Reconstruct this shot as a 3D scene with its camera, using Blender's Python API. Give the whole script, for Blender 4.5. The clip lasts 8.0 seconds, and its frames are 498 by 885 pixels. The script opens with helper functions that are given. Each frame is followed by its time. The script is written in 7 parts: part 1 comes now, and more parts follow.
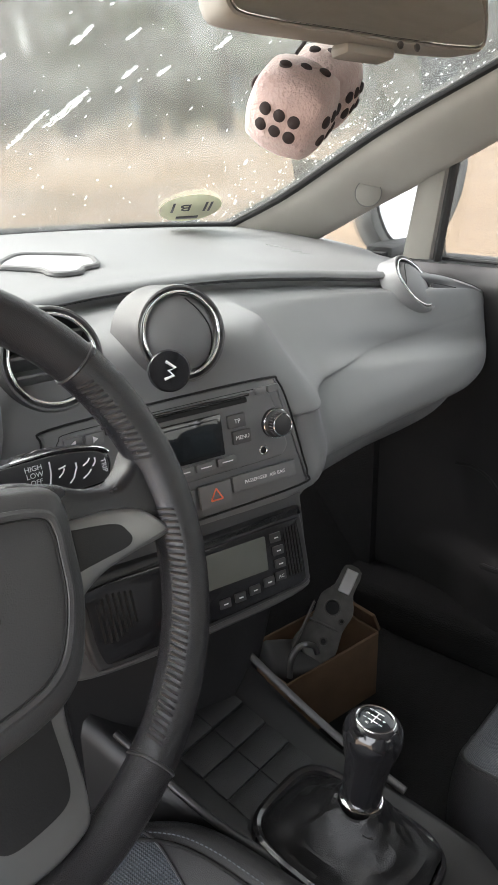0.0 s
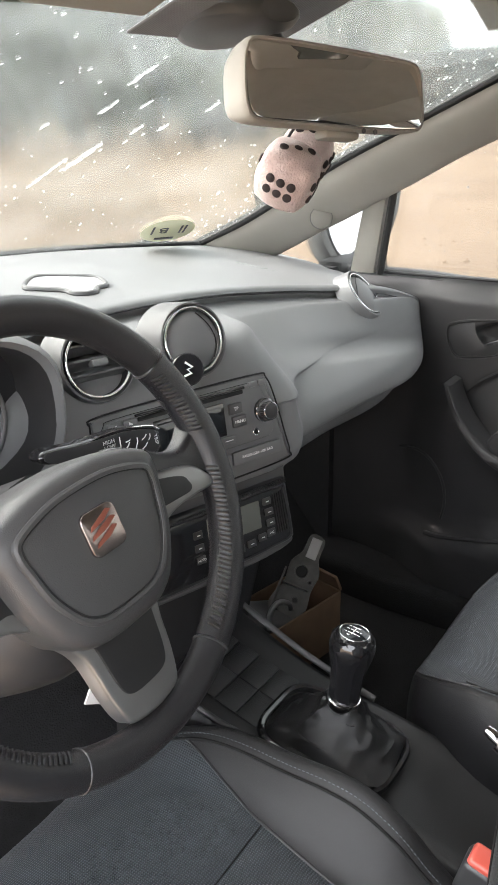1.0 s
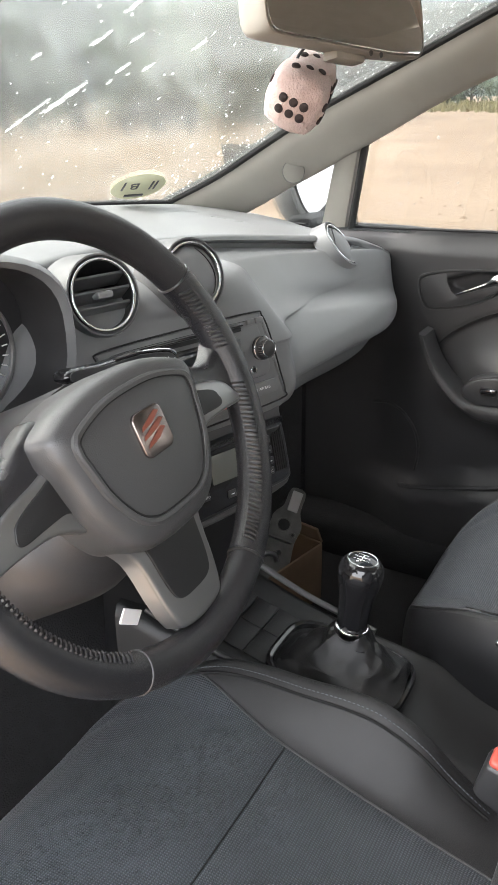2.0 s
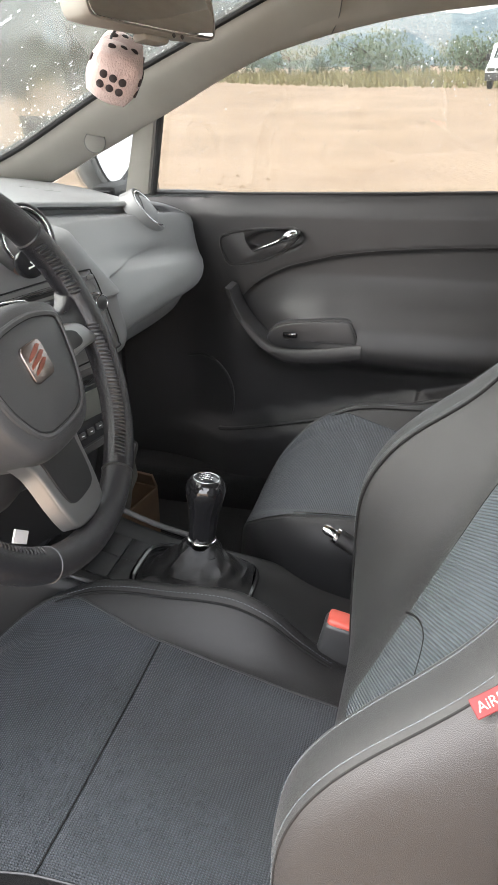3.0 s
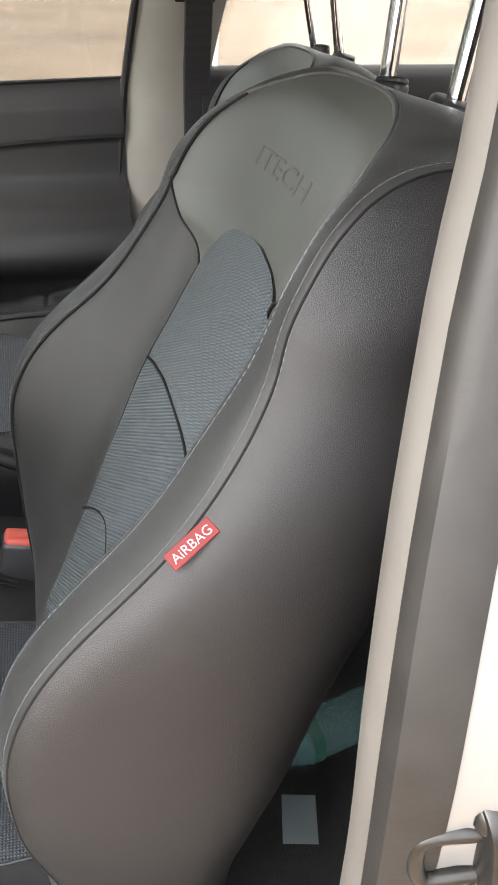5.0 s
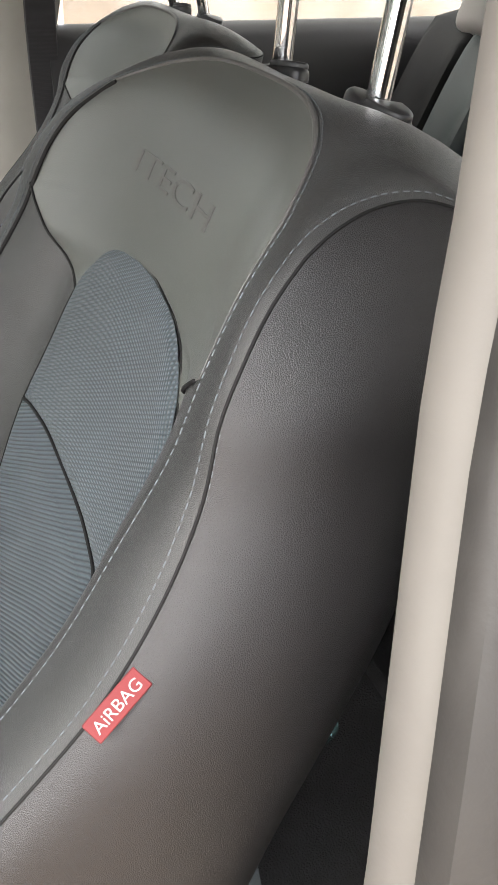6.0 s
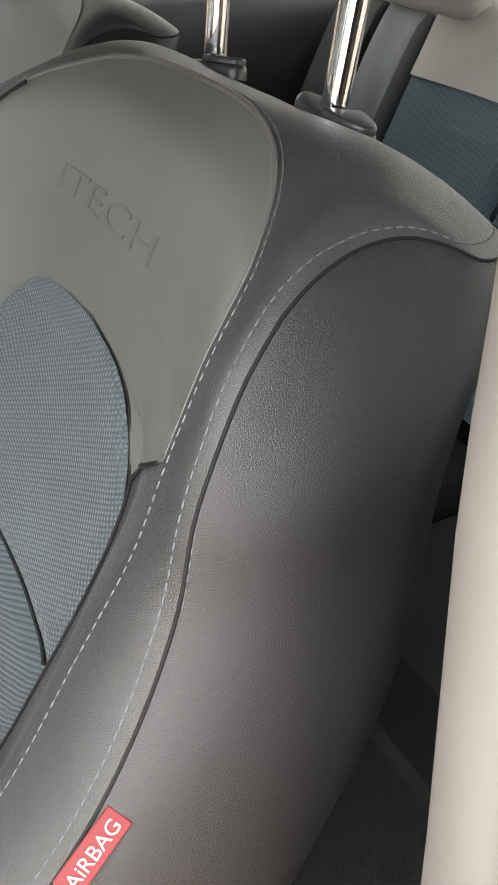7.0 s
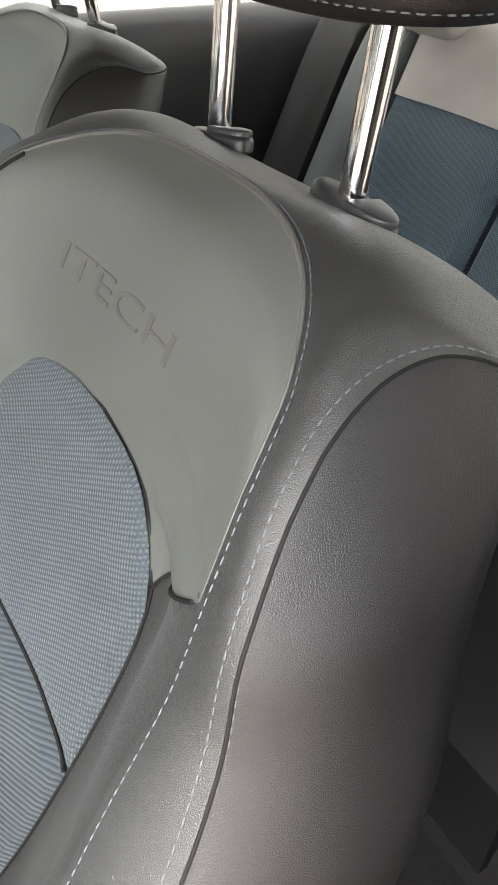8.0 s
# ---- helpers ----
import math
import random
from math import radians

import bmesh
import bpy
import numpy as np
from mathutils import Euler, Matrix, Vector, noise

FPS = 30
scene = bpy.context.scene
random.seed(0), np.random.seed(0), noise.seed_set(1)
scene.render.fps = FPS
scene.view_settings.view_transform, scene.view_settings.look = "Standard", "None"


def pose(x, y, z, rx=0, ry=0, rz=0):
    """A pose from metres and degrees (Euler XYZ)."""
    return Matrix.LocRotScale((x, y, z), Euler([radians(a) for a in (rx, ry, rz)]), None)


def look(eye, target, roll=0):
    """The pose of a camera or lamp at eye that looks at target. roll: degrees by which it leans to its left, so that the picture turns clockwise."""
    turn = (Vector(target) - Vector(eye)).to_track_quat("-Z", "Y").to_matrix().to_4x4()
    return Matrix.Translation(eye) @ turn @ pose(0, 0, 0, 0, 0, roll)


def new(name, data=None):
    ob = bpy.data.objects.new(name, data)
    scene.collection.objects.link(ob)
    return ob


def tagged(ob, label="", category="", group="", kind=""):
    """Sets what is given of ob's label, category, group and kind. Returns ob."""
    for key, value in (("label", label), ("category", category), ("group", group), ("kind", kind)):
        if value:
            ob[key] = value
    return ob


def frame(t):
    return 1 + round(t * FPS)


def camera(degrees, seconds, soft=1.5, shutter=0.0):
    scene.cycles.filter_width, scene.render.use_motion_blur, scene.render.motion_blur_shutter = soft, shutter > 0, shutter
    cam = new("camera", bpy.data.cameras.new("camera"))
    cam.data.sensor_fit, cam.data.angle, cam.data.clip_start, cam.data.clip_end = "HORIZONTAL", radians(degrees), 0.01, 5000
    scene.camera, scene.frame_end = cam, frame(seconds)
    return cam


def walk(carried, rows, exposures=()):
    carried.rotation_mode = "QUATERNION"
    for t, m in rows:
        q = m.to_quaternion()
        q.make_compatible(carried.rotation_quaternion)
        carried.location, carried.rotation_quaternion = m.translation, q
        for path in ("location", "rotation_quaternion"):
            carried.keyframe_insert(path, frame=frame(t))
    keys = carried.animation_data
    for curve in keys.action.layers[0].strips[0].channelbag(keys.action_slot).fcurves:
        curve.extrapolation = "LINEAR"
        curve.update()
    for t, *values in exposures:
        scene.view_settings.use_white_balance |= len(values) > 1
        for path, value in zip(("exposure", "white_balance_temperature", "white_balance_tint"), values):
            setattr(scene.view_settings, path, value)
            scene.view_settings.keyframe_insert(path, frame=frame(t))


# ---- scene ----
cam = camera(35.3, 8.0)
PATH = [
    (0, (-0.491, -0.312, 1.159), (0.91, 0.883, 0.377), -1.6),
    (0.5, (-0.547, -0.342, 1.198), (0.914, 0.778, 0.416), -1.5),
    (1, (-0.688, -0.379, 1.217), (0.814, 0.688, 0.439), -1.4),
    (1.2, (-0.726, -0.373, 1.211), (0.787, 0.676, 0.43), -1.4),
    (2.3, (-0.775, -0.319, 1.15), (0.854, 0.506, 0.333), -1.2),
    (2.5, (-0.803, -0.327, 1.155), (0.863, 0.405, 0.325), -1.2),
    (3, (-0.907, -0.336, 1.165), (0.837, 0.12, 0.299), -0.7),
    (3.5, (-0.957, -0.332, 1.172), (0.817, -0.13, 0.27), -0.2),
    (4, (-0.95, -0.322, 1.155), (0.807, -0.357, 0.199), 0.2),
    (4.5, (-0.935, -0.318, 1.14), (0.777, -0.556, 0.133), 0.8),
    (5, (-0.905, -0.33, 1.141), (0.743, -0.751, 0.088), 1.4),
    (5.2, (-0.882, -0.339, 1.139), (0.741, -0.803, 0.067), 0.3),
    (6.3, (-0.766, -0.344, 1.158), (0.667, -1.109, -0.009), 3.0),
    (6.5, (-0.753, -0.347, 1.16), (0.649, -1.146, -0.022), 2.9),
    (7, (-0.726, -0.353, 1.16), (0.633, -1.194, -0.041), 2.6),
    (7.5, (-0.704, -0.351, 1.16), (0.629, -1.225, -0.047), 2.7),
    (8, (-0.682, -0.355, 1.191), (0.646, -1.237, -0.017), 2.3),
]
walk(cam, [(t, look(eye, target, roll)) for t, eye, target, roll in PATH],
     exposures=[(0, 2.64), (1, 2.72), (2.5, 2.78), (3.5, 2.65), (4.5, 2.35), (5, 2.2), (6.5, 2.29), (7, 2.33), (7.5, 2.40), (8, 2.7)])
# ---- world and light ----
world = bpy.data.worlds.new("overcast_sky")
scene.world = world
world.use_nodes = True
wt = world.node_tree
sky = wt.nodes.new("ShaderNodeTexSky")
sky.sky_type = "NISHITA"
sky.sun_disc = False
sky.sun_elevation, sky.sun_rotation = radians(39), radians(-15)
sky.dust_density = 4.0
grey = wt.nodes.new("ShaderNodeMix")
grey.data_type = "RGBA"
grey.inputs[0].default_value = 0.75
grey.inputs[7].default_value = (9.75, 9.8, 10.1, 1)
wt.links.new(sky.outputs[0], grey.inputs[6])
wt.links.new(grey.outputs[2], wt.nodes["Background"].inputs[0])
wt.nodes["Background"].inputs[1].default_value = 0.15
sun = new("sun", bpy.data.lights.new("sun", "SUN"))
sun.data.energy, sun.data.angle, sun.data.color = 1.9, radians(65), (1.0, 0.965, 0.94)
sun.matrix_world = look((-2.2, 8, 6.8), (0, 0, 0))


# ---- materials ----
def material(name, color, rough=0.6, metal=0.0, spec=0.5, vary=0.12, vscale=14.0, grain=None, gscale=600.0, gdist=0.0006,
             gstrength=0.4, coat=0.0, tint=None, sheen=0.0):
    """A procedural surface: base colour broken up at a large scale and by a fine grain, with relief."""
    m = bpy.data.materials.new(name)
    m.use_nodes = True
    nt = m.node_tree
    b = nt.nodes["Principled BSDF"]
    b.inputs["Metallic"].default_value = metal
    b.inputs["Specular IOR Level"].default_value = spec
    b.inputs["Coat Weight"].default_value = coat
    b.inputs["Sheen Weight"].default_value = sheen
    tc = nt.nodes.new("ShaderNodeTexCoord")
    big = nt.nodes.new("ShaderNodeTexNoise")
    big.inputs["Scale"].default_value = vscale
    big.inputs["Detail"].default_value = 6
    nt.links.new(tc.outputs["Object"], big.inputs["Vector"])
    ramp = nt.nodes.new("ShaderNodeValToRGB")
    c0 = [max(0, c * (1 - vary)) for c in color]
    c1 = [c * (1 + vary) for c in (tint or color)]
    ramp.color_ramp.elements[0].color, ramp.color_ramp.elements[1].color = (*c0, 1), (*c1, 1)
    ramp.color_ramp.elements[0].position, ramp.color_ramp.elements[1].position = 0.3, 0.7
    nt.links.new(big.outputs["Fac"], ramp.inputs["Fac"])
    nt.links.new(ramp.outputs["Color"], b.inputs["Base Color"])
    rr = nt.nodes.new("ShaderNodeMapRange")
    rr.inputs["To Min"].default_value, rr.inputs["To Max"].default_value = rough * 0.88, min(1, rough * 1.14)
    nt.links.new(big.outputs["Fac"], rr.inputs["Value"])
    nt.links.new(rr.outputs["Result"], b.inputs["Roughness"])
    if grain:
        slant = nt.nodes.new("ShaderNodeMapping")
        slant.inputs["Rotation"].default_value = (0, radians(-28), 0)
        nt.links.new(tc.outputs["Object"], slant.inputs["Vector"])
        if grain == "leather":
            g = nt.nodes.new("ShaderNodeTexVoronoi")
            g.feature = "DISTANCE_TO_EDGE"
            g.inputs["Scale"].default_value = gscale
            warp = nt.nodes.new("ShaderNodeTexNoise")
            warp.inputs["Scale"].default_value = gscale * 0.5
            add = nt.nodes.new("ShaderNodeMix")
            add.data_type = "VECTOR"
            add.inputs[0].default_value = 0.0008
            nt.links.new(tc.outputs["Object"], warp.inputs["Vector"])
            nt.links.new(tc.outputs["Object"], add.inputs[4])
            nt.links.new(warp.outputs["Color"], add.inputs[5])
            nt.links.new(add.outputs[1], g.inputs["Vector"])
            flat = nt.nodes.new("ShaderNodeMapRange")
            flat.inputs["From Max"].default_value = 0.25
            nt.links.new(g.outputs["Distance"], flat.inputs["Value"])
            out = flat.outputs["Result"]
        elif grain == "rib":
            w1 = nt.nodes.new("ShaderNodeTexWave")
            w1.bands_direction = "Z"
            w1.inputs["Scale"].default_value = gscale
            w1.inputs["Distortion"].default_value = 0.05
            nt.links.new(slant.outputs[0], w1.inputs["Vector"])
            out = w1.outputs["Fac"]
        elif grain in ("weave", "mesh"):
            w1 = nt.nodes.new("ShaderNodeTexWave")
            w1.bands_direction = "Y" if grain == "mesh" else "Z"
            w2 = nt.nodes.new("ShaderNodeTexWave")
            w2.bands_direction = "X"
            for w, k in ((w1, 1.0), (w2, 1.15)):
                w.inputs["Scale"].default_value = gscale * k
                w.inputs["Distortion"].default_value = 0.05
                nt.links.new(tc.outputs["Object"] if grain == "mesh" else slant.outputs[0], w.inputs["Vector"])
            mul = nt.nodes.new("ShaderNodeMath")
            mul.operation = "MULTIPLY"
            nt.links.new(w1.outputs["Fac"], mul.inputs[0])
            nt.links.new(w2.outputs["Fac"], mul.inputs[1])
            out = mul.outputs[0]
        else:
            g = nt.nodes.new("ShaderNodeTexNoise")
            g.inputs["Scale"].default_value = gscale
            g.inputs["Detail"].default_value = 3
            nt.links.new(tc.outputs["Object"], g.inputs["Vector"])
            out = g.outputs["Fac"]
        # the relief also darkens the colour, painting shade into the thread gaps
        if grain in ("rib", "weave", "mesh"):
            gap_shade = nt.nodes.new("ShaderNodeMapRange")
            gap_shade.inputs["To Min"].default_value, gap_shade.inputs["To Max"].default_value = 0.45, 1.35
            nt.links.new(out, gap_shade.inputs["Value"])
            shade = nt.nodes.new("ShaderNodeMix")
            shade.data_type, shade.blend_type = "RGBA", "MULTIPLY"
            shade.inputs[0].default_value = 1.0
            nt.links.new(ramp.outputs["Color"], shade.inputs[6])
            nt.links.new(gap_shade.outputs["Result"], shade.inputs[7])
            nt.links.new(shade.outputs[2], b.inputs["Base Color"])
        bump = nt.nodes.new("ShaderNodeBump")
        bump.inputs["Strength"].default_value = gstrength
        bump.inputs["Distance"].default_value = gdist
        nt.links.new(out, bump.inputs["Height"])
        nt.links.new(bump.outputs["Normal"], b.inputs["Normal"])
    return m


# one black leather in two tones: darker for shaded parts, paler for the lit front
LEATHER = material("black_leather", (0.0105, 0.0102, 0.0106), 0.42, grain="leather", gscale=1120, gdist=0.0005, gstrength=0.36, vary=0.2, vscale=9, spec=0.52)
LEATHER_LIT = material("black_leather_lit", (0.0165, 0.0172, 0.0168), 0.38, grain="leather", gscale=1120, gdist=0.0005, gstrength=0.36, vary=0.2, vscale=9, sheen=0.05, spec=0.72)
LEATHER_SMOOTH = material("charcoal_leather", (0.082, 0.080, 0.076), 0.36, grain="leather", gscale=920, gdist=0.0003, gstrength=0.35, vary=0.18, vscale=8)
# paler smooth leather; its slight green cast imitates reflected surroundings
HEADBOARD = material("charcoal_headboard_leather", (0.0860, 0.0910, 0.0840), 0.38, grain="leather", gscale=900, gdist=0.0003, gstrength=0.25, vary=0.12, vscale=7, spec=0.8)
WHEEL_LEATHER = material("wheel_leather", (0.0110, 0.0107, 0.0122), 0.26, grain="leather", gscale=700, gdist=0.0006, gstrength=0.3, vary=0.08, vscale=25, spec=0.8)
FABRIC = material("blue_grey_fabric", (0.0560, 0.0780, 0.0900), 0.66, grain="weave", gscale=125, gdist=0.0012, gstrength=0.9, vary=0.2, vscale=6, sheen=0.1)
FABRIC_RIB = material("ribbed_fabric", (0.036, 0.051, 0.061), 0.66, grain="rib", gscale=115, gdist=0.0013, gstrength=0.9, vary=0.2, vscale=6, sheen=0.1)
FABRIC_SEAT = material("seat_mesh_fabric", (0.0300, 0.0370, 0.0460), 0.58, grain="mesh", gscale=110, gdist=0.001, gstrength=0.8, vary=0.2, vscale=6, sheen=0.1)
THREAD = material("grey_thread", (0.090, 0.104, 0.113), 0.7)
THREAD_DARK = material("dark_thread", (0.05, 0.05, 0.055), 0.6)
DASH = material("dash_plastic", (0.148, 0.150, 0.151), 0.47, grain="noise", gscale=1500, gdist=0.0003, gstrength=0.35, vary=0.1, vscale=5)
RADIO = material("radio_plastic", (0.130, 0.131, 0.131), 0.48, grain="noise", gscale=1300, gdist=0.0003, gstrength=0.3, vary=0.1, vscale=7)
DASH_DARK = material("dark_plastic", (0.070, 0.070, 0.070), 0.45, grain="noise", gscale=1300, gdist=0.0003, gstrength=0.35, vary=0.15, vscale=7)
DOOR_PLASTIC = material("door_plastic", (0.0260, 0.0255, 0.0260), 0.42, grain="noise", gscale=1300, gdist=0.0003, gstrength=0.4, vary=0.15, vscale=6, spec=0.4)
HUB = material("hub_plastic", (0.0410, 0.0410, 0.0417), 0.4, grain="noise", gscale=1000, gdist=0.0005, gstrength=0.5, vary=0.1, vscale=8, spec=0.6)
CONSOLE = material("console_plastic", (0.010, 0.010, 0.0105), 0.5, grain="noise", gscale=900, gdist=0.0003, gstrength=0.4, vary=0.3, vscale=12)
BLACK = material("black_plastic", (0.028, 0.028, 0.029), 0.36, vary=0.15, vscale=20)
GLOSS = material("gloss_black", (0.010, 0.010, 0.011), 0.12, vary=0.1, coat=0.4)
VOID = material("dark_recess", (0.006, 0.006, 0.006), 0.8)
SILVER = material("satin_silver_paint", (0.26, 0.258, 0.255), 0.34, metal=0.85, vary=0.08)
BADGE = material("dark_badge_chrome", (0.26, 0.22, 0.21), 0.22, metal=1.0, vary=0.1)
GAITER = material("gaiter_leather", (0.009, 0.009, 0.0095), 0.34, grain="leather", gscale=500, gdist=0.0006, gstrength=0.4, vary=0.25, vscale=20)
CHROME = material("chrome", (0.78, 0.78, 0.78), 0.09, metal=1.0, vary=0.04)
STEEL = material("dull_steel", (0.0560, 0.0545, 0.0520), 0.35, metal=0.9, vary=0.25, vscale=60)
TRIM = material("grey_beige_trim", (0.30, 0.285, 0.255), 0.85, grain="noise", gscale=900, gdist=0.0004, gstrength=0.4, vary=0.06)
TRIM_LIGHT = material("light_pillar_trim", (0.0950, 0.0890, 0.0800), 0.7, grain="noise", gscale=400, gdist=0.0003, gstrength=0.3, vary=0.08, vscale=25)
RUBBER = material("weathered_rubber", (0.0135, 0.0125, 0.0110), 0.62, grain="noise", gscale=250, gdist=0.0006, gstrength=0.4, vary=0.35, vscale=35)
PIPING = material("black_piping", (0.006, 0.006, 0.006), 0.75, spec=0.25)
SEAL = material("black_seal", (0.012, 0.012, 0.012), 0.55)
PAINT = material("white_car_paint", (0.21, 0.21, 0.203), 0.25, vary=0.05, vscale=12, coat=0.5, tint=(0.205, 0.203, 0.195))
CARPET = material("black_carpet", (0.0085, 0.0085, 0.0092), 0.95, grain="noise", gscale=350, gdist=0.003, gstrength=0.8, vary=0.4, vscale=60)
RED = material("red_plastic", (0.50, 0.085, 0.06), 0.35, vary=0.1)
TAG_RED = material("red_woven_tag", (0.1250, 0.0120, 0.0130), 0.8, grain="noise", gscale=1500, gdist=0.0003, vary=0.12)
TAG_TEXT = material("pale_woven_thread", (0.31, 0.265, 0.26), 0.8, vary=0.1, vscale=200)
WHITE = material("white_print", (0.75, 0.75, 0.75), 0.6, vary=0.03)
ORANGE = material("orange_print", (0.75, 0.16, 0.08), 0.6, vary=0.03)
CARD = material("brown_cardboard", (0.1300, 0.0820, 0.0480), 0.85, grain="noise", gscale=300, gdist=0.0005, vary=0.2, vscale=18)
PLUSH = material("pink_plush", (0.5000, 0.3800, 0.3600), 0.95, grain="noise", gscale=420, gdist=0.0025, gstrength=0.8, vary=0.16, vscale=30, tint=(0.53, 0.41, 0.385), sheen=0.5)
PLUSH_DOT = material("dark_felt", (0.030, 0.022, 0.022), 0.95, grain="noise", gscale=500, gdist=0.001)
COPPER = material("brown_magnet_base", (0.18, 0.085, 0.055), 0.4, metal=0.4)
SCREEN = material("dark_display", (0.010, 0.012, 0.014), 0.07, vary=0.05)
LCD = material("lcd_glass", (0.10, 0.105, 0.095), 0.12, vary=0.1)
STICKER = material("pale_yellow_sticker", (0.74, 0.74, 0.52), 0.6, vary=0.05)
MIRROR = material("mirror_glass", (0.85, 0.85, 0.85), 0.015, metal=1.0, vary=0.01)
# seat skirts: the shade below the cushions is put into this black
SKIRT = material("black_vinyl", (0.0085, 0.0085, 0.0095), 0.5, grain="leather", gscale=700, gdist=0.0004, gstrength=0.3, vary=0.2, vscale=10, spec=0.35)
TRUCK_PAINT = material("white_truck_paint", (0.62, 0.62, 0.61), 0.3, vary=0.06, vscale=2)
VISOR = material("visor_dots", (0.10, 0.10, 0.10), 0.8, vary=0.2)


def glass_material(name, blur, haze, tint=(0.485, 0.50, 0.485), gloss=0.06):
    """A see-through pane, toned to dim the view outside, with a little blur from the wet film, and a mirror share."""
    m = bpy.data.materials.new(name)
    m.use_nodes = True
    nt = m.node_tree
    nt.nodes.remove(nt.nodes["Principled BSDF"])
    clear = nt.nodes.new("ShaderNodeBsdfTransparent")
    clear.inputs[0].default_value = (*tint, 1)
    wet = nt.nodes.new("ShaderNodeBsdfRefraction")
    wet.inputs["Color"].default_value = (*tint, 1)
    wet.inputs["IOR"].default_value = 1.06
    wet.inputs["Roughness"].default_value = blur
    film = nt.nodes.new("ShaderNodeBsdfTranslucent")
    film.inputs[0].default_value = (0.85, 0.87, 0.86, 1)
    gl = nt.nodes.new("ShaderNodeBsdfGlossy")
    gl.inputs["Roughness"].default_value = 0.02
    tc = nt.nodes.new("ShaderNodeTexCoord")
    n = nt.nodes.new("ShaderNodeTexNoise")
    n.inputs["Scale"].default_value = 9
    n.inputs["Detail"].default_value = 7
    nt.links.new(tc.outputs["Object"], n.inputs["Vector"])
    mr = nt.nodes.new("ShaderNodeMapRange")
    mr.inputs["From Min"].default_value, mr.inputs["From Max"].default_value = 0.35, 0.75
    mr.inputs["To Min"].default_value, mr.inputs["To Max"].default_value = haze * 0.5, haze * 1.6
    nt.links.new(n.outputs["Fac"], mr.inputs["Value"])
    m1, m2, m3 = (nt.nodes.new("ShaderNodeMixShader") for _ in range(3))
    m1.inputs[0].default_value = 0.0 if blur == 0 else 0.85
    nt.links.new(clear.outputs[0], m1.inputs[1])
    nt.links.new(wet.outputs[0], m1.inputs[2])
    nt.links.new(mr.outputs["Result"], m2.inputs[0])
    nt.links.new(m1.outputs[0], m2.inputs[1])
    nt.links.new(film.outputs[0], m2.inputs[2])
    m3.inputs[0].default_value = gloss
    nt.links.new(m2.outputs[0], m3.inputs[1])
    nt.links.new(gl.outputs[0], m3.inputs[2])
    nt.links.new(m3.outputs[0], nt.nodes["Material Output"].inputs[0])
    return m


# tints of about half are added to dim the outdoors against the cabin
WET_GLASS = glass_material("wet_windscreen", 0.14, 0.020)
SIDE_GLASS = glass_material("side_glass", 0.0, 0.010, (0.53, 0.54, 0.53))
DIRTY_GLASS = glass_material("dusty_rear_glass", 0.0, 0.12, (0.63, 0.62, 0.58))
DROP = bpy.data.materials.new("water_drop")
DROP.use_nodes = True
_nt = DROP.node_tree
_nt.nodes.remove(_nt.nodes["Principled BSDF"])
_a, _b, _c = _nt.nodes.new("ShaderNodeBsdfTransparent"), _nt.nodes.new("ShaderNodeBsdfTranslucent"), _nt.nodes.new("ShaderNodeBsdfGlossy")
_b.inputs[0].default_value = (0.95, 0.97, 0.97, 1)
_c.inputs["Roughness"].default_value = 0.05
_m, _n = _nt.nodes.new("ShaderNodeMixShader"), _nt.nodes.new("ShaderNodeMixShader")
_m.inputs[0].default_value, _n.inputs[0].default_value = 0.62, 0.12
_nt.links.new(_a.outputs[0], _m.inputs[1])
_nt.links.new(_b.outputs[0], _m.inputs[2])
_nt.links.new(_m.outputs[0], _n.inputs[1])
_nt.links.new(_c.outputs[0], _n.inputs[2])
_nt.links.new(_n.outputs[0], _nt.nodes["Material Output"].inputs[0])


# ---- mesh tools ----
ORIGIN = {}


def thing(name, at, label, category, group="", kind=""):
    """A top-level Empty at its base, to which the parts belong."""
    ob = new(name)
    ob.empty_display_size = 0.05
    ob.location = at
    ORIGIN[ob] = Vector(at)
    return tagged(ob, label, category, group, kind)


def mesh_object(name, verts, faces, mat, parent=None, label="", smooth=True, sharp=40):
    """One mesh from world coordinates, hung under its thing or part."""
    o = ORIGIN.get(parent, Vector((0, 0, 0)))
    me = bpy.data.meshes.new(name)
    me.from_pydata([tuple(Vector(v) - o) for v in verts], [], [tuple(f) for f in faces])
    bm = bmesh.new()
    bm.from_mesh(me)
    bmesh.ops.remove_doubles(bm, verts=bm.verts, dist=1e-5)
    bmesh.ops.recalc_face_normals(bm, faces=bm.faces)
    lim = radians(sharp)
    for e in bm.edges:
        if len(e.link_faces) == 2 and e.calc_face_angle(0) > lim:
            e.smooth = False
    for f in bm.faces:
        f.smooth = smooth
    bm.to_mesh(me)
    bm.free()
    me.materials.append(mat)
    ob = new(name, me)
    if parent is not None:
        ob.parent = parent
        ORIGIN[ob] = o
    if label:
        ob["label"] = label
    return ob


part = mesh_object


def solo(name, verts, faces, mat, label, category, group="", kind="", smooth=True, sharp=40):
    """A thing of one mesh."""
    return tagged(mesh_object(name, verts, faces, mat, None, "", smooth, sharp), label, category, group, kind)


def join(*chunks):
    V, F = [], []
    for v, f in chunks:
        n = len(V)
        V += [Vector(p) for p in v]
        F += [tuple(i + n for i in face) for face in f]
    return V, F


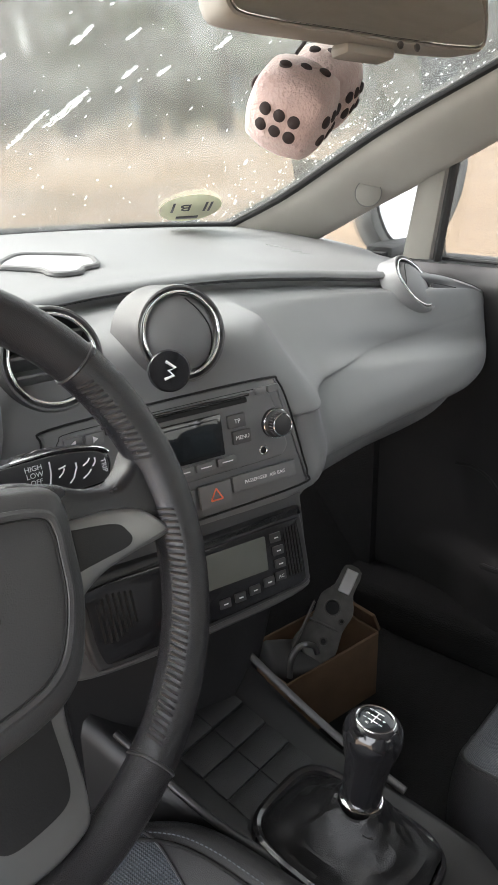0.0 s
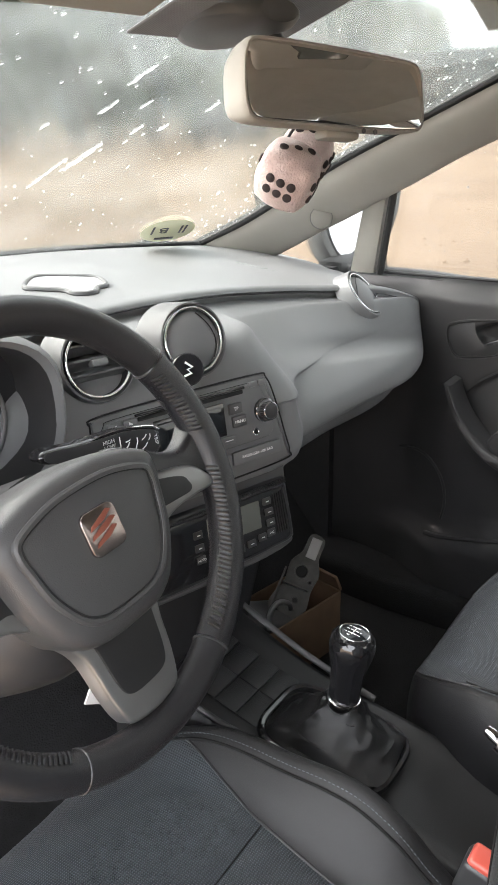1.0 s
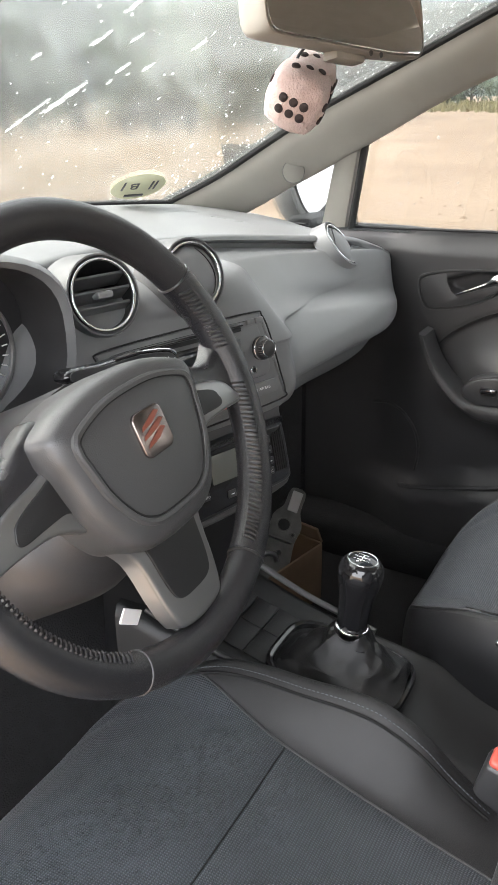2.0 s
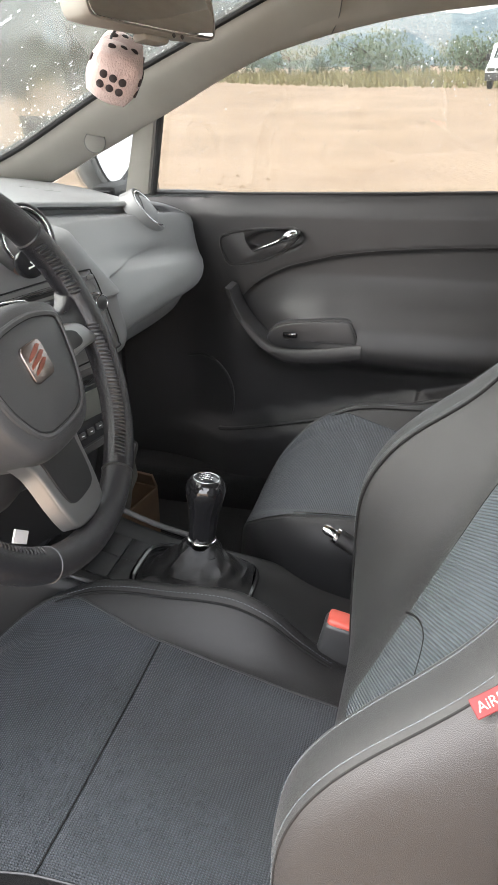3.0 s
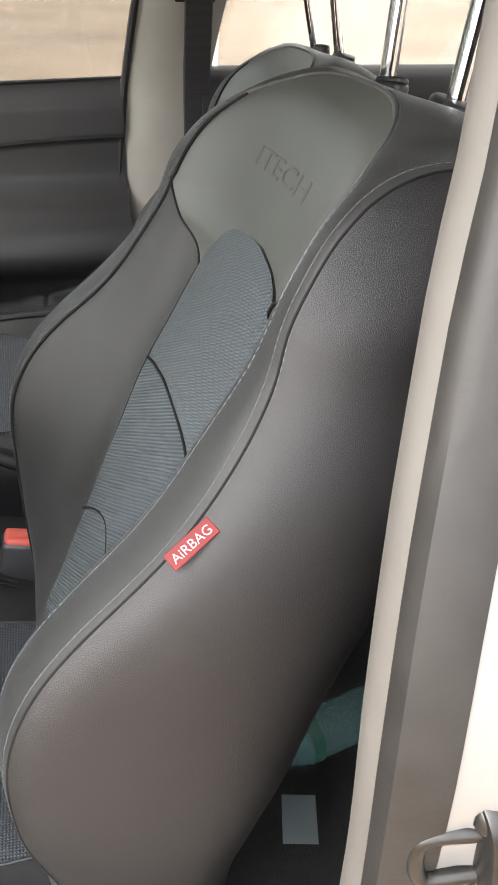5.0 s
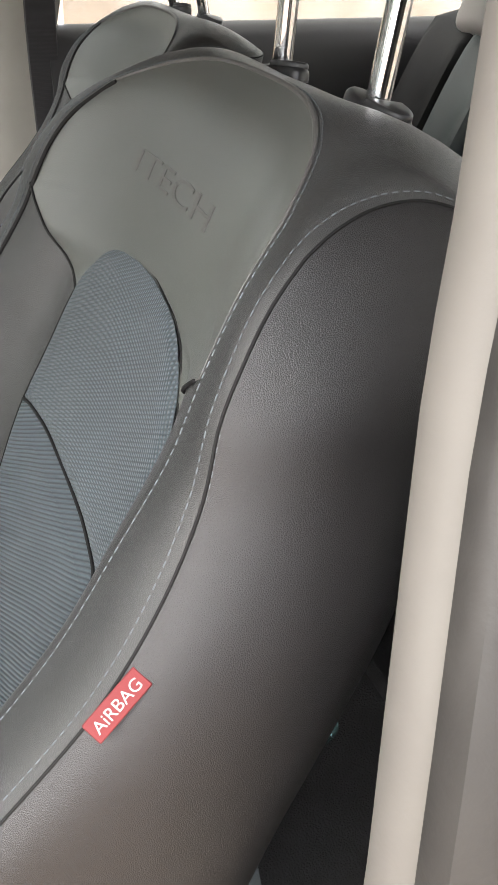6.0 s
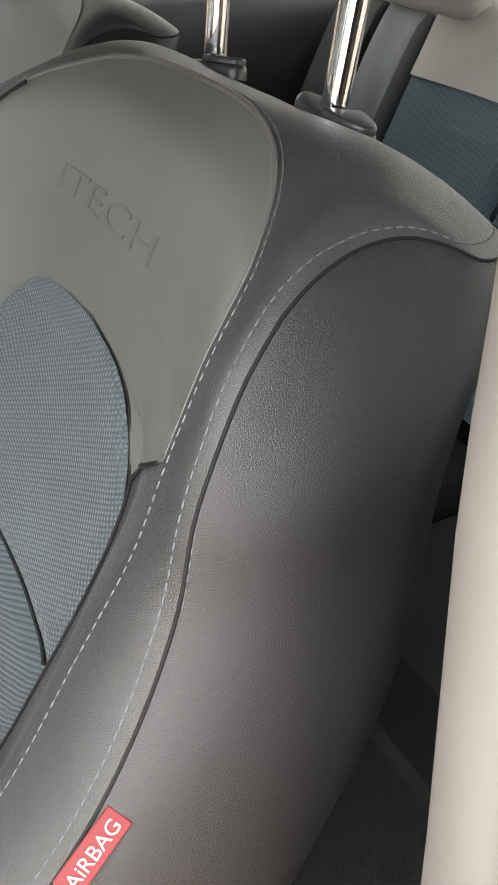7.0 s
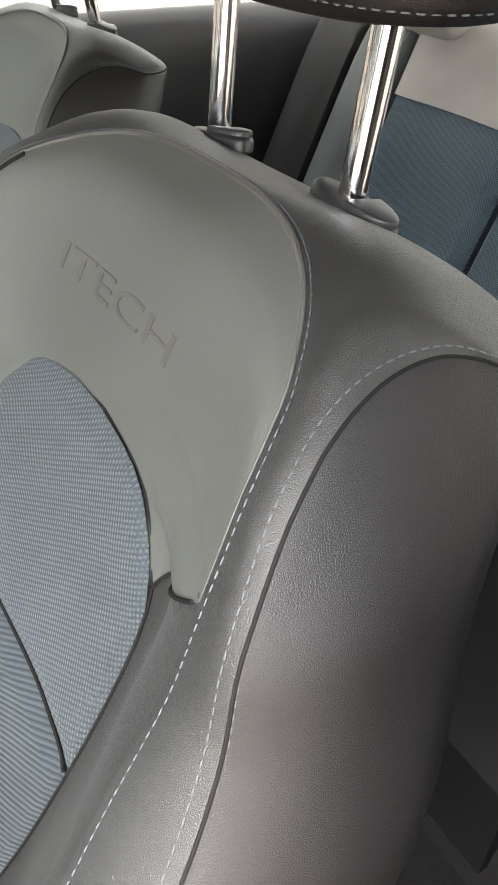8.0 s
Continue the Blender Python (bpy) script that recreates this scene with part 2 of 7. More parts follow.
def grid(P, loop=False, cap=False):
    """Quads over rows of points; loop closes each row, cap fills the first and the last row."""
    nv, nu = len(P), len(P[0])
    V = [Vector(p) for row in P for p in row]
    F = []
    for j in range(nv - 1):
        for i in range(nu if loop else nu - 1):
            a, b = j * nu + i, j * nu + (i + 1) % nu
            F.append((a, b, b + nu, a + nu))
    if cap:
        F.append(tuple(range(nu))[::-1])
        F.append(tuple((nv - 1) * nu + i for i in range(nu)))
    return V, F


def slab(P, d):
    """A sheet of thickness d (a vector or a function of the point) behind the grid P."""
    back = [[Vector(p) + (d(p) if callable(d) else Vector(d)) for p in row] for row in P]
    nv, nu = len(P), len(P[0])
    V1, F1 = grid(P)
    V2, F2 = grid(back)
    n = len(V1)
    F = F1 + [tuple(i + n for i in f[::-1]) for f in F2]
    rim = [i for i in range(nu)] + [j * nu + nu - 1 for j in range(1, nv)] + [(nv - 1) * nu + i for i in range(nu - 2, -1, -1)] + [j * nu for j in range(nv - 2, 0, -1)]
    for a, b in zip(rim, rim[1:] + rim[:1]):
        F.append((a, b, b + n, a + n))
    return V1 + V2, F


def smooth_path(pts, per=8, closed=False):
    """A Catmull-Rom curve through the points."""
    pts = [Vector(p) for p in pts]
    n = len(pts)
    out = []
    for i in range(n if closed else n - 1):
        if closed:
            p0, p1, p2, p3 = (pts[(i + k) % n] for k in (-1, 0, 1, 2))
        else:
            p1, p2 = pts[i], pts[i + 1]
            p0 = pts[i - 1] if i else p1 * 2 - p2
            p3 = pts[i + 2] if i + 2 < n else p2 * 2 - p1
        for k in range(per):
            t = k / per
            out.append(0.5 * (2 * p1 + (p2 - p0) * t + (2 * p0 - 5 * p1 + 4 * p2 - p3) * t * t + (3 * p1 - p0 - 3 * p2 + p3) * t ** 3))
    if not closed:
        out.append(pts[-1])
    return out


def tube(path, r, n=8, closed=False, flat=1.0, up=None):
    """A round (or flattened) cord along a path; r may change along it."""
    path = [Vector(p) for p in path]
    m = len(path)
    rows = []
    prev = Vector(up) if up else None
    for i, p in enumerate(path):
        t = (path[(i + 1) % m] - path[i - 1]) if closed else (path[min(i + 1, m - 1)] - path[max(i - 1, 0)])
        t.normalize()
        ref = prev if prev is not None else (Vector((0, 0, 1)) if abs(t.z) < 0.9 else Vector((1, 0, 0)))
        a = (ref - t * ref.dot(t)).normalized()
        if up is None:
            prev = a
        b = t.cross(a)
        rr = r(i / max(1, m - 1)) if callable(r) else r
        rows.append([p + a * (rr * flat * math.cos(k * math.tau / n)) + b * (rr * math.sin(k * math.tau / n)) for k in range(n)])
    if closed:
        rows.append(rows[0])
    return grid(rows, True, not closed)


def lathe(profile, n=32, m=Matrix.Identity(4)):
    """A turned body about local z from (radius, height) pairs."""
    rows = [[m @ Vector((r * math.cos(k * math.tau / n), r * math.sin(k * math.tau / n), h)) for k in range(n)] for r, h in profile]
    return grid(rows, True)


def rbox(sx, sy, sz, r=0.004, seg=2, m=Matrix.Identity(4)):
    """A box with rounded edges, centred."""
    bm = bmesh.new()
    bmesh.ops.create_cube(bm, size=1, matrix=Matrix.Diagonal((sx, sy, sz, 1)))
    if r:
        bmesh.ops.bevel(bm, geom=list(bm.edges), offset=min(r, 0.49 * min(sx, sy, sz)), segments=seg, affect="EDGES", profile=0.5)
    bm.verts.index_update()
    out = [m @ v.co for v in bm.verts], [tuple(v.index for v in f.verts) for f in bm.faces]
    bm.free()
    return out


def prism(outline, depth, r=0.002, m=Matrix.Identity(4), seg=2):
    """A flat body with the given outline in local xy, its front at z = depth, with a rounded front edge."""
    n = len(outline)
    c = Vector((sum(p[0] for p in outline) / n, sum(p[1] for p in outline) / n))
    pts = [Vector(p) for p in outline]

    def inset(d):
        out = []
        for i in range(n):
            a, b, q = pts[i - 1], pts[i], pts[(i + 1) % n]
            t1, t2 = (b - a).normalized(), (q - b).normalized()
            nn = (Vector((-t1.y, t1.x)) + Vector((-t2.y, t2.x)))
            nn = nn.normalized() if nn.length > 1e-6 else Vector((0, 0))
            out.append(b + nn * d)
        return out
    area = sum(pts[i - 1].x * pts[i].y - pts[i].x * pts[i - 1].y for i in range(n))
    s = 1 if area > 0 else -1
    rows = [[(*p, 0) for p in pts], [(*p, depth - r) for p in pts]]
    for k in range(1, seg + 1):
        a = k / seg * math.pi / 2
        rows.append([(*p, depth - r + r * math.sin(a)) for p in inset(s * r * (1 - math.cos(a)))])
    rows = [[m @ Vector(p) for p in row] for row in rows]
    return grid(rows, True, True)


def round_rect(w, h, r, n=5, cx=0, cy=0):
    out = []
    for k, (x, y) in enumerate(((w / 2 - r, h / 2 - r), (-w / 2 + r, h / 2 - r), (-w / 2 + r, -h / 2 + r), (w / 2 - r, -h / 2 + r))):
        for i in range(n + 1):
            a = k * math.pi / 2 + i / n * math.pi / 2
            out.append((cx + x + r * math.cos(a), cy + y + r * math.sin(a)))
    return out


def letters(text, size, m, depth=0.0004, align="CENTER"):
    """Raised lettering in the built-in font, in local xy of m."""
    cu = bpy.data.curves.new("letters", "FONT")
    cu.body, cu.size, cu.extrude, cu.align_x, cu.align_y = text, size, depth, align, "CENTER"
    tmp = bpy.data.objects.new("letters", cu)
    me = bpy.data.meshes.new_from_object(tmp)
    out = [m @ v.co for v in me.vertices], [tuple(p.vertices) for p in me.polygons]
    bpy.data.objects.remove(tmp)
    bpy.data.meshes.remove(me)
    return out


def stitches(path, length=0.0032, gap=0.0020, r=0.00037):
    """A row of short thread stitches along a path."""
    path = [Vector(p) for p in path]
    chunks, i, pos = [], 0, 0.0
    acc = [0.0]
    for a, b in zip(path, path[1:]):
        acc.append(acc[-1] + (b - a).length)

    def at(d):
        for k in range(len(path) - 1):
            if acc[k + 1] >= d:
                return path[k].lerp(path[k + 1], (d - acc[k]) / max(1e-9, acc[k + 1] - acc[k]))
        return path[-1]
    while pos + length < acc[-1]:
        a, b = at(pos), at(pos + length)
        d = b - a
        e = d * 0.12
        q = [a, a + e, b - e, b]
        chunks.append(tube(q, lambda t: r * (0.35 if t in (0, 1) else 1), 5))
        pos += length + gap
    return join(*chunks)


def basis(o, x, y, z):
    m = Matrix.Identity(4)
    for k, v in enumerate((x, y, z)):
        m.col[k][:3] = v
    m.translation = o
    return m


def lut(table, x):
    """Smooth interpolation in a table of (x, y) rows."""
    xs, ys = [p[0] for p in table], [p[1] for p in table]
    if x <= xs[0]:
        return ys[0]
    if x >= xs[-1]:
        return ys[-1]
    i = max(k for k in range(len(xs) - 1) if xs[k] <= x)
    h = xs[i + 1] - xs[i]

    def slope(k):
        if k == 0:
            return (ys[1] - ys[0]) / (xs[1] - xs[0])
        if k == len(xs) - 1:
            return (ys[-1] - ys[-2]) / (xs[-1] - xs[-2])
        return (ys[k + 1] - ys[k - 1]) / (xs[k + 1] - xs[k - 1])
    t = (x - xs[i]) / h
    a, b = slope(i) * h, slope(i + 1) * h
    return (2 * t ** 3 - 3 * t * t + 1) * ys[i] + (t ** 3 - 2 * t * t + t) * a + (-2 * t ** 3 + 3 * t * t) * ys[i + 1] + (t ** 3 - t * t) * b


def ease(a, b, x):
    t = min(1, max(0, (x - a) / (b - a)))
    return t * t * (3 - 2 * t)


def bump(c, w, x):
    return math.exp(-((x - c) / w) ** 2)

# ---- ground and distance ----
SAND = material("sandy_earth", (0.272, 0.186, 0.119), 0.95, grain="noise", gscale=9, gdist=0.05, gstrength=0.6, vary=0.16, vscale=0.35, tint=(0.305, 0.219, 0.147))
GRASS = material("dry_grass", (0.28, 0.235, 0.125), 0.95, vary=0.25, vscale=0.4, tint=(0.20, 0.19, 0.09))
# dull green, paled in its base colour for the haze over the distance
LEAF = material("haze_paled_foliage", (0.104, 0.142, 0.090), 0.8, vary=0.3, vscale=0.5, tint=(0.138, 0.165, 0.11))
BARK = material("bark", (0.09, 0.07, 0.05), 0.9, vary=0.3, vscale=8)
# blue-grey instead of green: distance haze is put into the hill colour
HILL = material("hazed_wooded_hill", (0.11, 0.155, 0.175), 0.95, vary=0.3, vscale=0.02, tint=(0.13, 0.17, 0.185))

rg = np.random.default_rng(4)


def ease_in(j):
    return .55 + .45 * min(1, j / 4)



def uneven(x, y):
    return 0.035 * noise.noise((x * 0.5, y * 0.5, 0)) + 0.015 * noise.noise((x * 2.1, y * 2.1, 3))


steps = [0, 1.5, 3, 4.5, 6, 8, 10, 13, 16, 20, 25, 31, 38, 47, 58, 75, 110, 200, 450, 1200, 3000]
xs = [-s for s in steps[:0:-1]] + steps
gp = [[(x, y, (uneven(x, y) if max(abs(x), abs(y)) > 2.5 else 0.0)) for x in xs] for y in xs]
solo("ground", *grid(gp), SAND, "pale sandy earth of an open lot, dry and bare", "ground", kind="structure")

# clods and small stones strewn over the earth
V, F = [], []
for k in range(900):
    d, a = 3 + 32 * rg.random() ** 1.5, radians(rg.uniform(-75, 60))
    x, y = d * math.cos(a), d * math.sin(a)
    s = rg.uniform(0.012, 0.05)
    n = len(V)
    z = uneven(x, y)
    V += [Vector((x + s * math.cos(t) * rg.uniform(.7, 1.2), y + s * math.sin(t) * rg.uniform(.7, 1.2), z - 0.004)) for t in (0, 1.25, 2.5, 3.8, 5)] + [Vector((x, y, z + s * 0.55))]
    F += [(n + i, n + (i + 1) % 5, n + 5) for i in range(5)]
solo("stones", V, F, SAND, "small earth clods and stones strewn over the lot", "stones", kind="stuff", smooth=False)

# a strip of dry grass along the far edge of the lot
V, F = [], []
for k in range(20000):
    far = rg.random()
    along = rg.uniform(-60, 120)
    x = 46 + 1.25 * min(12, max(0, along - 6)) + 36 * far + 2 * math.sin(along * 0.11)
    if along > 45:
        x -= (along - 45) * 0.9
        along = min(along, 45 + (along - 45) * 0.6)
    h = rg.uniform(0.2, 0.75) * (0.6 + 0.6 * far) * (1 + .5 * noise.noise((x * .2, along * .2, 5)))
    w, t = rg.uniform(0.04, 0.16), rg.uniform(0, 3.14)
    n = len(V)
    cx, cy = math.cos(t) * w, math.sin(t) * w
    lean = rg.uniform(-.2, .2)
    V += [Vector((x - cx, along - cy, 0)), Vector((x + cx, along + cy, 0)), Vector((x + cx * .6 + lean, along + cy * .6, h)), Vector((x - cx * .7 + lean, along - cy * .7, h * 0.8))]
    F.append((n, n + 1, n + 2, n + 3))
solo("dry_grass", V, F, GRASS, "strip of dry yellow-green grass bordering the lot", "grass", kind="stuff", smooth=False)


def tree(name, x, y, h, w, seed, label, leaves=900, big=1.15):
    """A tapered trunk with limbs, and a crown of small leaf clumps."""
    r = np.random.default_rng(seed)
    t = thing(name, (x, y, 0), label, "tree", "trees beyond the field")
    chunks = [tube(smooth_path([(x, y, -0.1), (x + .1, y, h * .3), (x, y + .1, h * .62)], 4), lambda u: 0.05 * h * (1 - 0.6 * u), 7)]
    for k in range(6):
        a, z0 = r.uniform(0, 6.28), h * r.uniform(.2, .5)
        chunks.append(tube([(x, y, z0), (x + w * .25 * math.cos(a), y + w * .25 * math.sin(a), z0 + h * .18), (x + w * .4 * math.cos(a), y + w * .4 * math.sin(a), z0 + h * .3)], lambda u: 0.02 * h * (1 - 0.7 * u), 5))
    part("trunk", *join(*chunks), BARK, t)
    V, F = [], []
    lobes = [(r.normal(0, w * .24), r.normal(0, w * .24), h * r.uniform(.18, .8), w * r.uniform(.16, .32)) for _ in range(9)]
    for k in range(leaves):
        lx, ly, lz, lr = lobes[k % 9]
        d = Vector(r.normal(0, 1, 3)).normalized() * lr * r.uniform(.6, 1.15)
        c = Vector((x + lx, y + ly, max(.25, lz + d.z * .9))) + Vector((d.x, d.y, 0))
        s = h * r.uniform(.025, .06) * big
        u = Vector(r.normal(0, 1, 3)).normalized()
        v = u.orthogonal().normalized()
        n = len(V)
        V += [c - u * s, c + v * s * .7, c + u * s, c - v * s * .6 + u * s * .2]
        F.append((n, n + 1, n + 2, n + 3))
    part("crown", V, F, LEAF, t, smooth=False)


k = 0
for y in range(-44, 78, 3):
    k += 1
    tree("bush_tree", 92 + 9 * rg.random(), y + rg.uniform(-1.5, 1.5), rg.uniform(2.4, 4.4), rg.uniform(5.5, 9), k, "low dull-green shrubby tree behind the dry grass")
for y, h in ((-19, 6.5), (-9, 5.6), (33, 5.2)):
    k += 1
    tree("tall_tree", 104, y, h, h * .7, k, "taller dull-green tree above the shrub line")
for j in range(9):
    k += 1
    a = radians(48 + j * 7)
    tree("bush_tree", 60 * math.cos(a), 60 * math.sin(a) + 14, rg.uniform(3, 5), rg.uniform(5, 8), k, "low dull-green shrubby tree behind the dry grass")
for j in range(13):
    k += 1
    a = radians(26 + j * 5.2)
    tree("tall_tree", 48 * math.cos(a), 48 * math.sin(a), rg.uniform(11, 14.5) * ease_in(j), rg.uniform(8, 10), k, "tall dull-green tree in the grove ahead of the car", 1500, 1.25)

# far wooded hills, the haze of distance painted in as blue-grey
P = []
for row, (d, f) in enumerate(((700, 0.0), (800, .4), (900, .8), (1000, 1.0), (1200, .75))):
    line = []
    for i in range(61):
        a = radians(-70 + i * 3.2)
        h = 66 + 30 * noise.noise((i * .21, 0, 0)) + 14 * noise.noise((i * .6, 2, 0))
        line.append((d * math.cos(a), d * math.sin(a), h * f - 2))
    P.append(line)
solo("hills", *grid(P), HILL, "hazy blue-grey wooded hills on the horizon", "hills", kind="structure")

# ---- recovery truck standing on the lot ----
def truck(ox, oy, turn):
    t = thing("tow_truck", (ox, oy, 0), "white flatbed recovery truck with an orange light bar, parked", "truck")
    M = Matrix.Translation((ox, oy, 0)) @ Matrix.Rotation(radians(turn), 4, "Z")
    # local: the nose looks along -x, width along y
    side = [(0, .45), (-.05, .85), (.10, 1.0), (.78, 1.36), (1.26, 1.98), (1.42, 2.08), (2.3, 2.10), (2.35, .45)]
    rows = []
    for y, s in ((-.98, .9), (-.94, .97), (-.8, 1.0), (0, 1.01), (.8, 1.0), (.94, .97), (.98, .9)):
        rows.append([M @ Vector((1.2 + (x - 1.2) * (0.97 + .03 * s), y, 1.25 + (z - 1.25) * s)) for x, z in side])
    part("cab", *grid(rows, True, True), TRUCK_PAINT, t, "white cab")
    part("windscreen", *grid([[M @ Vector((.785 + .44 * v, (-.80 + 1.60 * u) * (1 - .08 * v), 1.42 + .53 * v)) for u in (0, .25, .5, .75, 1)] for v in (0, .5, 1)]), material("truck_glass", (.035, .05, .05), .15), t, "dark windscreen")
    for y in (-.42, .42):
        part("bonnet_vent", *rbox(.05, .26, .02, .006, 2, M @ Matrix.Translation((.60, y, 1.285)) @ Matrix.Rotation(radians(-28), 4, "Y")), BLACK, t)
    part("bumper", *rbox(.2, 1.96, .36, .05, 2, M @ Matrix.Translation((0.0, 0, .58))), DASH_DARK, t, "dark bumper")
    part("grille", *rbox(.06, 1.0, .10, .02, 2, M @ Matrix.Translation((-.05, 0, .9))), BLACK, t)
    for y in (-.72, .72):
        part("headlight", *rbox(.08, .36, .17, .04, 2, M @ Matrix.Translation((-.02, y, .9))), LCD, t)
        part("wing_mirror", *rbox(.1, .2, .32, .04, 2, M @ Matrix.Translation((.95, y * 1.52, 1.45))), BLACK, t)
    part("light_bar", *rbox(.3, 1.35, .16, .05, 2, M @ Matrix.Translation((1.55, 0, 2.19))), ORANGE, t, "orange light bar")
    part("flatbed", *rbox(3.6, 2.1, .16, .03, 2, M @ Matrix.Translation((4.25, 0, .98))), material("yellow_bed", (.55, .38, .06), .6), t, "yellow loading bed")
    part("chassis", *rbox(5.2, .8, .2, .03, 2, M @ Matrix.Translation((3.2, 0, .7))), BLACK, t)
    for x in (.85, 4.6):
        for y in (-.86, .86):
            w = part("wheel", *lathe([(.0, -.11), (.30, -.11), (.36, -.08), (.36, .08), (.30, .11), (0, .11)], 20, M @ Matrix.Translation((x, y, .36)) @ Matrix.Rotation(radians(90), 4, "X")), SEAL, t)
            part("rim", *lathe([(0, -.12), (.18, -.12), (.2, -.1), (.2, .1), (.18, .12), (0, .12)], 14, M @ Matrix.Translation((x, y, .36)) @ Matrix.Rotation(radians(90), 4, "X")), STEEL, w)


truck(43.0, -2.0, -12)


# a parked dark van ahead, blurred by the wet windscreen
def van(ox, oy):
    t = thing("parked_car", (ox, oy, 0), "dark grey car parked ahead on the lot", "car")
    side = [(-2.1, .35), (-2.15, .8), (-1.3, 1.0), (-.7, 1.5), (1.2, 1.55), (2.0, 1.0), (2.1, .4)]
    rows = [[(ox + x * s, oy + y, .3 + (z - .3) * s) for x, z in side] for y, s in ((-.85, .92), (-.8, 1), (.8, 1), (.85, .92))]
    part("body", *grid(rows, True, True), DASH_DARK, t)
    for x in (-1.3, 1.3):
        for y in (-.8, .8):
            part("wheel", *lathe([(0, -.1), (.31, -.1), (.31, .1), (0, .1)], 18, Matrix.Translation((ox + x, oy + y, .31)) @ Matrix.Rotation(radians(90), 4, "X")), SEAL, t)


van(30.0, 22.0)

# ---- car shell ----
SX = -0.355           # middle of the driver's seat


# floor pan, tunnel, sills, firewall, roof, rear
fp = [[(x, y, 0.24 + (0.07 * math.exp(-(x / 0.11) ** 2)) + 0.30 * ease(0.30, 0.62, y) + .06 * ease(-.7, -.95, y)) for x in np.linspace(-.70, .70, 41)] for y in np.linspace(-1.75, 0.78, 40)]
solo("floor", *slab(fp, (0, 0, -0.03)), CARPET, "black carpeted floor of the car", "floor", kind="structure")
fw = [[(x, 0.74 + .08 * v, .30 + .66 * v) for x in (-.70, -.35, 0, .35, .70)] for v in (0, .5, 1)]
solo("wall_front", *slab(fw, (0, .03, 0)), CARPET, "dark bulkhead behind the dashboard", "wall", kind="structure")


def roof_z(x, y):
    return 1.405 - .10 * (abs(x) / .56) ** 3 - .10 * ease(.0, .16, y) * 0 - .06 * ((y + .55) / .95) ** 4


rp = [[(x, y, roof_z(x, y)) for x in np.linspace(-.52, .52, 17)] for y in np.linspace(-1.5, .05, 20)]
solo("ceiling", *slab(rp, (0, 0, .035)), TRIM, "light grey fabric headliner", "ceiling", kind="structure")
rb = [[(x, -1.5 - .3 * (1 - v), .95 + .42 * v) for x in (-.62, -.3, 0, .3, .62)] for v in (0, .5, 1)]
solo("wall_rear", *slab([[(x, -1.82, z) for x in (-.70, 0, .70)] for z in (.25, .6, .97)], (0, -.03, 0)), DOOR_PLASTIC, "dark tailgate lining behind the rear seat", "wall", kind="structure")
w = solo("window_rear", *slab([[(x * (1 - .12 * v), -1.80 + .32 * v, .97 + .40 * v) for x in (-.58, 0, .58)] for v in (0, .5, 1)], (0, -.004, .004)), DIRTY_GLASS, "rear window glass", "window", kind="structure")
w.visible_shadow = False

for s in (1, -1):
    solo("kick_panel", *slab([[(s * (.66 + .02 * q), .80 - .42 * q, z) for q in (0, .25, .5, .75, 1)] for z in (.25, .5, .75, .93)], (s * .02, 0, 0)), CARPET, "dark carpeted side wall of the footwell", "side wall", kind="structure")
# driver's side: sill and the rear quarter behind the door opening
solo("sill", *rbox(.13, 1.35, .14, .03, 3, Matrix.Translation((-.72, .12, .30))), PAINT, "white painted door sill of the open driver's side", "sill", kind="structure")
# ---- A-pillar, windscreen, passenger window frame ----
# the windscreen edge climbs from the dash corner to the roof
SEAL_LINE = [(.606, .675, .955), (.603, .645, .97), (.588, .52, 1.023), (.571, .398, 1.086), (.557, .295, 1.138), (.541, .153, 1.20), (.522, .0, 1.267), (.505, -.12, 1.315)]
LOW_LINE = [(.672, .60, .90), (.657, .476, .958), (.648, .40, .997), (.638, .32, 1.035), (.621, .20, 1.094), (.606, .096, 1.147), (.596, .0, 1.187), (.590, -.10, 1.213), (.583, -.237, 1.238), (.575, -.40, 1.252), (.57, -.56, 1.258)]
sp = smooth_path(SEAL_LINE, 6)


def mirror_x(P):
    return [[Vector((-p[0], p[1], p[2])) for p in row] for row in P]


def pillar_sheet():
    lo = smooth_path(LOW_LINE[:8], 6)
    rows = []
    for i in range(len(sp)):
        t = i / (len(sp) - 1)
        a = sp[i]
        b = lo[round(t * (len(lo) - 1))]
        out = Vector((-.40, -.40, .15)).normalized()
        mid = a.lerp(b, .5) + out * .020
        rows.append(smooth_path([a + Vector((.012, .008, -.002)), a + Vector((.002, -.002, 0)), a.lerp(b, .22) + out * .015, mid, a.lerp(b, .8) + out * .015, b + Vector((-.004, 0, .002)), b + Vector((.02, .006, .0))], 3))
    return rows


ps = pillar_sheet()
pil = thing("pillar_trim", (.60, .4, .97), "grey-beige plastic trim on the windscreen pillar", "pillar trim", kind="structure")
part("trim_panel", *grid(ps), TRIM, pil)
cap_at = Vector((.606, .365, 1.035))
capm = look(cap_at, cap_at + Vector((1, .62, -.12)))
cc = part("cover_cap", *lathe([(0, .0022), (.018, .0022), (.0195, .0016), (.02, -.006)], 40, capm @ Matrix.Translation((0, 0, .0035))), material("cap_plastic", (.20, .19, .17), .6, vary=.05), pil, "round cover cap")
part("cap_gap", *tube([capm @ Vector((.0202 * math.cos(a), .0202 * math.sin(a), .0052)) for a in np.linspace(0, math.tau, 40, endpoint=False)], .0006, 6, True), DASH_DARK, cc)
part("edge_seal", *tube([p + Vector((.003, .004, .004)) for p in sp], .010, 8), SEAL, pil, "black windscreen seal")
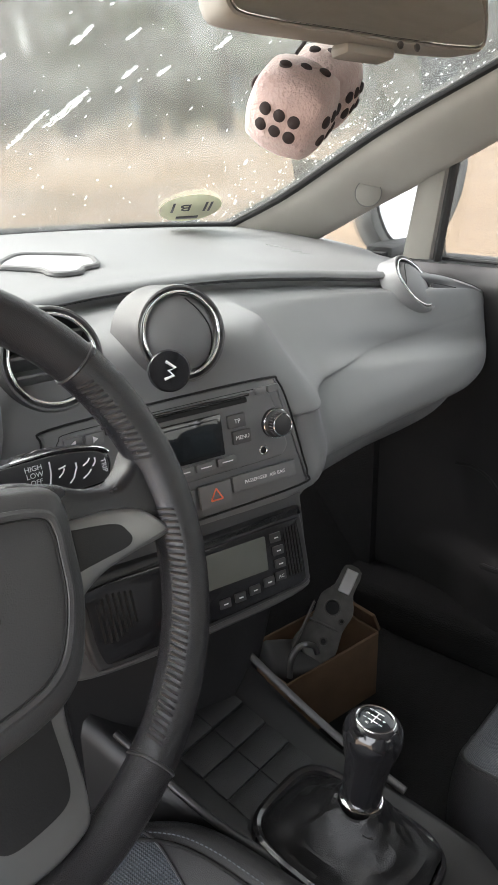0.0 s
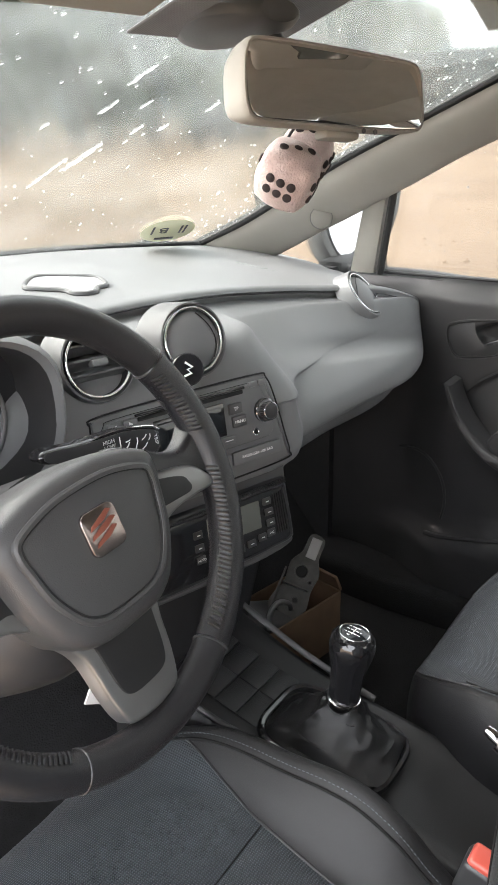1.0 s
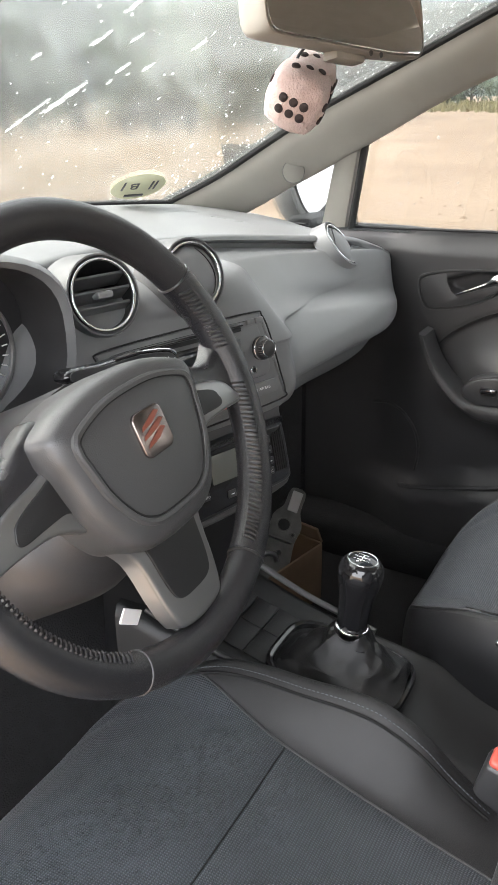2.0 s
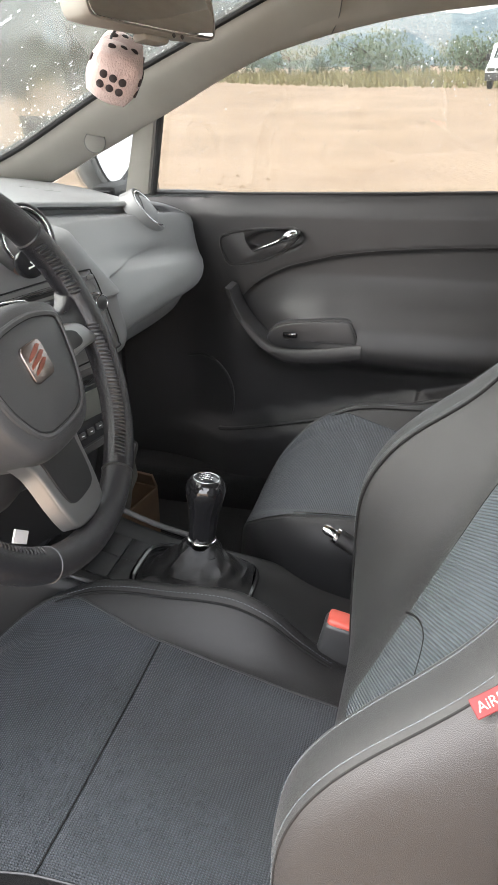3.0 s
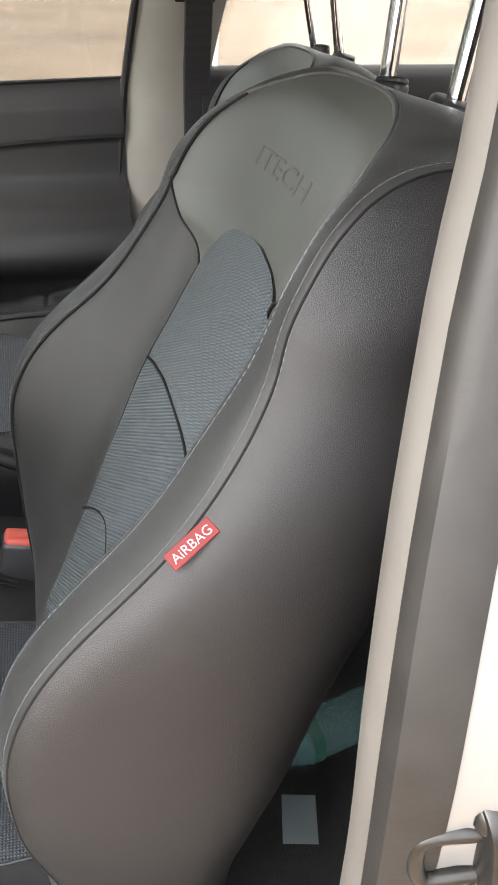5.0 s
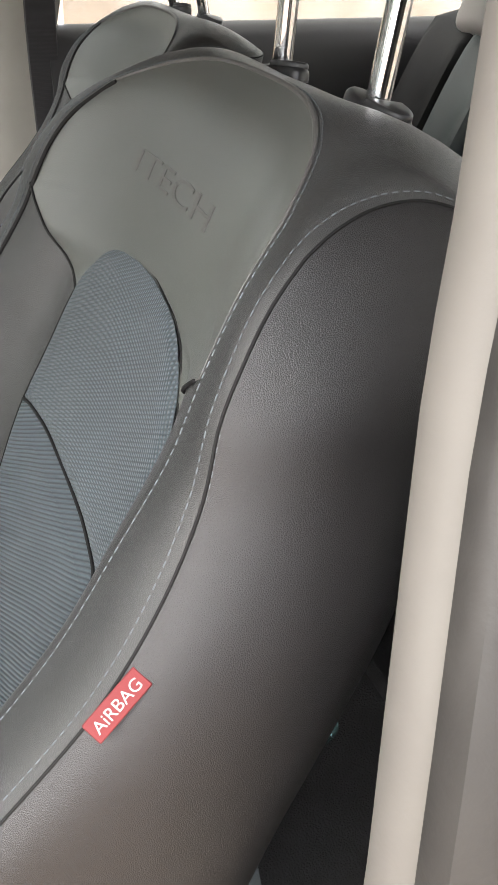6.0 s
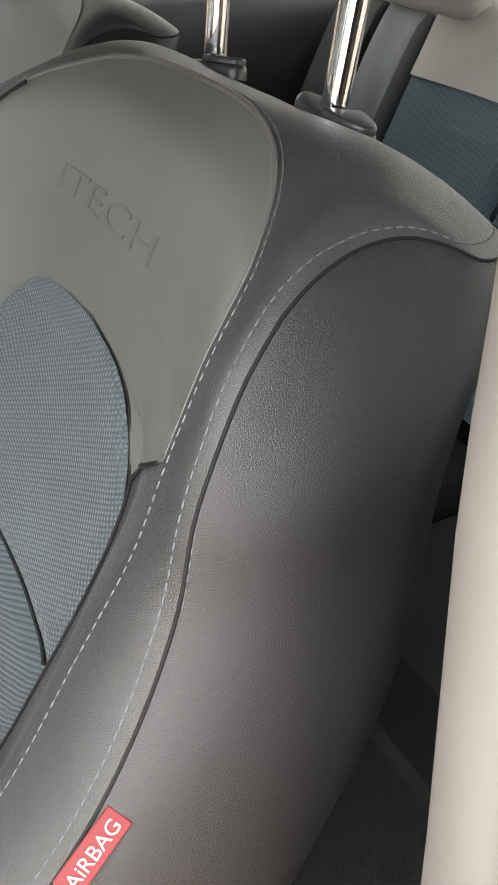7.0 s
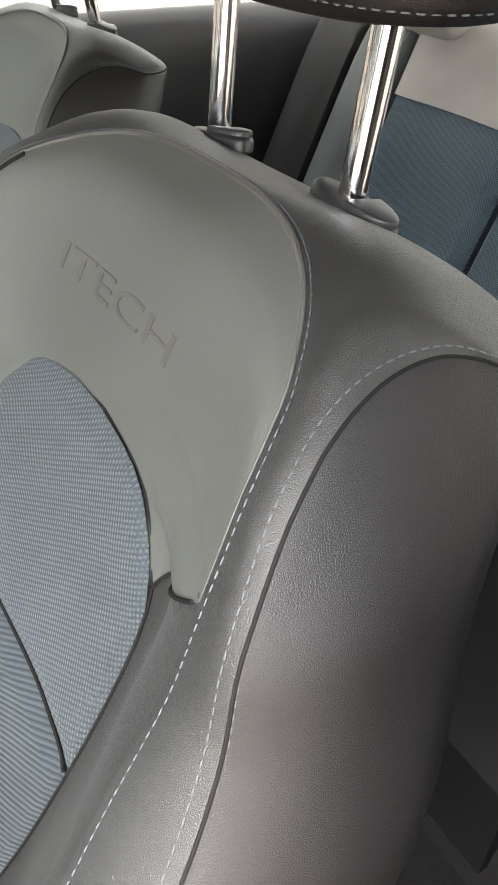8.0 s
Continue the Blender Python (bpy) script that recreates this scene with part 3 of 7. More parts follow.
part("trim_joint", *tube([Vector(p) + Vector((-.0008, -.0008, -.0004)) for p in ps[-1][2:-2]], .0009, 6), DASH_DARK, pil)
pil2 = thing("pillar_trim", (-.60, .4, .97), "grey-beige plastic trim on the windscreen pillar", "pillar trim", kind="structure")
part("trim_panel", *grid(mirror_x(ps)), TRIM, pil2)

# roof edge trim above the passenger door
up = smooth_path([(.505, -.10, 1.312), (.50, -.35, 1.335), (.50, -.7, 1.335), (.50, -1.4, 1.29)], 6)
lw = smooth_path(LOW_LINE[6:] + [(.565, -.9, 1.25), (.56, -1.4, 1.20)], 6)
rows = []
for i in range(len(up)):
    a, b = up[i], lw[round(i / (len(up) - 1) * (len(lw) - 1))]
    rows.append([a, a.lerp(b, .35) + Vector((.012, 0, -.012)), a.lerp(b, .7) + Vector((.0, 0, -.012)), b, b + Vector((.03, 0, .01))])
for s in (1, -1):
    solo("roof_trim", *grid([[Vector((p.x * s, p.y, p.z)) for p in row] for row in rows]), TRIM, "grey-beige roof rail trim over the side window", "roof trim", kind="structure")

# windscreen glass
rows = []
for j in range(25):
    v = j / 24
    e = sp[0].lerp(sp[-1], 0)
    k = v * (len(sp) - 1)
    e = sp[int(k)].lerp(sp[min(int(k) + 1, len(sp) - 1)], k % 1)
    rows.append([(e.x * u, e.y + .23 * (1 - u * u) * (1 - .35 * v), e.z + .02 * (1 - u * u)) for u in np.linspace(-1, 1, 33)])
WS = rows
ws = solo("windscreen", *slab(rows, (0, .004, .004)), WET_GLASS, "rain-wet windscreen glass", "windscreen", kind="structure")
ws.visible_shadow = False


def on_screen(u, v, lift=0.0):
    """A point on the windscreen: u across (-1..1), v upwards (0..1)."""
    k, q = v * 24, (u + 1) / 2 * 32
    j, i = min(23, int(k)), min(31, int(q))
    a = Vector(WS[j][i]).lerp(Vector(WS[j][i + 1]), q - i)
    b = Vector(WS[j + 1][i]).lerp(Vector(WS[j + 1][i + 1]), q - i)
    p = a.lerp(b, k - j)
    n = (Vector(WS[j][i + 1]) - Vector(WS[j][i])).cross(Vector(WS[j + 1][i]) - Vector(WS[j][i])).normalized()
    if n.y < 0:
        n = -n
    return p + n * lift, n


def drops(name, where, count, label, rmin, rmax, streak=0.0):
    """Water drops as flattened beads on the outside of a pane."""
    V, F = [], []
    r = np.random.default_rng(9)
    for k in range(count):
        p, n = where(r)
        if p is None:
            continue
        s = rmin + (rmax - rmin) * r.random() ** 3
        t1 = n.orthogonal().normalized()
        t2 = n.cross(t1)
        down = Vector((0, 0, -1)) - n * n.dot(Vector((0, 0, -1)))
        down.normalize()
        side = n.cross(down)
        st = 1 + (streak * r.random() if r.random() < .25 else 0.3 * r.random())
        base = len(V)
        for q in range(7):
            a = q * math.tau / 7
            V.append(p + side * (s * math.cos(a)) * r.uniform(.8, 1.15) + down * (s * st * math.sin(a)) * r.uniform(.8, 1.15))
        for q in range(7):
            a = q * math.tau / 7
            V.append(p + n * (s * .35) + side * (s * .6 * math.cos(a)) + down * (s * st * .6 * math.sin(a)))
        V.append(p + n * (s * .5))
        for q in range(7):
            q2 = (q + 1) % 7
            F.append((base + q, base + q2, base + 7 + q2, base + 7 + q))
            F.append((base + 7 + q, base + 7 + q2, base + 14))
    ob = solo(name, V, F, DROP, label, "water drops", kind="stuff")
    ob.visible_shadow = False


def ws_spot(r):
    u, v = r.uniform(-.6, .985), r.uniform(.03, .93)
    edge = min(1 - u, .5)
    if r.random() > (.05 + .95 * math.exp(-edge / .09)):
        return None, None
    return on_screen(u, v, .0045)


drops("rain_drops", ws_spot, 7500, "fine rain drops on the windscreen", .0008, .0026, 4)
# runs of water: broken rafts of beads that slide straight down the glass
RUNS = [(.205, .625, .538, .0075), (.165, .577, .471, .0030), (.056, .732, .708, .0040), (.364, .732, .711, .0026), (.245, .675, .652, .0032), (.314, .675, .662, .0032), (.155, .732, .720, .0028), (-.055, .684, .676, .0030), (.02, .80, .765, .003), (.29, .86, .83, .003), (-.12, .60, .55, .003), (.42, .80, .77, .0026)]
ch = []
rs_ = np.random.default_rng(21)
for u, v1, v0, wide in RUNS:
    for k in range(int(8 + 420 * abs(v1 - v0) * (1 + 180 * max(0, wide - .003)))):
        q = rs_.random()
        off = rs_.uniform(-1, 1) * wide * (.35 + .65 * math.sin(math.pi * min(1, q + .12)))
        half_ = .0022 + .0042 * rs_.random()
        ends = [on_screen(u + off / .6 + .002 * rs_.normal(), v0 + (v1 - v0) * q + d * half_, .0045)[0] for d in (-1, -.4, .3, 1)]
        thick = rs_.uniform(.0005, .0012)
        ch.append(tube(ends, lambda t, w=thick: w * (.35 + .65 * math.sin(math.pi * t)), 5, flat=.5))
ob = solo("water_streaks", *join(*ch), DROP, "slanting water streaks on the windscreen", "water streaks", kind="stuff")
ob.visible_shadow = False

# passenger side window, quarter light and their frames
win = [[(.70 - .27 * (z - .945) * t, y, z) for y in np.linspace(.60, -.56, 24)] for t, z in ((1, .92), (1, 1.0), (1, 1.1), (1, 1.2), (1, 1.3))]
g = solo("window_1", *slab([[Vector((p[0], p[1], p[2])) for p in row if p[1] < .30] for row in win], (.004, 0, 0)), SIDE_GLASS, "rain-spotted passenger window glass", "window", kind="structure")
g.visible_shadow = False
g = solo("window_2", *slab([[Vector((.69 - .27 * (z - .945), y, z)) for y in (.27, .4, .55)] for z in (.92, 1.0, 1.08)], (.004, 0, 0)), SIDE_GLASS, "small quarter light glass ahead of the passenger window", "window", kind="structure")
g.visible_shadow = False


def win_spot(r):
    y, z = r.uniform(-.53, .2), r.uniform(.96, 1.27)
    keep = .10 + .9 * ease(1.06, 1.2, z) * ease(-.05, -.35, y)
    if r.random() > keep:
        return None, None
    n = Vector((1, 0, .27)).normalized()
    return Vector((.70 - .27 * (z - .945), y, z)) + n * .0045, n


drops("rain_drops", win_spot, 1500, "rain drops on the passenger window", .0007, .0019, .8)

post = thing("window_post", (.655, .28, .94), "grey upright between quarter light and passenger window", "window post", kind="structure")
rows = []
for v in np.linspace(0, 1, 9):
    z = .93 + .17 * v
    x = .668 - .27 * (z - .945)
    y0, y1 = .338 - .055 * v, .283 - .045 * v
    rows.append([(x + .03, y0, z), (x, y0 - .002, z), (x - .008, (y0 + y1) / 2, z), (x - .002, y1 + .004, z), (x + .03, y1, z)])
part("post_trim", *grid(rows), TRIM, post)
part("post_seal", *tube([(.672 - .27 * (z - .945), .276 - .045 * (z - .93) / .17, z) for z in np.linspace(.93, 1.10, 8)], .0075, 8), SEAL, post, "black rubber seal")

# seals along the passenger window
part_path = [(.684, .27, .931), (.688, 0, .935), (.692, -.25, .941), (.696, -.487, .948)]
solo("window_seal", *tube(smooth_path(part_path, 6), .003, 8), SEAL, "black rubber lip along the window sill", "seal", kind="structure")

# outside mirror on the passenger door
om = thing("outside_mirror", (.78, .40, .93), "outside mirror with a black rim, wet with rain", "door mirror")
MIRROR_GREY = material("mirror_bezel_plastic", (.085, .082, .074), .35, grain="noise", gscale=900, gdist=.0003, gstrength=.3, vary=.15, vscale=20)
om_n = Vector((-.27, -.90, .33)).normalized()
om_x = Vector((.94, -.20, .21))
om_x = (om_x - om_n * om_x.dot(om_n)).normalized()
OMM = basis(Vector((.842, .405, .988)), om_x, om_n.cross(om_x), om_n)


OM_GLASS = smooth_path([(-.089, .030, 0), (-.093, 0, 0), (-.087, -.030, 0), (-.066, -.044, 0), (-.02, -.036, 0), (.035, -.017, 0), (.074, .003, 0), (.115, .020, 0), (.138, .038, 0), (.143, .062, 0), (.12, .078, 0), (.04, .078, 0), (-.03, .068, 0), (-.072, .050, 0)], 4, True)
OM_SHELL = smooth_path([(-.113, .030, 0), (-.118, 0, 0), (-.112, -.030, 0), (-.094, -.052, 0), (-.05, -.066, 0), (0, -.071, 0), (.034, -.066, 0), (.074, -.045, 0), (.117, -.014, 0), (.150, .020, 0), (.167, .045, 0), (.165, .080, 0), (.13, .10, 0), (.05, .10, 0), (-.04, .088, 0), (-.093, .062, 0)], 4, True)


def shell_om(k, z):
    c = Vector((.025, .015, 0))
    n = 64
    pts = [OM_SHELL[int(i * len(OM_SHELL) / n)] for i in range(n)]
    return [OMM @ (c + (p - c) * k + Vector((0, 0, z))) for p in pts]


def glass_om(k, z):
    c = Vector((.02, .015, 0))
    return [OMM @ (c + (OM_GLASS[int(i * len(OM_GLASS) / 64)] - c) * k + Vector((0, 0, z))) for i in range(64)]


part("housing", *grid([shell_om(.985, .002), shell_om(1.0, -.004), shell_om(1.01, -.014), shell_om(.98, -.04), shell_om(.82, -.075), shell_om(.4, -.095), shell_om(.01, -.10)], True), PAINT, om, "white painted housing")
part("bezel", *grid([glass_om(1.0, -.004), glass_om(1.03, .001), glass_om(1.07, .002), shell_om(.95, .004), shell_om(.985, .002)], True), MIRROR_GREY, om, "grey plastic bezel round the glass")
part("mirror_glass", *grid([glass_om(1.01, -.0005), glass_om(.6, .003), glass_om(.3, .0045), glass_om(.01, .005)], True), MIRROR, om, "mirror glass")
part("rim", *tube(glass_om(1.01, .001), .0028, 8, True), SEAL, om, "black rim")
part("foot", *rbox(.13, .06, .03, .012, 2, Matrix.Translation((.765, .40, .925))), SEAL, om, "black foot")

def smooth_outline(pts, per=4):
    return [(p.x, p.y) for p in smooth_path([(x, y, 0) for x, y in pts], per, True)]


# passenger-side B-pillar with belt, rear quarter
bp = thing("pillar_trim", (.67, -.55, .30), "grey-beige plastic trim of the passenger-side door pillar", "pillar trim", kind="structure")
rows = []
for z in np.linspace(.30, 1.27, 24):
    x = .688 - .27 * max(0, z - .945) - .0 * z
    e = lut([(.3, -.40), (.60, -.448), (.80, -.47), (.945, -.488), (1.10, -.516), (1.27, -.556)], z)
    wd = lut([(.3, .25), (.6, .21), (.86, .155), (.945, .16), (1.1, .165), (1.27, .18)], z)
    rows.append([(x + .03, e + .002, z), (x - .002, e, z), (x - .016, e - .02, z), (x - .022, e - wd * .5, z), (x - .016, e - wd + .012, z), (x + .03, e - wd, z)])
part("trim_panel", *grid(rows), TRIM, bp)
part("edge_seal", *tube([(r[1][0] - .002, r[1][1] + .006, r[1][2]) for r in rows], .007, 8), SEAL, bp, "black door seal")
belt = thing("seat_belt", (.64, -.60, .40), "black seat belt hanging down the door pillar", "seat belt")
rows = [[(.648 - .27 * max(0, z - .945) - dx, y, z) for dx, y in ((0, -.585), (.003, -.587), (.003, -.633), (0, -.635))] for z in np.linspace(.4, 1.10, 12)]
part("webbing", *grid(rows, True, True), material("belt_webbing", (.03, .028, .03), .7, grain="weave", gscale=300, gdist=.0005), belt)
AN = basis(Vector((.626, 0, 1.1)), Vector((0, -1, 0)), Vector((-.26, 0, .9656)), Vector((-.9656, 0, -.26)))
part("belt_slot", *prism([(.565, .036), (.556, .016), (.559, -.004), (.572, -.026), (.640, -.026), (.65, -.004), (.61, .02)], .005, .001, AN), VOID, bp, "dark belt slot")
part("belt_shroud", *prism(smooth_outline([(.566, .036), (.577, .046), (.61, .048), (.648, .036), (.658, .016), (.650, -.004), (.636, -.009), (.600, -.006), (.584, .011)]), .014, .004, AN, 3), TRIM, bp, "moulded shroud over the belt slot")

# rear side lining and quarter windows on both sides
for s in (1, -1):
    rows = [[(s * lut([(.25, .66), (.6, .66), (.80, .64), (.93, .645), (.965, .67), (.97, .70)], z), y, z) for y in np.linspace(-.62, -1.85, 14)] for z in (.25, .45, .62, .74, .82, .88, .92, .945, .96, .967)]
    solo("side_lining", *slab(rows, (s * .02, 0, 0)), DOOR_PLASTIC, "dark moulded plastic lining beside the rear seat", "side lining", kind="structure")
    g = solo("window_3" if s > 0 else "window_4", *slab([[(s * (.70 - .27 * (z - .945)), y, z) for y in (-.66, -.9, -1.2, -1.5)] for z in (.96, 1.1, 1.27)], (s * .004, 0, 0)), DIRTY_GLASS, "dusty rear quarter window glass", "window", kind="structure")
    g.visible_shadow = False
    solo("outer_panel", *slab([[(s * .80, y, .22), (s * .83, y, .45), (s * .83, y, .7), (s * .79, y, .88), (s * .725, y, .925)] for y in np.linspace(-.56 if s < 0 else .75, -1.85, 12)], (-s * .004, 0, 0)), PAINT, "white painted outer side panel of the car", "body panel", kind="structure")
    solo("pillar_trim", *slab([[(s * (.69 - .27 * (z - .945)), -1.42 - .25 * (1.27 - z) - d, z) for d in (0, .1, .2, .32)] for z in (.95, 1.1, 1.27)], (s * .015, 0, 0)), TRIM, "grey-beige trim of the rear roof pillar", "pillar trim", kind="structure")

# driver's B-pillar: trim edge, weathered seal, painted flange and striker
BP = [(.30, -.655, -.455), (.50, -.663, -.454), (.65, -.670, -.452), (.737, -.676, -.450), (.80, -.682, -.446), (.86, -.685, -.443), (.943, -.666, -.452), (.993, -.647, -.463), (1.038, -.629, -.474), (1.081, -.614, -.486), (1.124, -.602, -.494), (1.20, -.578, -.512), (1.28, -.552, -.53)]
bpd = thing("door_pillar", (-.70, -.45, .30), "driver's door pillar with pale trim edge, weathered seal and white paint", "door pillar", kind="structure")


def bp_row(z, offs):
    x, y = lut([(p[0], p[1]) for p in BP], z), lut([(p[0], p[2]) for p in BP], z)
    return [(x - a, y + b, z) for a, b in offs]


zz = np.linspace(.30, 1.28, 40)
part("trim_edge", *grid([bp_row(z, ((.02, -.10), (.003, -.03), (-.001, -.008), (0, 0), (.003, .002), (.012, .0035), (.022, .003), (.027, -.001), (.028, -.03))) for z in zz]), TRIM_LIGHT, bpd, "pale grey-beige trim edge")
part("door_seal", *grid([bp_row(z, ((.027, -.012), (.0285, .002), (.032, .006), (.038, .0065), (.045, .005), (.050, -.002), (.051, -.02))) for z in zz]), RUBBER, bpd, "weathered grey-brown rubber door seal")
part("painted_flange", *grid([bp_row(z, ((.050, -.012), (.051, -.030), (.056, -.043), (.066, -.048), (.11, -.048), (.135, -.055), (.145, -.12))) for z in zz]), PAINT, bpd, "white painted flange")
part("inner_trim", *grid([bp_row(z, ((.02, -.10), (.0, -.14), (.01, -.22))) for z in zz]), TRIM, bpd)
st = thing("door_striker", (-.735, -.49, .77), "steel door striker bolted to the painted pillar", "door striker")
ss = Vector((-.735, -.4875, .806))
SS = basis(ss, Vector((-1, 0, 0)), Vector((0, .12, .9928)), Vector((0, .9928, -.12)))
part("plate", *prism([(.016 * math.cos(a), .036 * (1 if math.sin(a) > 0 else -1) * abs(math.sin(a)) ** .6) for a in np.linspace(0, math.tau, 32, endpoint=False)], .006, .002, SS, 2), STEEL, st)
part("loop", *tube(smooth_path([SS @ Vector(p) for p in ((.002, .016, .002), (-.002, .017, .024), (-.003, .011, .032), (-.003, -.010, .032), (-.002, -.017, .025), (.002, -.017, .002))], 6), .0042, 12), STEEL, st)
for dz in (.026, -.026):
    bo = part("bolt", *lathe([(0, .0085), (.004, .0085), (.0075, .007), (.0085, .0055)], 18, SS @ Matrix.Translation((0, dz, 0))), STEEL, st)
    part("socket", *lathe([(0, .0089), (.0032, .0088)], 6, SS @ Matrix.Translation((0, dz, 0))), VOID, bo)

# interior mirror, its foot cover, dice
MC = Vector((.0205, .015, 1.2325))
mr_, mu_ = Vector((.955, -.285, -.085)).normalized(), Vector((.03, .17, .985))
mn_ = mr_.cross(mu_).normalized()
mu_ = mn_.cross(mr_).normalized()
MM = basis(MC, mr_, mu_, mn_)
mir = thing("rear_view_mirror", MC + Vector((0, .05, .1)), "grey-beige interior rear-view mirror hung from the windscreen", "mirror")
out = [(-.122, -.030), (-.125, .0), (-.118, .032), (-.09, .039), (0, .040), (.10, .038), (.122, .030), (.127, .0), (.124, -.028), (.10, -.034), (.03, -.036), (-.03, -.036), (-.10, -.036)]
out = [(p.x, p.y) for p in smooth_path([(x, y, 0) for x, y in out], 3, True)]
rows = []
for z, s in ((-.038, .60), (-.03, .82), (-.015, .95), (0, 1.0), (.006, 1.0), (.009, .975), (.009, .93), (.006, .92)):
    rows.append([MM @ Vector((x * .93 * (1 - (1 - s) * .35), y * .95 * s, z)) for x, y in out])
part("housing", *grid(rows, True, True), TRIM, mir)
part("mirror_glass", *prism([(x * .93 * .965, y * .90) for x, y in out], .002, .0005, MM @ Matrix.Translation((0, .001, .0062)) @ Matrix.Rotation(radians(-4), 4, "X")), MIRROR, mir, "mirror glass")
part("dipping_tab", *rbox(.045, .010, .02, .004, 2, MM @ Matrix.Translation((.012, -.036, -.012))), TRIM, mir, "anti-glare tab")
for dx_ in (.008, .024):
    part("screw_hole", *lathe([(0, .001), (.0022, .001), (.003, 0)], 12, MM @ Matrix.Translation((dx_ + .02, -.0345, .0085))), DASH_DARK, mir)
part("stem", *tube([MM @ Vector((0, .0, -.03)), MM @ Vector((.0, .03, -.06)), Vector((.0, .10, 1.315))], .011, 10), BLACK, mir)
cov = thing("sensor_cover", (0, .10, 1.31), "dark plastic sensor cover at the mirror foot", "sensor cover")
part("cover", *tube(smooth_path([(-.005, .06, 1.302), (0, .11, 1.300), (0, .17, 1.285)], 5), lambda t: .012 + .05 * math.sin(t * 3.0 + .1) ** .5 if t < 1 else .02, 14, flat=.35), DASH_DARK, cov)


def die(name, at, turn, size, label):
    """A soft plush die with felt dots."""
    t = thing(name, at, label, "plush dice", "plush dice under the mirror")
    M = Matrix.Translation(at) @ Euler([radians(a) for a in turn]).to_matrix().to_4x4()
    h = size / 2
    bm = bmesh.new()
    bmesh.ops.create_cube(bm, size=1)
    bmesh.ops.subdivide_edges(bm, edges=list(bm.edges), cuts=11, use_grid_fill=True)
    for v in bm.verts:
        c = v.co * 2
        q = Vector((c.x * math.sqrt(1 - c.y ** 2 / 2 - c.z ** 2 / 2 + c.y ** 2 * c.z ** 2 / 3), c.y * math.sqrt(1 - c.z ** 2 / 2 - c.x ** 2 / 2 + c.z ** 2 * c.x ** 2 / 3), c.z * math.sqrt(1 - c.x ** 2 / 2 - c.y ** 2 / 2 + c.x ** 2 * c.y ** 2 / 3)))
        p = c.lerp(q, .68)
        v.co = p * h * (1 + .025 * noise.noise(p * 2.4))
    bm.verts.index_update()
    part("cushion", [M @ v.co for v in bm.verts], [tuple(v.index for v in f.verts) for f in bm.faces], PLUSH, t, sharp=80)
    bm.free()
    pips = {(0, -1, 0): [(a, b) for a in (-.36, 0, .36) for b in (-.19, .19)], (1, 0, 0): [(a, b) for a in (-.4, 0, .4) for b in (-.2, .25)],
            (0, 0, 1): [(-.4, -.25), (0, 0), (.4, .25)], (-1, 0, 0): [(-.3, -.3), (.3, .3)], (0, 1, 0): [(0, 0)]}
    for n, spots in pips.items():
        n = Vector(n)
        e1 = Vector((0, 0, 1)).cross(n) if abs(n.z) < .5 else Vector((1, 0, 0))
        e2 = n.cross(e1)
        for a, b in spots:
            d = math.sqrt(a * a + b * b)
            o = M @ (n * h * (.985 - .10 * d * d) + e1 * a * h + e2 * b * h)
            nn = (M.to_3x3() @ (n + (e1 * a + e2 * b) * .25)).normalized()
            x = nn.orthogonal().normalized()
            part("dot", *lathe([(0, .0012), (.0030, .0012), (.0043, .0004), (.0044, -.002)], 14, basis(o, x, nn.cross(x), nn)), PLUSH_DOT, t)
    return t


die("plush_die", (-.013, .047, 1.160), (22, 26, -66), .060, "worn pink plush die with dark felt dots hanging from the mirror")
die("plush_die", (.056, .070, 1.174), (20, 24, -72), .056, "second worn pink plush die hanging behind the first")
solo("dice_cord", *tube([(-.018, .05, 1.182), (.005, .055, 1.197), (.01, .05, 1.205)], .0015, 6), THREAD_DARK, "cord of the plush dice tied to the mirror", "cord")

# sun visor edge and headliner console near the top
solo("sun_visor", *rbox(.36, .012, .17, .006, 3, Matrix.Translation((-.33, .02, 1.325)) @ Matrix.Rotation(radians(68), 4, "X")), TRIM, "light grey sun visor folded to the headliner", "sun visor")
oc = thing("overhead_console", (0.05, -.05, 1.34), "light grey overhead lamp console", "overhead console")
part("housing", *rbox(.24, .20, .035, .014, 3, Matrix.Translation((.06, -.03, 1.352))), TRIM, oc)
part("lens", *rbox(.09, .05, .01, .004, 2, Matrix.Translation((.06, -.05, 1.332))), LCD, oc)
bars = [tube([on_screen(u, .86)[0] + Vector((0, -.003, -.003)), on_screen(u, .97)[0] + Vector((0, -.003, -.003))], .0015, 5) for u in np.linspace(-.22, .22, 60)]
solo("sun_band", *join(*bars), VISOR, "dotted dark sun band printed at the windscreen's top", "sun band", kind="structure")

# emission sticker low on the windscreen
sk = thing("emission_sticker", (.32, .5, 1.04), "pale yellow round emission sticker on the windscreen", "sticker")
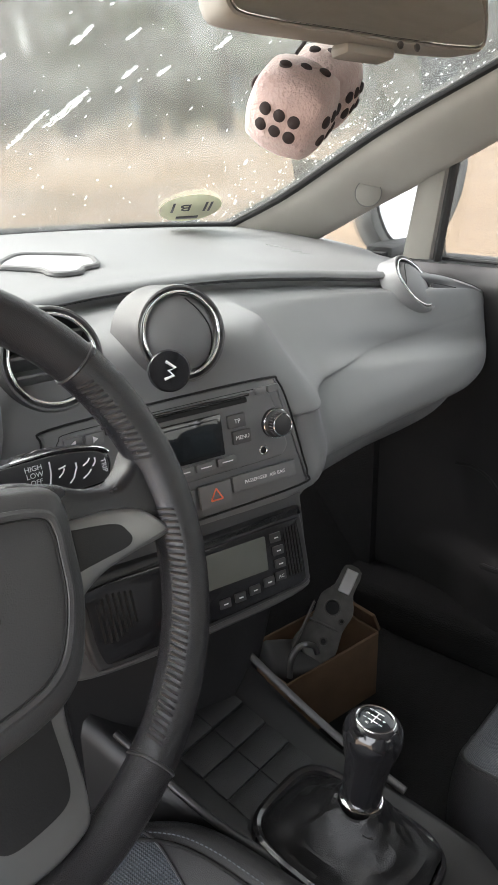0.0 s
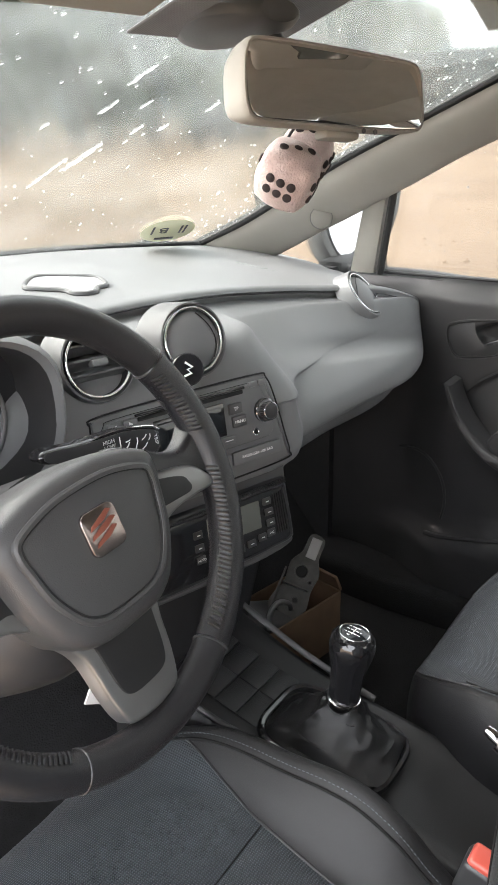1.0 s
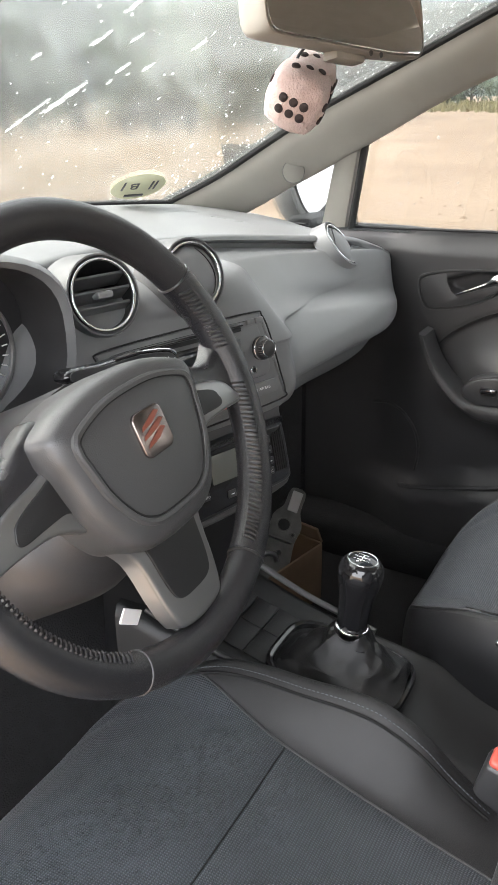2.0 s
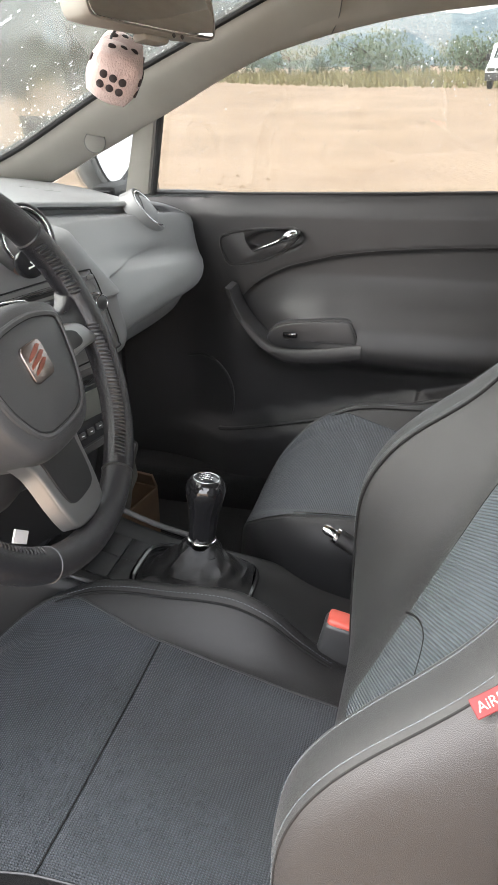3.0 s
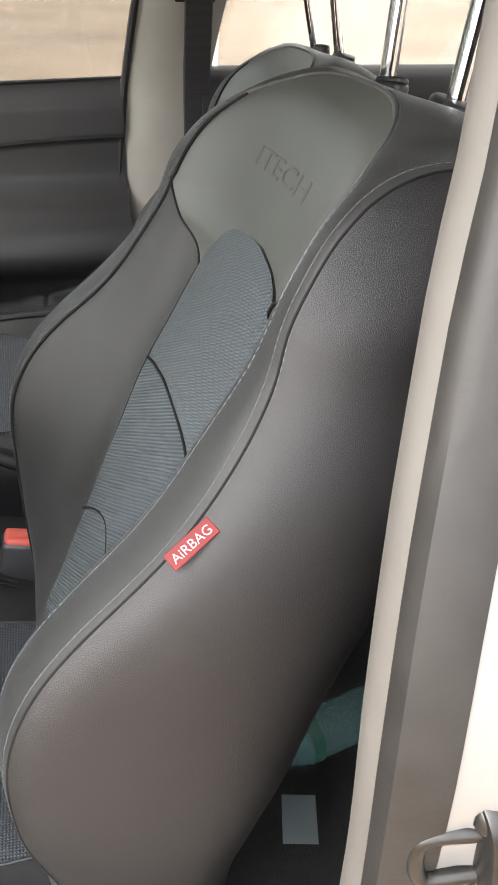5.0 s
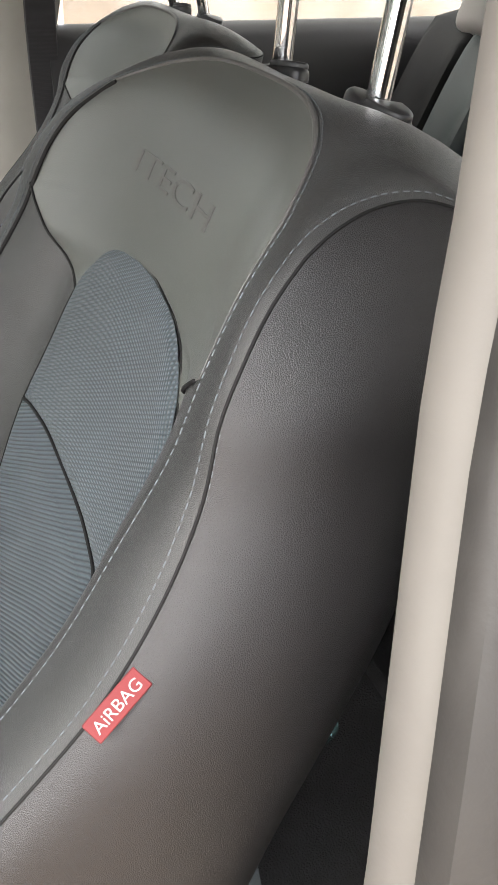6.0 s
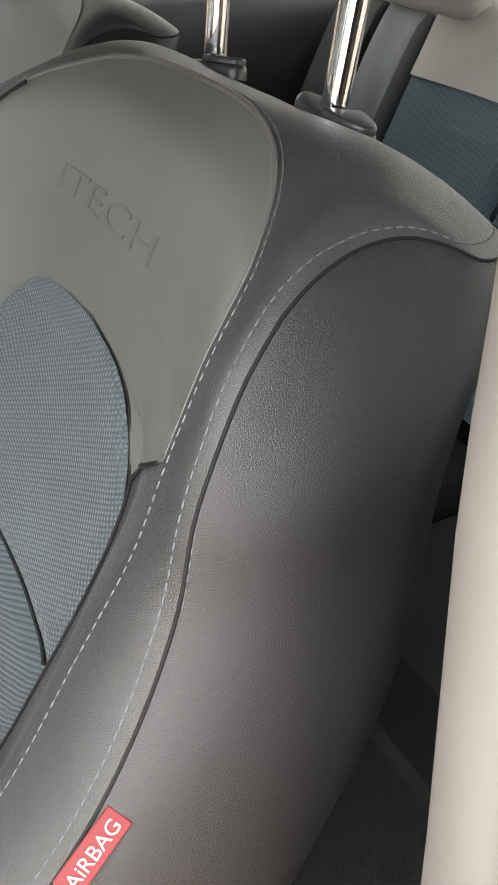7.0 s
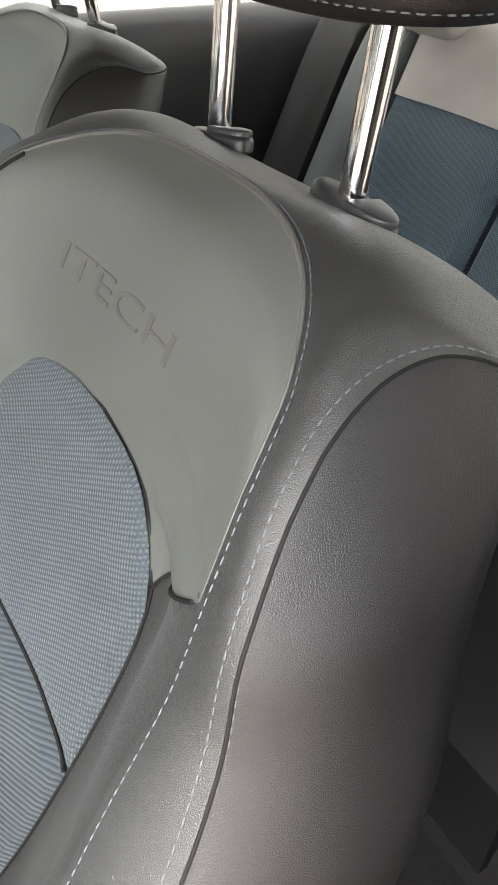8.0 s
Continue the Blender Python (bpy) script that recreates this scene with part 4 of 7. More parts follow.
for z_, r_, m_ in ((.0, .029, STICKER),):
    sp0, sn = on_screen(.805, .25, -.0035)
    su = Vector((0, 0, 1)) - sn * sn.z
    su.normalize()
    SM = basis(sp0, su.cross(-sn), su, -sn) @ Matrix.Diagonal((1.36, 1.55, 1, 1))
    part("disc", *lathe([(0, .0006), (.038, .0006), (.0385, 0)], 40, SM), STICKER, sk)
    part("mark", *letters("B", .026, SM @ Matrix.Translation((-.006, .004, .0008)) @ Matrix.Rotation(radians(180), 4, "Z")), DASH_DARK, sk)
    part("bar", *rbox(.028, .008, .0006, .0002, 1, SM @ Matrix.Translation((.0, -.026, .0009))), BLACK, sk)
    for dx in (-.022, .018, .024):
        part("text_line", *rbox(.003, .026, .0006, .0002, 1, SM @ Matrix.Translation((dx, .004, .0009))), DASH_DARK, sk)


# ---- seats ----
BACK = {
    "z": [.46, .52, .58, .62, .66, .70, .745, .79, .825, .85, .873, .90, .93, .95, .98, 1.0, 1.02, 1.035, 1.05, 1.06, 1.068, 1.073],
    "w": [.20, .215, .23, .238, .243, .245, .244, .242, .240, .236, .232, .225, .212, .206, .199, .192, .182, .172, .155, .138, .11, .06],
    "ys": [-.29, -.28, -.285, -.278, -.268, -.265, -.267, -.285, -.313, -.343, -.370, -.393, -.418, -.428, -.437, -.449, -.466, -.486, -.515, -.530, -.545, -.565],
    "yc": [-.225, -.25, -.275, -.297, -.318, -.34, -.363, -.387, -.405, -.42, -.432, -.446, -.461, -.470, -.482, -.489, -.498, -.506, -.518, -.530, -.545, -.565],
    "yr": [-.42, -.425, -.435, -.443, -.455, -.465, -.48, -.50, -.515, -.53, -.542, -.553, -.565, -.573, -.585, -.60, -.612, -.622, -.628, -.628, -.62, -.60],
}
BT = {k: list(zip(BACK["z"], v)) for k, v in BACK.items() if k != "z"}


BT["ui"] = [(.46, .15), (.58, .178), (.66, .190), (.745, .195), (.825, .195), (.873, .182), (.908, .174), (.93, .173), (.951, .171), (.974, .169), (1.0, .165), (1.022, .157), (1.036, .147), (1.046, .137), (1.054, .125), (1.061, .109), (1.0665, .088), (1.0703, .063), (1.0724, .034), (1.073, .004)]
BT["yi"] = [(.46, -.275), (.58, -.265), (.66, -.262), (.745, -.264), (.79, -.284), (.825, -.313), (.85, -.344), (.873, -.371), (.908, -.395), (.93, -.412), (.951, -.426), (.974, -.437), (1.0, -.451), (1.022, -.468), (1.044, -.495), (1.058, -.510), (1.068, -.526), (1.073, -.545)]


def back_controls(z):
    h = .026 * (1 - ease(.93, .99, z))
    w, ys, yc, yr, ui, yi = (sum(g * lut(BT[k], z + d * h) for d, g in ((-1, .15), (-.5, .2), (0, .3), (.5, .2), (1, .15))) for k in ("w", "ys", "yc", "yr", "ui", "yi"))
    b = max(0.0, yi - yc)
    f = min(1.0, w / .16)
    g = f * (1 - .8 * ease(.97, 1.04, z))
    yc = min(yc, yi)
    e = ease(.93, 1.0, z)
    return [(0, yc), (.07 * f, yc + .10 * e * b), (min(.118 * f, ui * .72), yc + (.10 + .24 * e) * b), (ui - .028 * f, yc + (.62 + .14 * e) * b), (ui, yi), ((ui + w) / 2 + .002, (yi + ys) / 2 + .002), (w, ys - .002),
            (w + .012 * g, ys - .032 * f), (w + .014 * g, (ys + yr) / 2), (w + .006 * g, yr + .04 * f), (w - .022 * f, yr + .006), (w - .08 * f, yr - .004), (0, yr - .006)]


SECTIONS = {}


def back_half(z, per=4):
    """Half of the backrest's section at height z."""
    key_ = (round(float(z), 6), per)
    if key_ not in SECTIONS:
        SECTIONS[key_] = smooth_path([(u, y, z) for u, y in back_controls(z)], per)
    return SECTIONS[key_]


CUSH = {
    "y": [.235, .228, .215, .195, .165, .13, .10, .07, .03, -.03, -.08, -.12, -.165, -.20, -.25, -.31],
    "w": [.06, .098, .135, .170, .202, .224, .237, .245, .249, .250, .252, .252, .250, .248, .245, .24],
    "zc": [.41, .432, .456, .479, .500, .513, .519, .522, .524, .523, .515, .507, .499, .492, .486, .48],
    "zr": [.411, .434, .460, .487, .515, .537, .549, .557, .561, .563, .566, .563, .543, .515, .485, .47],
}
SEAM = [(-.3, .135), (-.24, .143), (-.035, .160), (.02, .174), (.06, .186), (.10, .196), (.13, .194), (.165, .174), (.195, .144), (.22, .10)]
CT = {k: sorted(zip(CUSH["y"], v)) for k, v in CUSH.items() if k != "y"}


def cush_controls(y):
    w, zc, zr = (lut(CT[k], y) for k in ("w", "zc", "zr"))
    b = max(0.0, zr - zc)
    low = .33
    return [(0, zc), (.08 * min(1, w / .2), zc), (.135 * w / .25, zc + .002), (.165 * w / .25, zc + .12 * b), (w - .048 * min(1, w / .15), zc + .72 * b), (w - .026 * min(1, w / .15), zr), (w - .010 * min(1, w / .15), zr - .010),
            (w + .002, zr - .040), (w - .002, zr - .10), (w - .02, low), (0, low)]


def seat(at, rest, recline, label, group, slide=(0, 0, 0)):
    """One front seat; at shifts it from the driver's place, recline leans its back further."""
    O = Vector(at)
    H = Matrix.Translation(O) @ Matrix.Translation((0, -.25, .50)) @ Matrix.Rotation(radians(recline), 4, "X") @ Matrix.Translation((0, .25, -.50))
    T = Matrix.Translation(O + Vector(slide))

    def put(p):
        """Lay a point of the backrest into the car; the top falls slightly to the rear."""
        p = Vector(p)
        p.z -= .12 * max(0.0, -.55 - p.y) * ease(1.0, 1.05, p.z) + .002 * ease(1.04, 1.07, p.z)
        return H @ p

    t = thing("car_seat", O + Vector((0, -.15, .27)), label, "car seat", group)

    def section(z, k, per=8):
        """A point of the backrest's half section at height z, k counting its control points."""
        c = back_half(z, per)
        i = min(len(c) - 2, int(k * per))
        return c[i].lerp(c[i + 1], k * per - i)

    KA = 4.05
    TOP = 1.045
    ROOF = [(6, 1.034), (6.12, 1.0405), (6.4, 1.046), (6.9, 1.0480), (7.6, 1.0465), (8.3, 1.043), (9.0, 1.0385), (9.6, 1.037), (10.5, 1.039), (12, 1.044)]

    def mirrored(p, s):
        return Vector((s * p.x, p.y, p.z))

    def spine(z):
        """The middle line of the front, up to the crown."""
        return lut([(.46, -.225), (.62, -.297), (.79, -.387), (.93, -.461), (1.0, -.489), (1.035, -.508), (1.055, -.523), (1.073, -.545)], z)

    def crest(a):
        """The front edge of the crown, a from 1 (near the bolster) to 0 (middle)."""
        e = section(TOP, KA)
        return Vector((e.x * a, e.y + (spine(1.073) - e.y) * (1 - abs(a) ** 3), TOP + .028 * (1 - abs(a) ** 3.2)))

    # side and rear of the backrest, up to the shoulder seam, in the shaded leather tone
    ks = list(np.linspace(6, 7, 10)) + list(np.linspace(7.15, 12, 30))
    side = [[(lambda z: section(z, k))(.46 + (lut(ROOF, k) - .46) * (1 - (1 - q) ** 1.35)) for k in ks] for q in np.linspace(0, 1, 72)]
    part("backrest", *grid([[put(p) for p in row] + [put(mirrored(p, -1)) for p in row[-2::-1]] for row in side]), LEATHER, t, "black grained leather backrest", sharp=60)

    def spaced(pts, n):
        """n points at even steps along a line of points."""
        acc = [0.0]
        for a, b in zip(pts, pts[1:]):
            acc.append(acc[-1] + (b - a).length)
        out, i = [], 0
        for d in np.linspace(0, acc[-1], n):
            while i < len(pts) - 2 and acc[i + 1] < d:
                i += 1
            out.append(pts[i].lerp(pts[i + 1], (d - acc[i]) / max(1e-9, acc[i + 1] - acc[i])))
        return out

    # cover between the headboard seam and the side seam, running over the crown, in the lit leather tone
    low_z = list(np.linspace(.46, 1.034, 84))
    edge_a = [section(z, KA) for z in low_z] + spaced([section(z, KA) for z in np.linspace(1.034, TOP, 8)] + [crest(a) for a in np.linspace(.99, 0, 60)], 60)[1:]
    edge_c = [section(z, 6) for z in low_z] + spaced([section(lut(ROOF, k), k) for k in np.linspace(6, 12, 120)], 60)[1:]

    def cover(i, v):
        a, c = edge_a[i], edge_c[i]
        over = ease(78, 112, i)
        out = Vector((.5 * (1 - over), .8 * (1 - over) + .1, .1 + .9 * over)).normalized()
        return a.lerp(c, v) + out * ((.0032 + .0030 * over + .0105 * bump(110, 15, i)) * 4 * v * (1 - v))
    vs = [0, .03, .08, .15, .25, .37, .5, .63, .75, .85, .92, .97, 1]
    band = [[cover(i, v) for v in vs] for i in range(len(edge_a))]
    whole = [[put(mirrored(p, -1)) for p in row] for row in band] + [[put(p) for p in row] for row in band[-2::-1]]
    part("bolster_cover", *grid(whole), LEATHER_LIT, t, "black leather bolster cover running over the crown", sharp=60)

    def ride(d, first, from_c=True, lift=.0003):
        """A line on the cover at the distance d from its side seam (or from its headboard seam), over the crown to the other side."""
        out = []
        for i in range(first, len(edge_a)):
            w = (edge_c[i] - edge_a[i]).length
            v = max(0, 1 - d / w) if from_c else min(1, d / w)
            over = ease(78, 112, i)
            out.append(cover(i, v) + Vector((.3 * (1 - over), .8 * (1 - over), .1 + .9 * over)) * lift)
        return out

    def low_limits(z):
        """How far the headboard reaches on its far and near side below the bolster seam."""
        return lut([(.900, .100), (.909, .104), (.930, .128), (.955, .151), (.982, .178)], z), lut([(.904, .098), (.922, .102), (.938, .112), (.962, .140), (.996, .182)], z)

    # front between the bolsters, in the lit leather tone
    rows = []
    for z in np.linspace(.46, 1.034, 84):
        half = [section(z, k) for k in np.linspace(0, KA, 30)]
        uf, un = low_limits(z)
        line = [Vector((-p.x, p.y - .012 * ease(.915, .95, z) * (p.x < un - .004), p.z)) for p in half[:0:-1]] + [Vector((p.x, p.y - .012 * ease(.905, .94, z) * (p.x < uf - .004), p.z)) for p in half]
        rows.append([put(p) for p in line])
    part("front_cover", *grid(rows), LEATHER_LIT, t, "black leather front with raised bolsters", sharp=60)

    def bline(k, off=0.0, z0=.56, z1=1.058, n=80, dx=0.0, s=1):
        out = []
        for z in [z0 + (z1 - z0) * (1 - (1 - q) ** 1.7) for q in np.linspace(0, 1, n + 30)]:
            c = back_half(z, 6)
            i = int(k * 6)
            p, q = c[i].lerp(c[min(i + 1, len(c) - 1)], k * 6 - i), c[min(i + 1, len(c) - 1)] - c[max(i - 1, 0)]
            nrm = Vector((q.y, -q.x, 0)).normalized()
            if nrm.dot(Vector((p.x * .4, p.y + .5, 0))) < 0:
                nrm = -nrm
            p = p + nrm * off + q.normalized() * dx
            out.append(put(Vector((s * p.x, p.y, p.z))))
        return out
    for s in (1, -1):
        seam = [put(mirrored(p, s)) for p in edge_c[12:132]]
        part("piping", *tube(seam, .0008, 8), PIPING, t, "black piping seam")
        tagged(part("stitching", *stitches([put(mirrored(p, s)) for p in ride(.0072, 14)[:118]]), THREAD, t, "grey stitching"), kind="stuff")
        tagged(part("stitching", *stitches([put(mirrored(p + Vector((.0008, -.0006, -.0013)), s)) for p in edge_c[68:132]], .0030, .0022, .0003), THREAD, t, "grey stitching"), kind="stuff")
        tagged(part("stitching", *stitches([put(mirrored(p, s)) for p in ride(.0036, 24, False)]), THREAD, t, "grey stitching"), kind="stuff")
    part("bolster_welt", *tube(bline(3.9, .0004, .56, 1.045, s=1), .0016, 8), PIPING, t, "black welt along the bolster")
    # smooth leather headboard panel above the fabric
    def front(u, z, lift=0.0):
        c = back_half(z, 6)
        uu = abs(u)
        for a, b in zip(c, c[1:]):
            if a.x <= uu <= b.x:
                return put(Vector((u, a.y + (b.y - a.y) * (uu - a.x) / max(1e-6, b.x - a.x) + lift, z)))
        return put(Vector((u, c[0].y + lift, z)))
    fh = [(.60, .048), (.64, .062), (.685, .078), (.75, .097), (.82, .109), (.875, .110), (.905, .108), (.925, .100), (.945, .080), (.956, .060), (.961, .035), (.963, .015)]
    rows = []
    for nm, zz_, mt, lb in (("lower_panel", np.linspace(.60, .8245, 22), FABRIC_RIB, "blue-grey ribbed fabric panel"), ("centre_panel", list(np.linspace(.827, .925, 12)) + list(np.linspace(.93, .963, 11)), FABRIC, "blue-grey woven fabric centre panel")):
        rows = []
        for z in zz_:
            h = lut(fh, z)
            e = ease(0, .014, .9635 - z) * (.35 + .65 * ease(0, .010, abs(z - .8258)))
            rows.append([front(h * a, z + .006 * (1 - a * a) * bump(.826, .05, z), .0052 * (1 - abs(a) ** 8) ** .5 * e + .0010 + .0022 * ease(.90, .93, z)) for a in np.linspace(-1, 1, 31)])
        part(nm, *grid(rows), mt, t, lb)
    for z0, dip in ((.826, -.006), (.686, -.034)):
        h = lut(fh, z0)
        ln = [front(h * a, z0 - dip * (1 - abs(a) ** 1.6), .0030 if z0 > .8 else .0054) for a in np.linspace(-.98, .98, 40)]
        part("panel_seam", *tube(ln, .0013, 6), PIPING, t)
    ln = [front(h_ * s_, z_, .001) for s_, z_, h_ in [(-1, z, lut(fh, z)) for z in np.linspace(.60, .963, 60)]]
    rn = [front(lut(fh, z), z, .001) for z in np.linspace(.963, .60, 60)]
    part("panel_edge", *tube(ln + rn, .0009, 6), PIPING, t)
    def flank(z, near):
        """The headboard's edge at height z: along its lower seam, then along the bolster seam."""
        limit = low_limits(z)[1 if near else 0]
        e = section(z, KA)
        if limit >= e.x:
            return e
        c = back_half(z, 8)
        for a, b in zip(c, c[1:]):
            if a.x <= limit <= b.x:
                return a.lerp(b, (limit - a.x) / max(1e-6, b.x - a.x)) + Vector((0, .0006, 0))
        return e

    def bowl(q, a, lift=0.0):
        """A point of the headboard: q from its foot to the crown, a from -1 (near the door) to 1."""
        n_, f_ = flank(.921 + (TOP - .921) * q, True), flank(.907 + (TOP - .907) * q, False)
        n_ = Vector((-n_.x, n_.y, n_.z))
        m = n_.lerp(f_, (a + 1) / 2)
        mid = n_.lerp(f_, .5)
        rise = .028 * q ** 2.2
        deep = mid.y - spine(mid.z + rise)
        over = radians(55) * ease(.55, 1, q)
        return m + Vector((0, -deep * (1 - abs(a) ** 3) + lift * math.cos(over), rise * (1 - abs(a) ** 3.2) + lift * math.sin(over)))
    aa = list(np.linspace(-1, -.9, 7)) + list(np.linspace(-.86, .86, 41)) + list(np.linspace(.9, 1, 7))
    rows = [[put(bowl(q, a, .0016 * (1 - abs(a) ** 16) * min(1, (1 - q) * 12 + .05))) for a in aa] for q in np.linspace(0, 1, 64)]
    part("headboard", *grid(rows), HEADBOARD, t, "smooth charcoal leather headboard")
    rim_ = [put(bowl(q, -1)) for q in np.linspace(.45, 1, 40)] + [put(bowl(1, a)) for a in np.linspace(-.98, .98, 80)] + [put(bowl(q, 1)) for q in np.linspace(1, .45, 40)]
    part("headboard_welt", *tube(rim_, lambda t: .0003 + .0014 * ease(.12, .36, t) * ease(.88, .64, t), 8), LEATHER_SMOOTH, t, "rolled welt round the headboard")
    foot = [z for z in np.linspace(.922, .996, 30) if low_limits(z)[1] < section(z, KA).x]
    part("headboard_seam", *tube([put(flank(z, False)) + Vector((0, .0008, 0)) for z in np.linspace(.908, .982, 24) if low_limits(z)[0] < section(z, KA).x], .0011, 6), PIPING, t)
    part("headboard_seam", *tube([put(mirrored(flank(z, True), -1)) + Vector((0, .0008, 0)) for z in foot], .0010, 6), PIPING, t)

    def on_board(u, z, lift):
        q = (z - .925) / .13
        for _ in range(14):
            n_, f_ = flank(.921 + (TOP - .921) * q, True), flank(.907 + (TOP - .907) * q, False)
            a = max(-1, min(1, 2 * (u + n_.x) / (f_.x + n_.x) - 1))
            q = min(1, max(0, q + (z - bowl(q, a).z) / .14))
        return put(bowl(q, a, lift))
    # embossed word on the headboard
    word = letters("ITECH", .030, Matrix.Identity(4), .0006)
    wid = max(v.x for v in word[0]) - min(v.x for v in word[0])
    wv = [on_board(.006 - v.x * .124 / wid, 1.010 + v.y * .62, .0016 + v.z * 1.2) for v in word[0]]
    if O.x < .1:
        part("embossed_word", wv, word[1], LEATHER_SMOOTH, t, "embossed lettering", sharp=30)
    # fabric insert, cushion
    ys = list(np.linspace(-.31, .07, 40)) + list(np.linspace(.08, .235, 26))
    rows = []
    for y in ys:
        half = smooth_path([(u, y, z) for u, z in cush_controls(y)], 4)
        rows.append([T @ Vector((-p.x, p.y, p.z)) for p in half[:0:-1]] + [T @ p for p in half])
    n_, k_ = len(rows[0]), 16 if O.x < 0 else 19
    # the cushion takes the darker leather tone, as less light reaches it
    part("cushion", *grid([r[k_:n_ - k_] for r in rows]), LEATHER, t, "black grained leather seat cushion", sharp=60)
    for rr in ([r[:k_ + 1] for r in rows], [r[n_ - k_ - 1:] for r in rows]):
        part("side_skirt", *grid(rr), SKIRT, t, "black vinyl side skirt", sharp=60)
    part("front_skirt", *grid([rows[-1], [T @ Vector((0, .2352, .37))] * n_]), SKIRT, t)

    def ctop(u, y, lift=0.0):
        c = smooth_path([(a, y, b) for a, b in cush_controls(y)], 6)
        uu = abs(u)
        for a, b in zip(c, c[1:]):
            if a.x <= uu <= b.x + 1e-9:
                return T @ Vector((u, y, a.z + (b.z - a.z) * (uu - a.x) / max(1e-6, b.x - a.x) + lift))
        return T @ Vector((u, y, c[0].z + lift))
    for nm, y0, y1 in (("rear_panel", -.285, -.0345), ("front_panel", -.0325, .216)):
        rows = []
        for y in np.linspace(y0, y1, 26):
            h = lut(SEAM, y)
            e = min(1, max(0, (y - y0) / .012)) * min(1, max(0, (y1 - y) / .012))
            rows.append([ctop(h * a, y, .0045 * math.sqrt(max(0, 1 - abs(a) ** 8)) * (.15 + .85 * e) + .0004) for a in np.linspace(-1, 1, 27)])
        part(nm, *grid(rows), FABRIC_SEAT, t, "dark blue-grey mesh fabric panel")
    for s in (1, -1):
        seam = [ctop(s * lut(SEAM, y), y, .0012) for y in np.linspace(-.28, .214, 60)]
        part("panel_seam", *tube(seam, .0014, 6), BLACK, t)
        rid = []
        stt = []
        for y in np.linspace(-.24, .12, 60):
            w, zr = lut(CT["w"], y), lut(CT["zr"], y)
            rid.append(ctop(s * (w - .042), y, .0014))
            stt.append(ctop(s * (w - .0345), y, .0007))
        part("piping", *tube(rid, .0017, 8), PIPING, t, "black piping seam")
        tagged(part("stitching", *stitches(stt, r=.0006), THREAD, t), kind="stuff")
    h = .158
    part("panel_seam", *tube([ctop(h * a, -.0335, .0012) for a in np.linspace(-1, 1, 40)], .0010, 6), PIPING, t)
    # base, runners and side cover under the cushion
    part("seat_base", *rbox(.40, .36, .10, .02, 2, Matrix.Translation(O + Vector((0, -.08, .31)))), BLACK, t)
    for s in (1, -1):
        part("runner", *rbox(.03, .46, .03, .006, 2, Matrix.Translation(O + Vector((s * .19, -.08, .262)))), STEEL, t)
    part("side_cover", *rbox(.028, .36, .10, .012, 3, Matrix.Translation(O + Vector((-.262, -.12, .40)))), BLACK, t, "black plastic side cover")
    # head restraint on two chromed posts
    for s in (1, -1):
        spot = min((p for row in band for p in (row if s > 0 else [mirrored(p, -1) for p in row])), key=lambda p: (p.x - .0145 - s * .0665) ** 2 + (p.y + .589) ** 2)
        b = put(spot)
        tp = H @ (Vector((.0145 + s * .0665, -.603, 1.16)) + rest * .5)
        part("post", *tube([b - Vector((0, 0, .02)), tp], .0069, 24), CHROME, t, "chromed post")
        GM = Matrix.Translation(b + Vector((-.004, 0, -.0030))) @ Euler((radians(10), radians(8 * s), 0)).to_matrix().to_4x4()
        oval_ = [(.0285 * math.cos(a), .0135 * math.sin(a)) for a in np.linspace(0, math.tau, 40, endpoint=False)]
        g = part("post_guide", *prism(oval_, .0085, .004, GM, 4), BLACK, t, "black plastic post guide")
        push = [(-.003, -.0118), (-.003, .0118)] + [(.027 * math.cos(a), .0124 * math.sin(a)) for a in np.linspace(radians(112), radians(248), 20)]
        part("button", *prism(push, .0035, .0016, GM @ Matrix.Translation((0, 0, .0078)), 3), BLACK, g)
    HR = H @ Matrix.Translation(rest)
    rows = []
    for z, sx, sy in ((1.1265, .05, .014), (1.127, .095, .034), (1.130, .116, .044), (1.138, .126, .050), (1.17, .134, .056), (1.22, .134, .056), (1.27, .116, .045), (1.288, .085, .03), (1.294, .04, .012)):
        rows.append([HR @ Vector((.006 + sx * abs(math.cos(a)) ** .6 * (1 if math.cos(a) > 0 else -1), -.588 + sy * abs(math.sin(a)) ** .8 * (1 if math.sin(a) > 0 else -1) - (z - 1.127) * .12, z)) for a in np.linspace(0, math.tau, 44, endpoint=False)])
    hr = part("head_restraint", *grid(rows, True, True), LEATHER, t, "black leather head restraint", sharp=60)
    ln = [HR @ Vector((.006 + .1235 * abs(math.cos(a)) ** .6 * (1 if math.cos(a) > 0 else -1), -.588 + .0475 * abs(math.sin(a)) ** .8 * (1 if math.sin(a) > 0 else -1), 1.1348)) for a in np.linspace(0, math.tau, 80)]
    tagged(part("stitching", *stitches(ln), THREAD, hr), kind="stuff")
    return t, front, ctop, H, bline


ds, dfront, dctop, dH, dbl = seat((SX, 0, 0), Vector((0, 0, .014)), 0, "driver's black leather seat with blue-grey fabric panels", "front seats")
seat((.290, -.216, -.067), Vector((0, .055, .012)), -6.0, "passenger's black leather seat with blue-grey fabric panels", "front seats", (.004, -.044, .079))

# airbag tag sewn into the near piping
tg = thing("airbag_tag", (-.584, -.385, .88), "small red woven airbag label sewn into the seat seam", "label tag")
a, b = Vector((-.587, -.366, .876)), Vector((-.579, -.392, .893))
ex = (b - a).normalized()
dn = Vector((-.598, -.372, .868)) - a
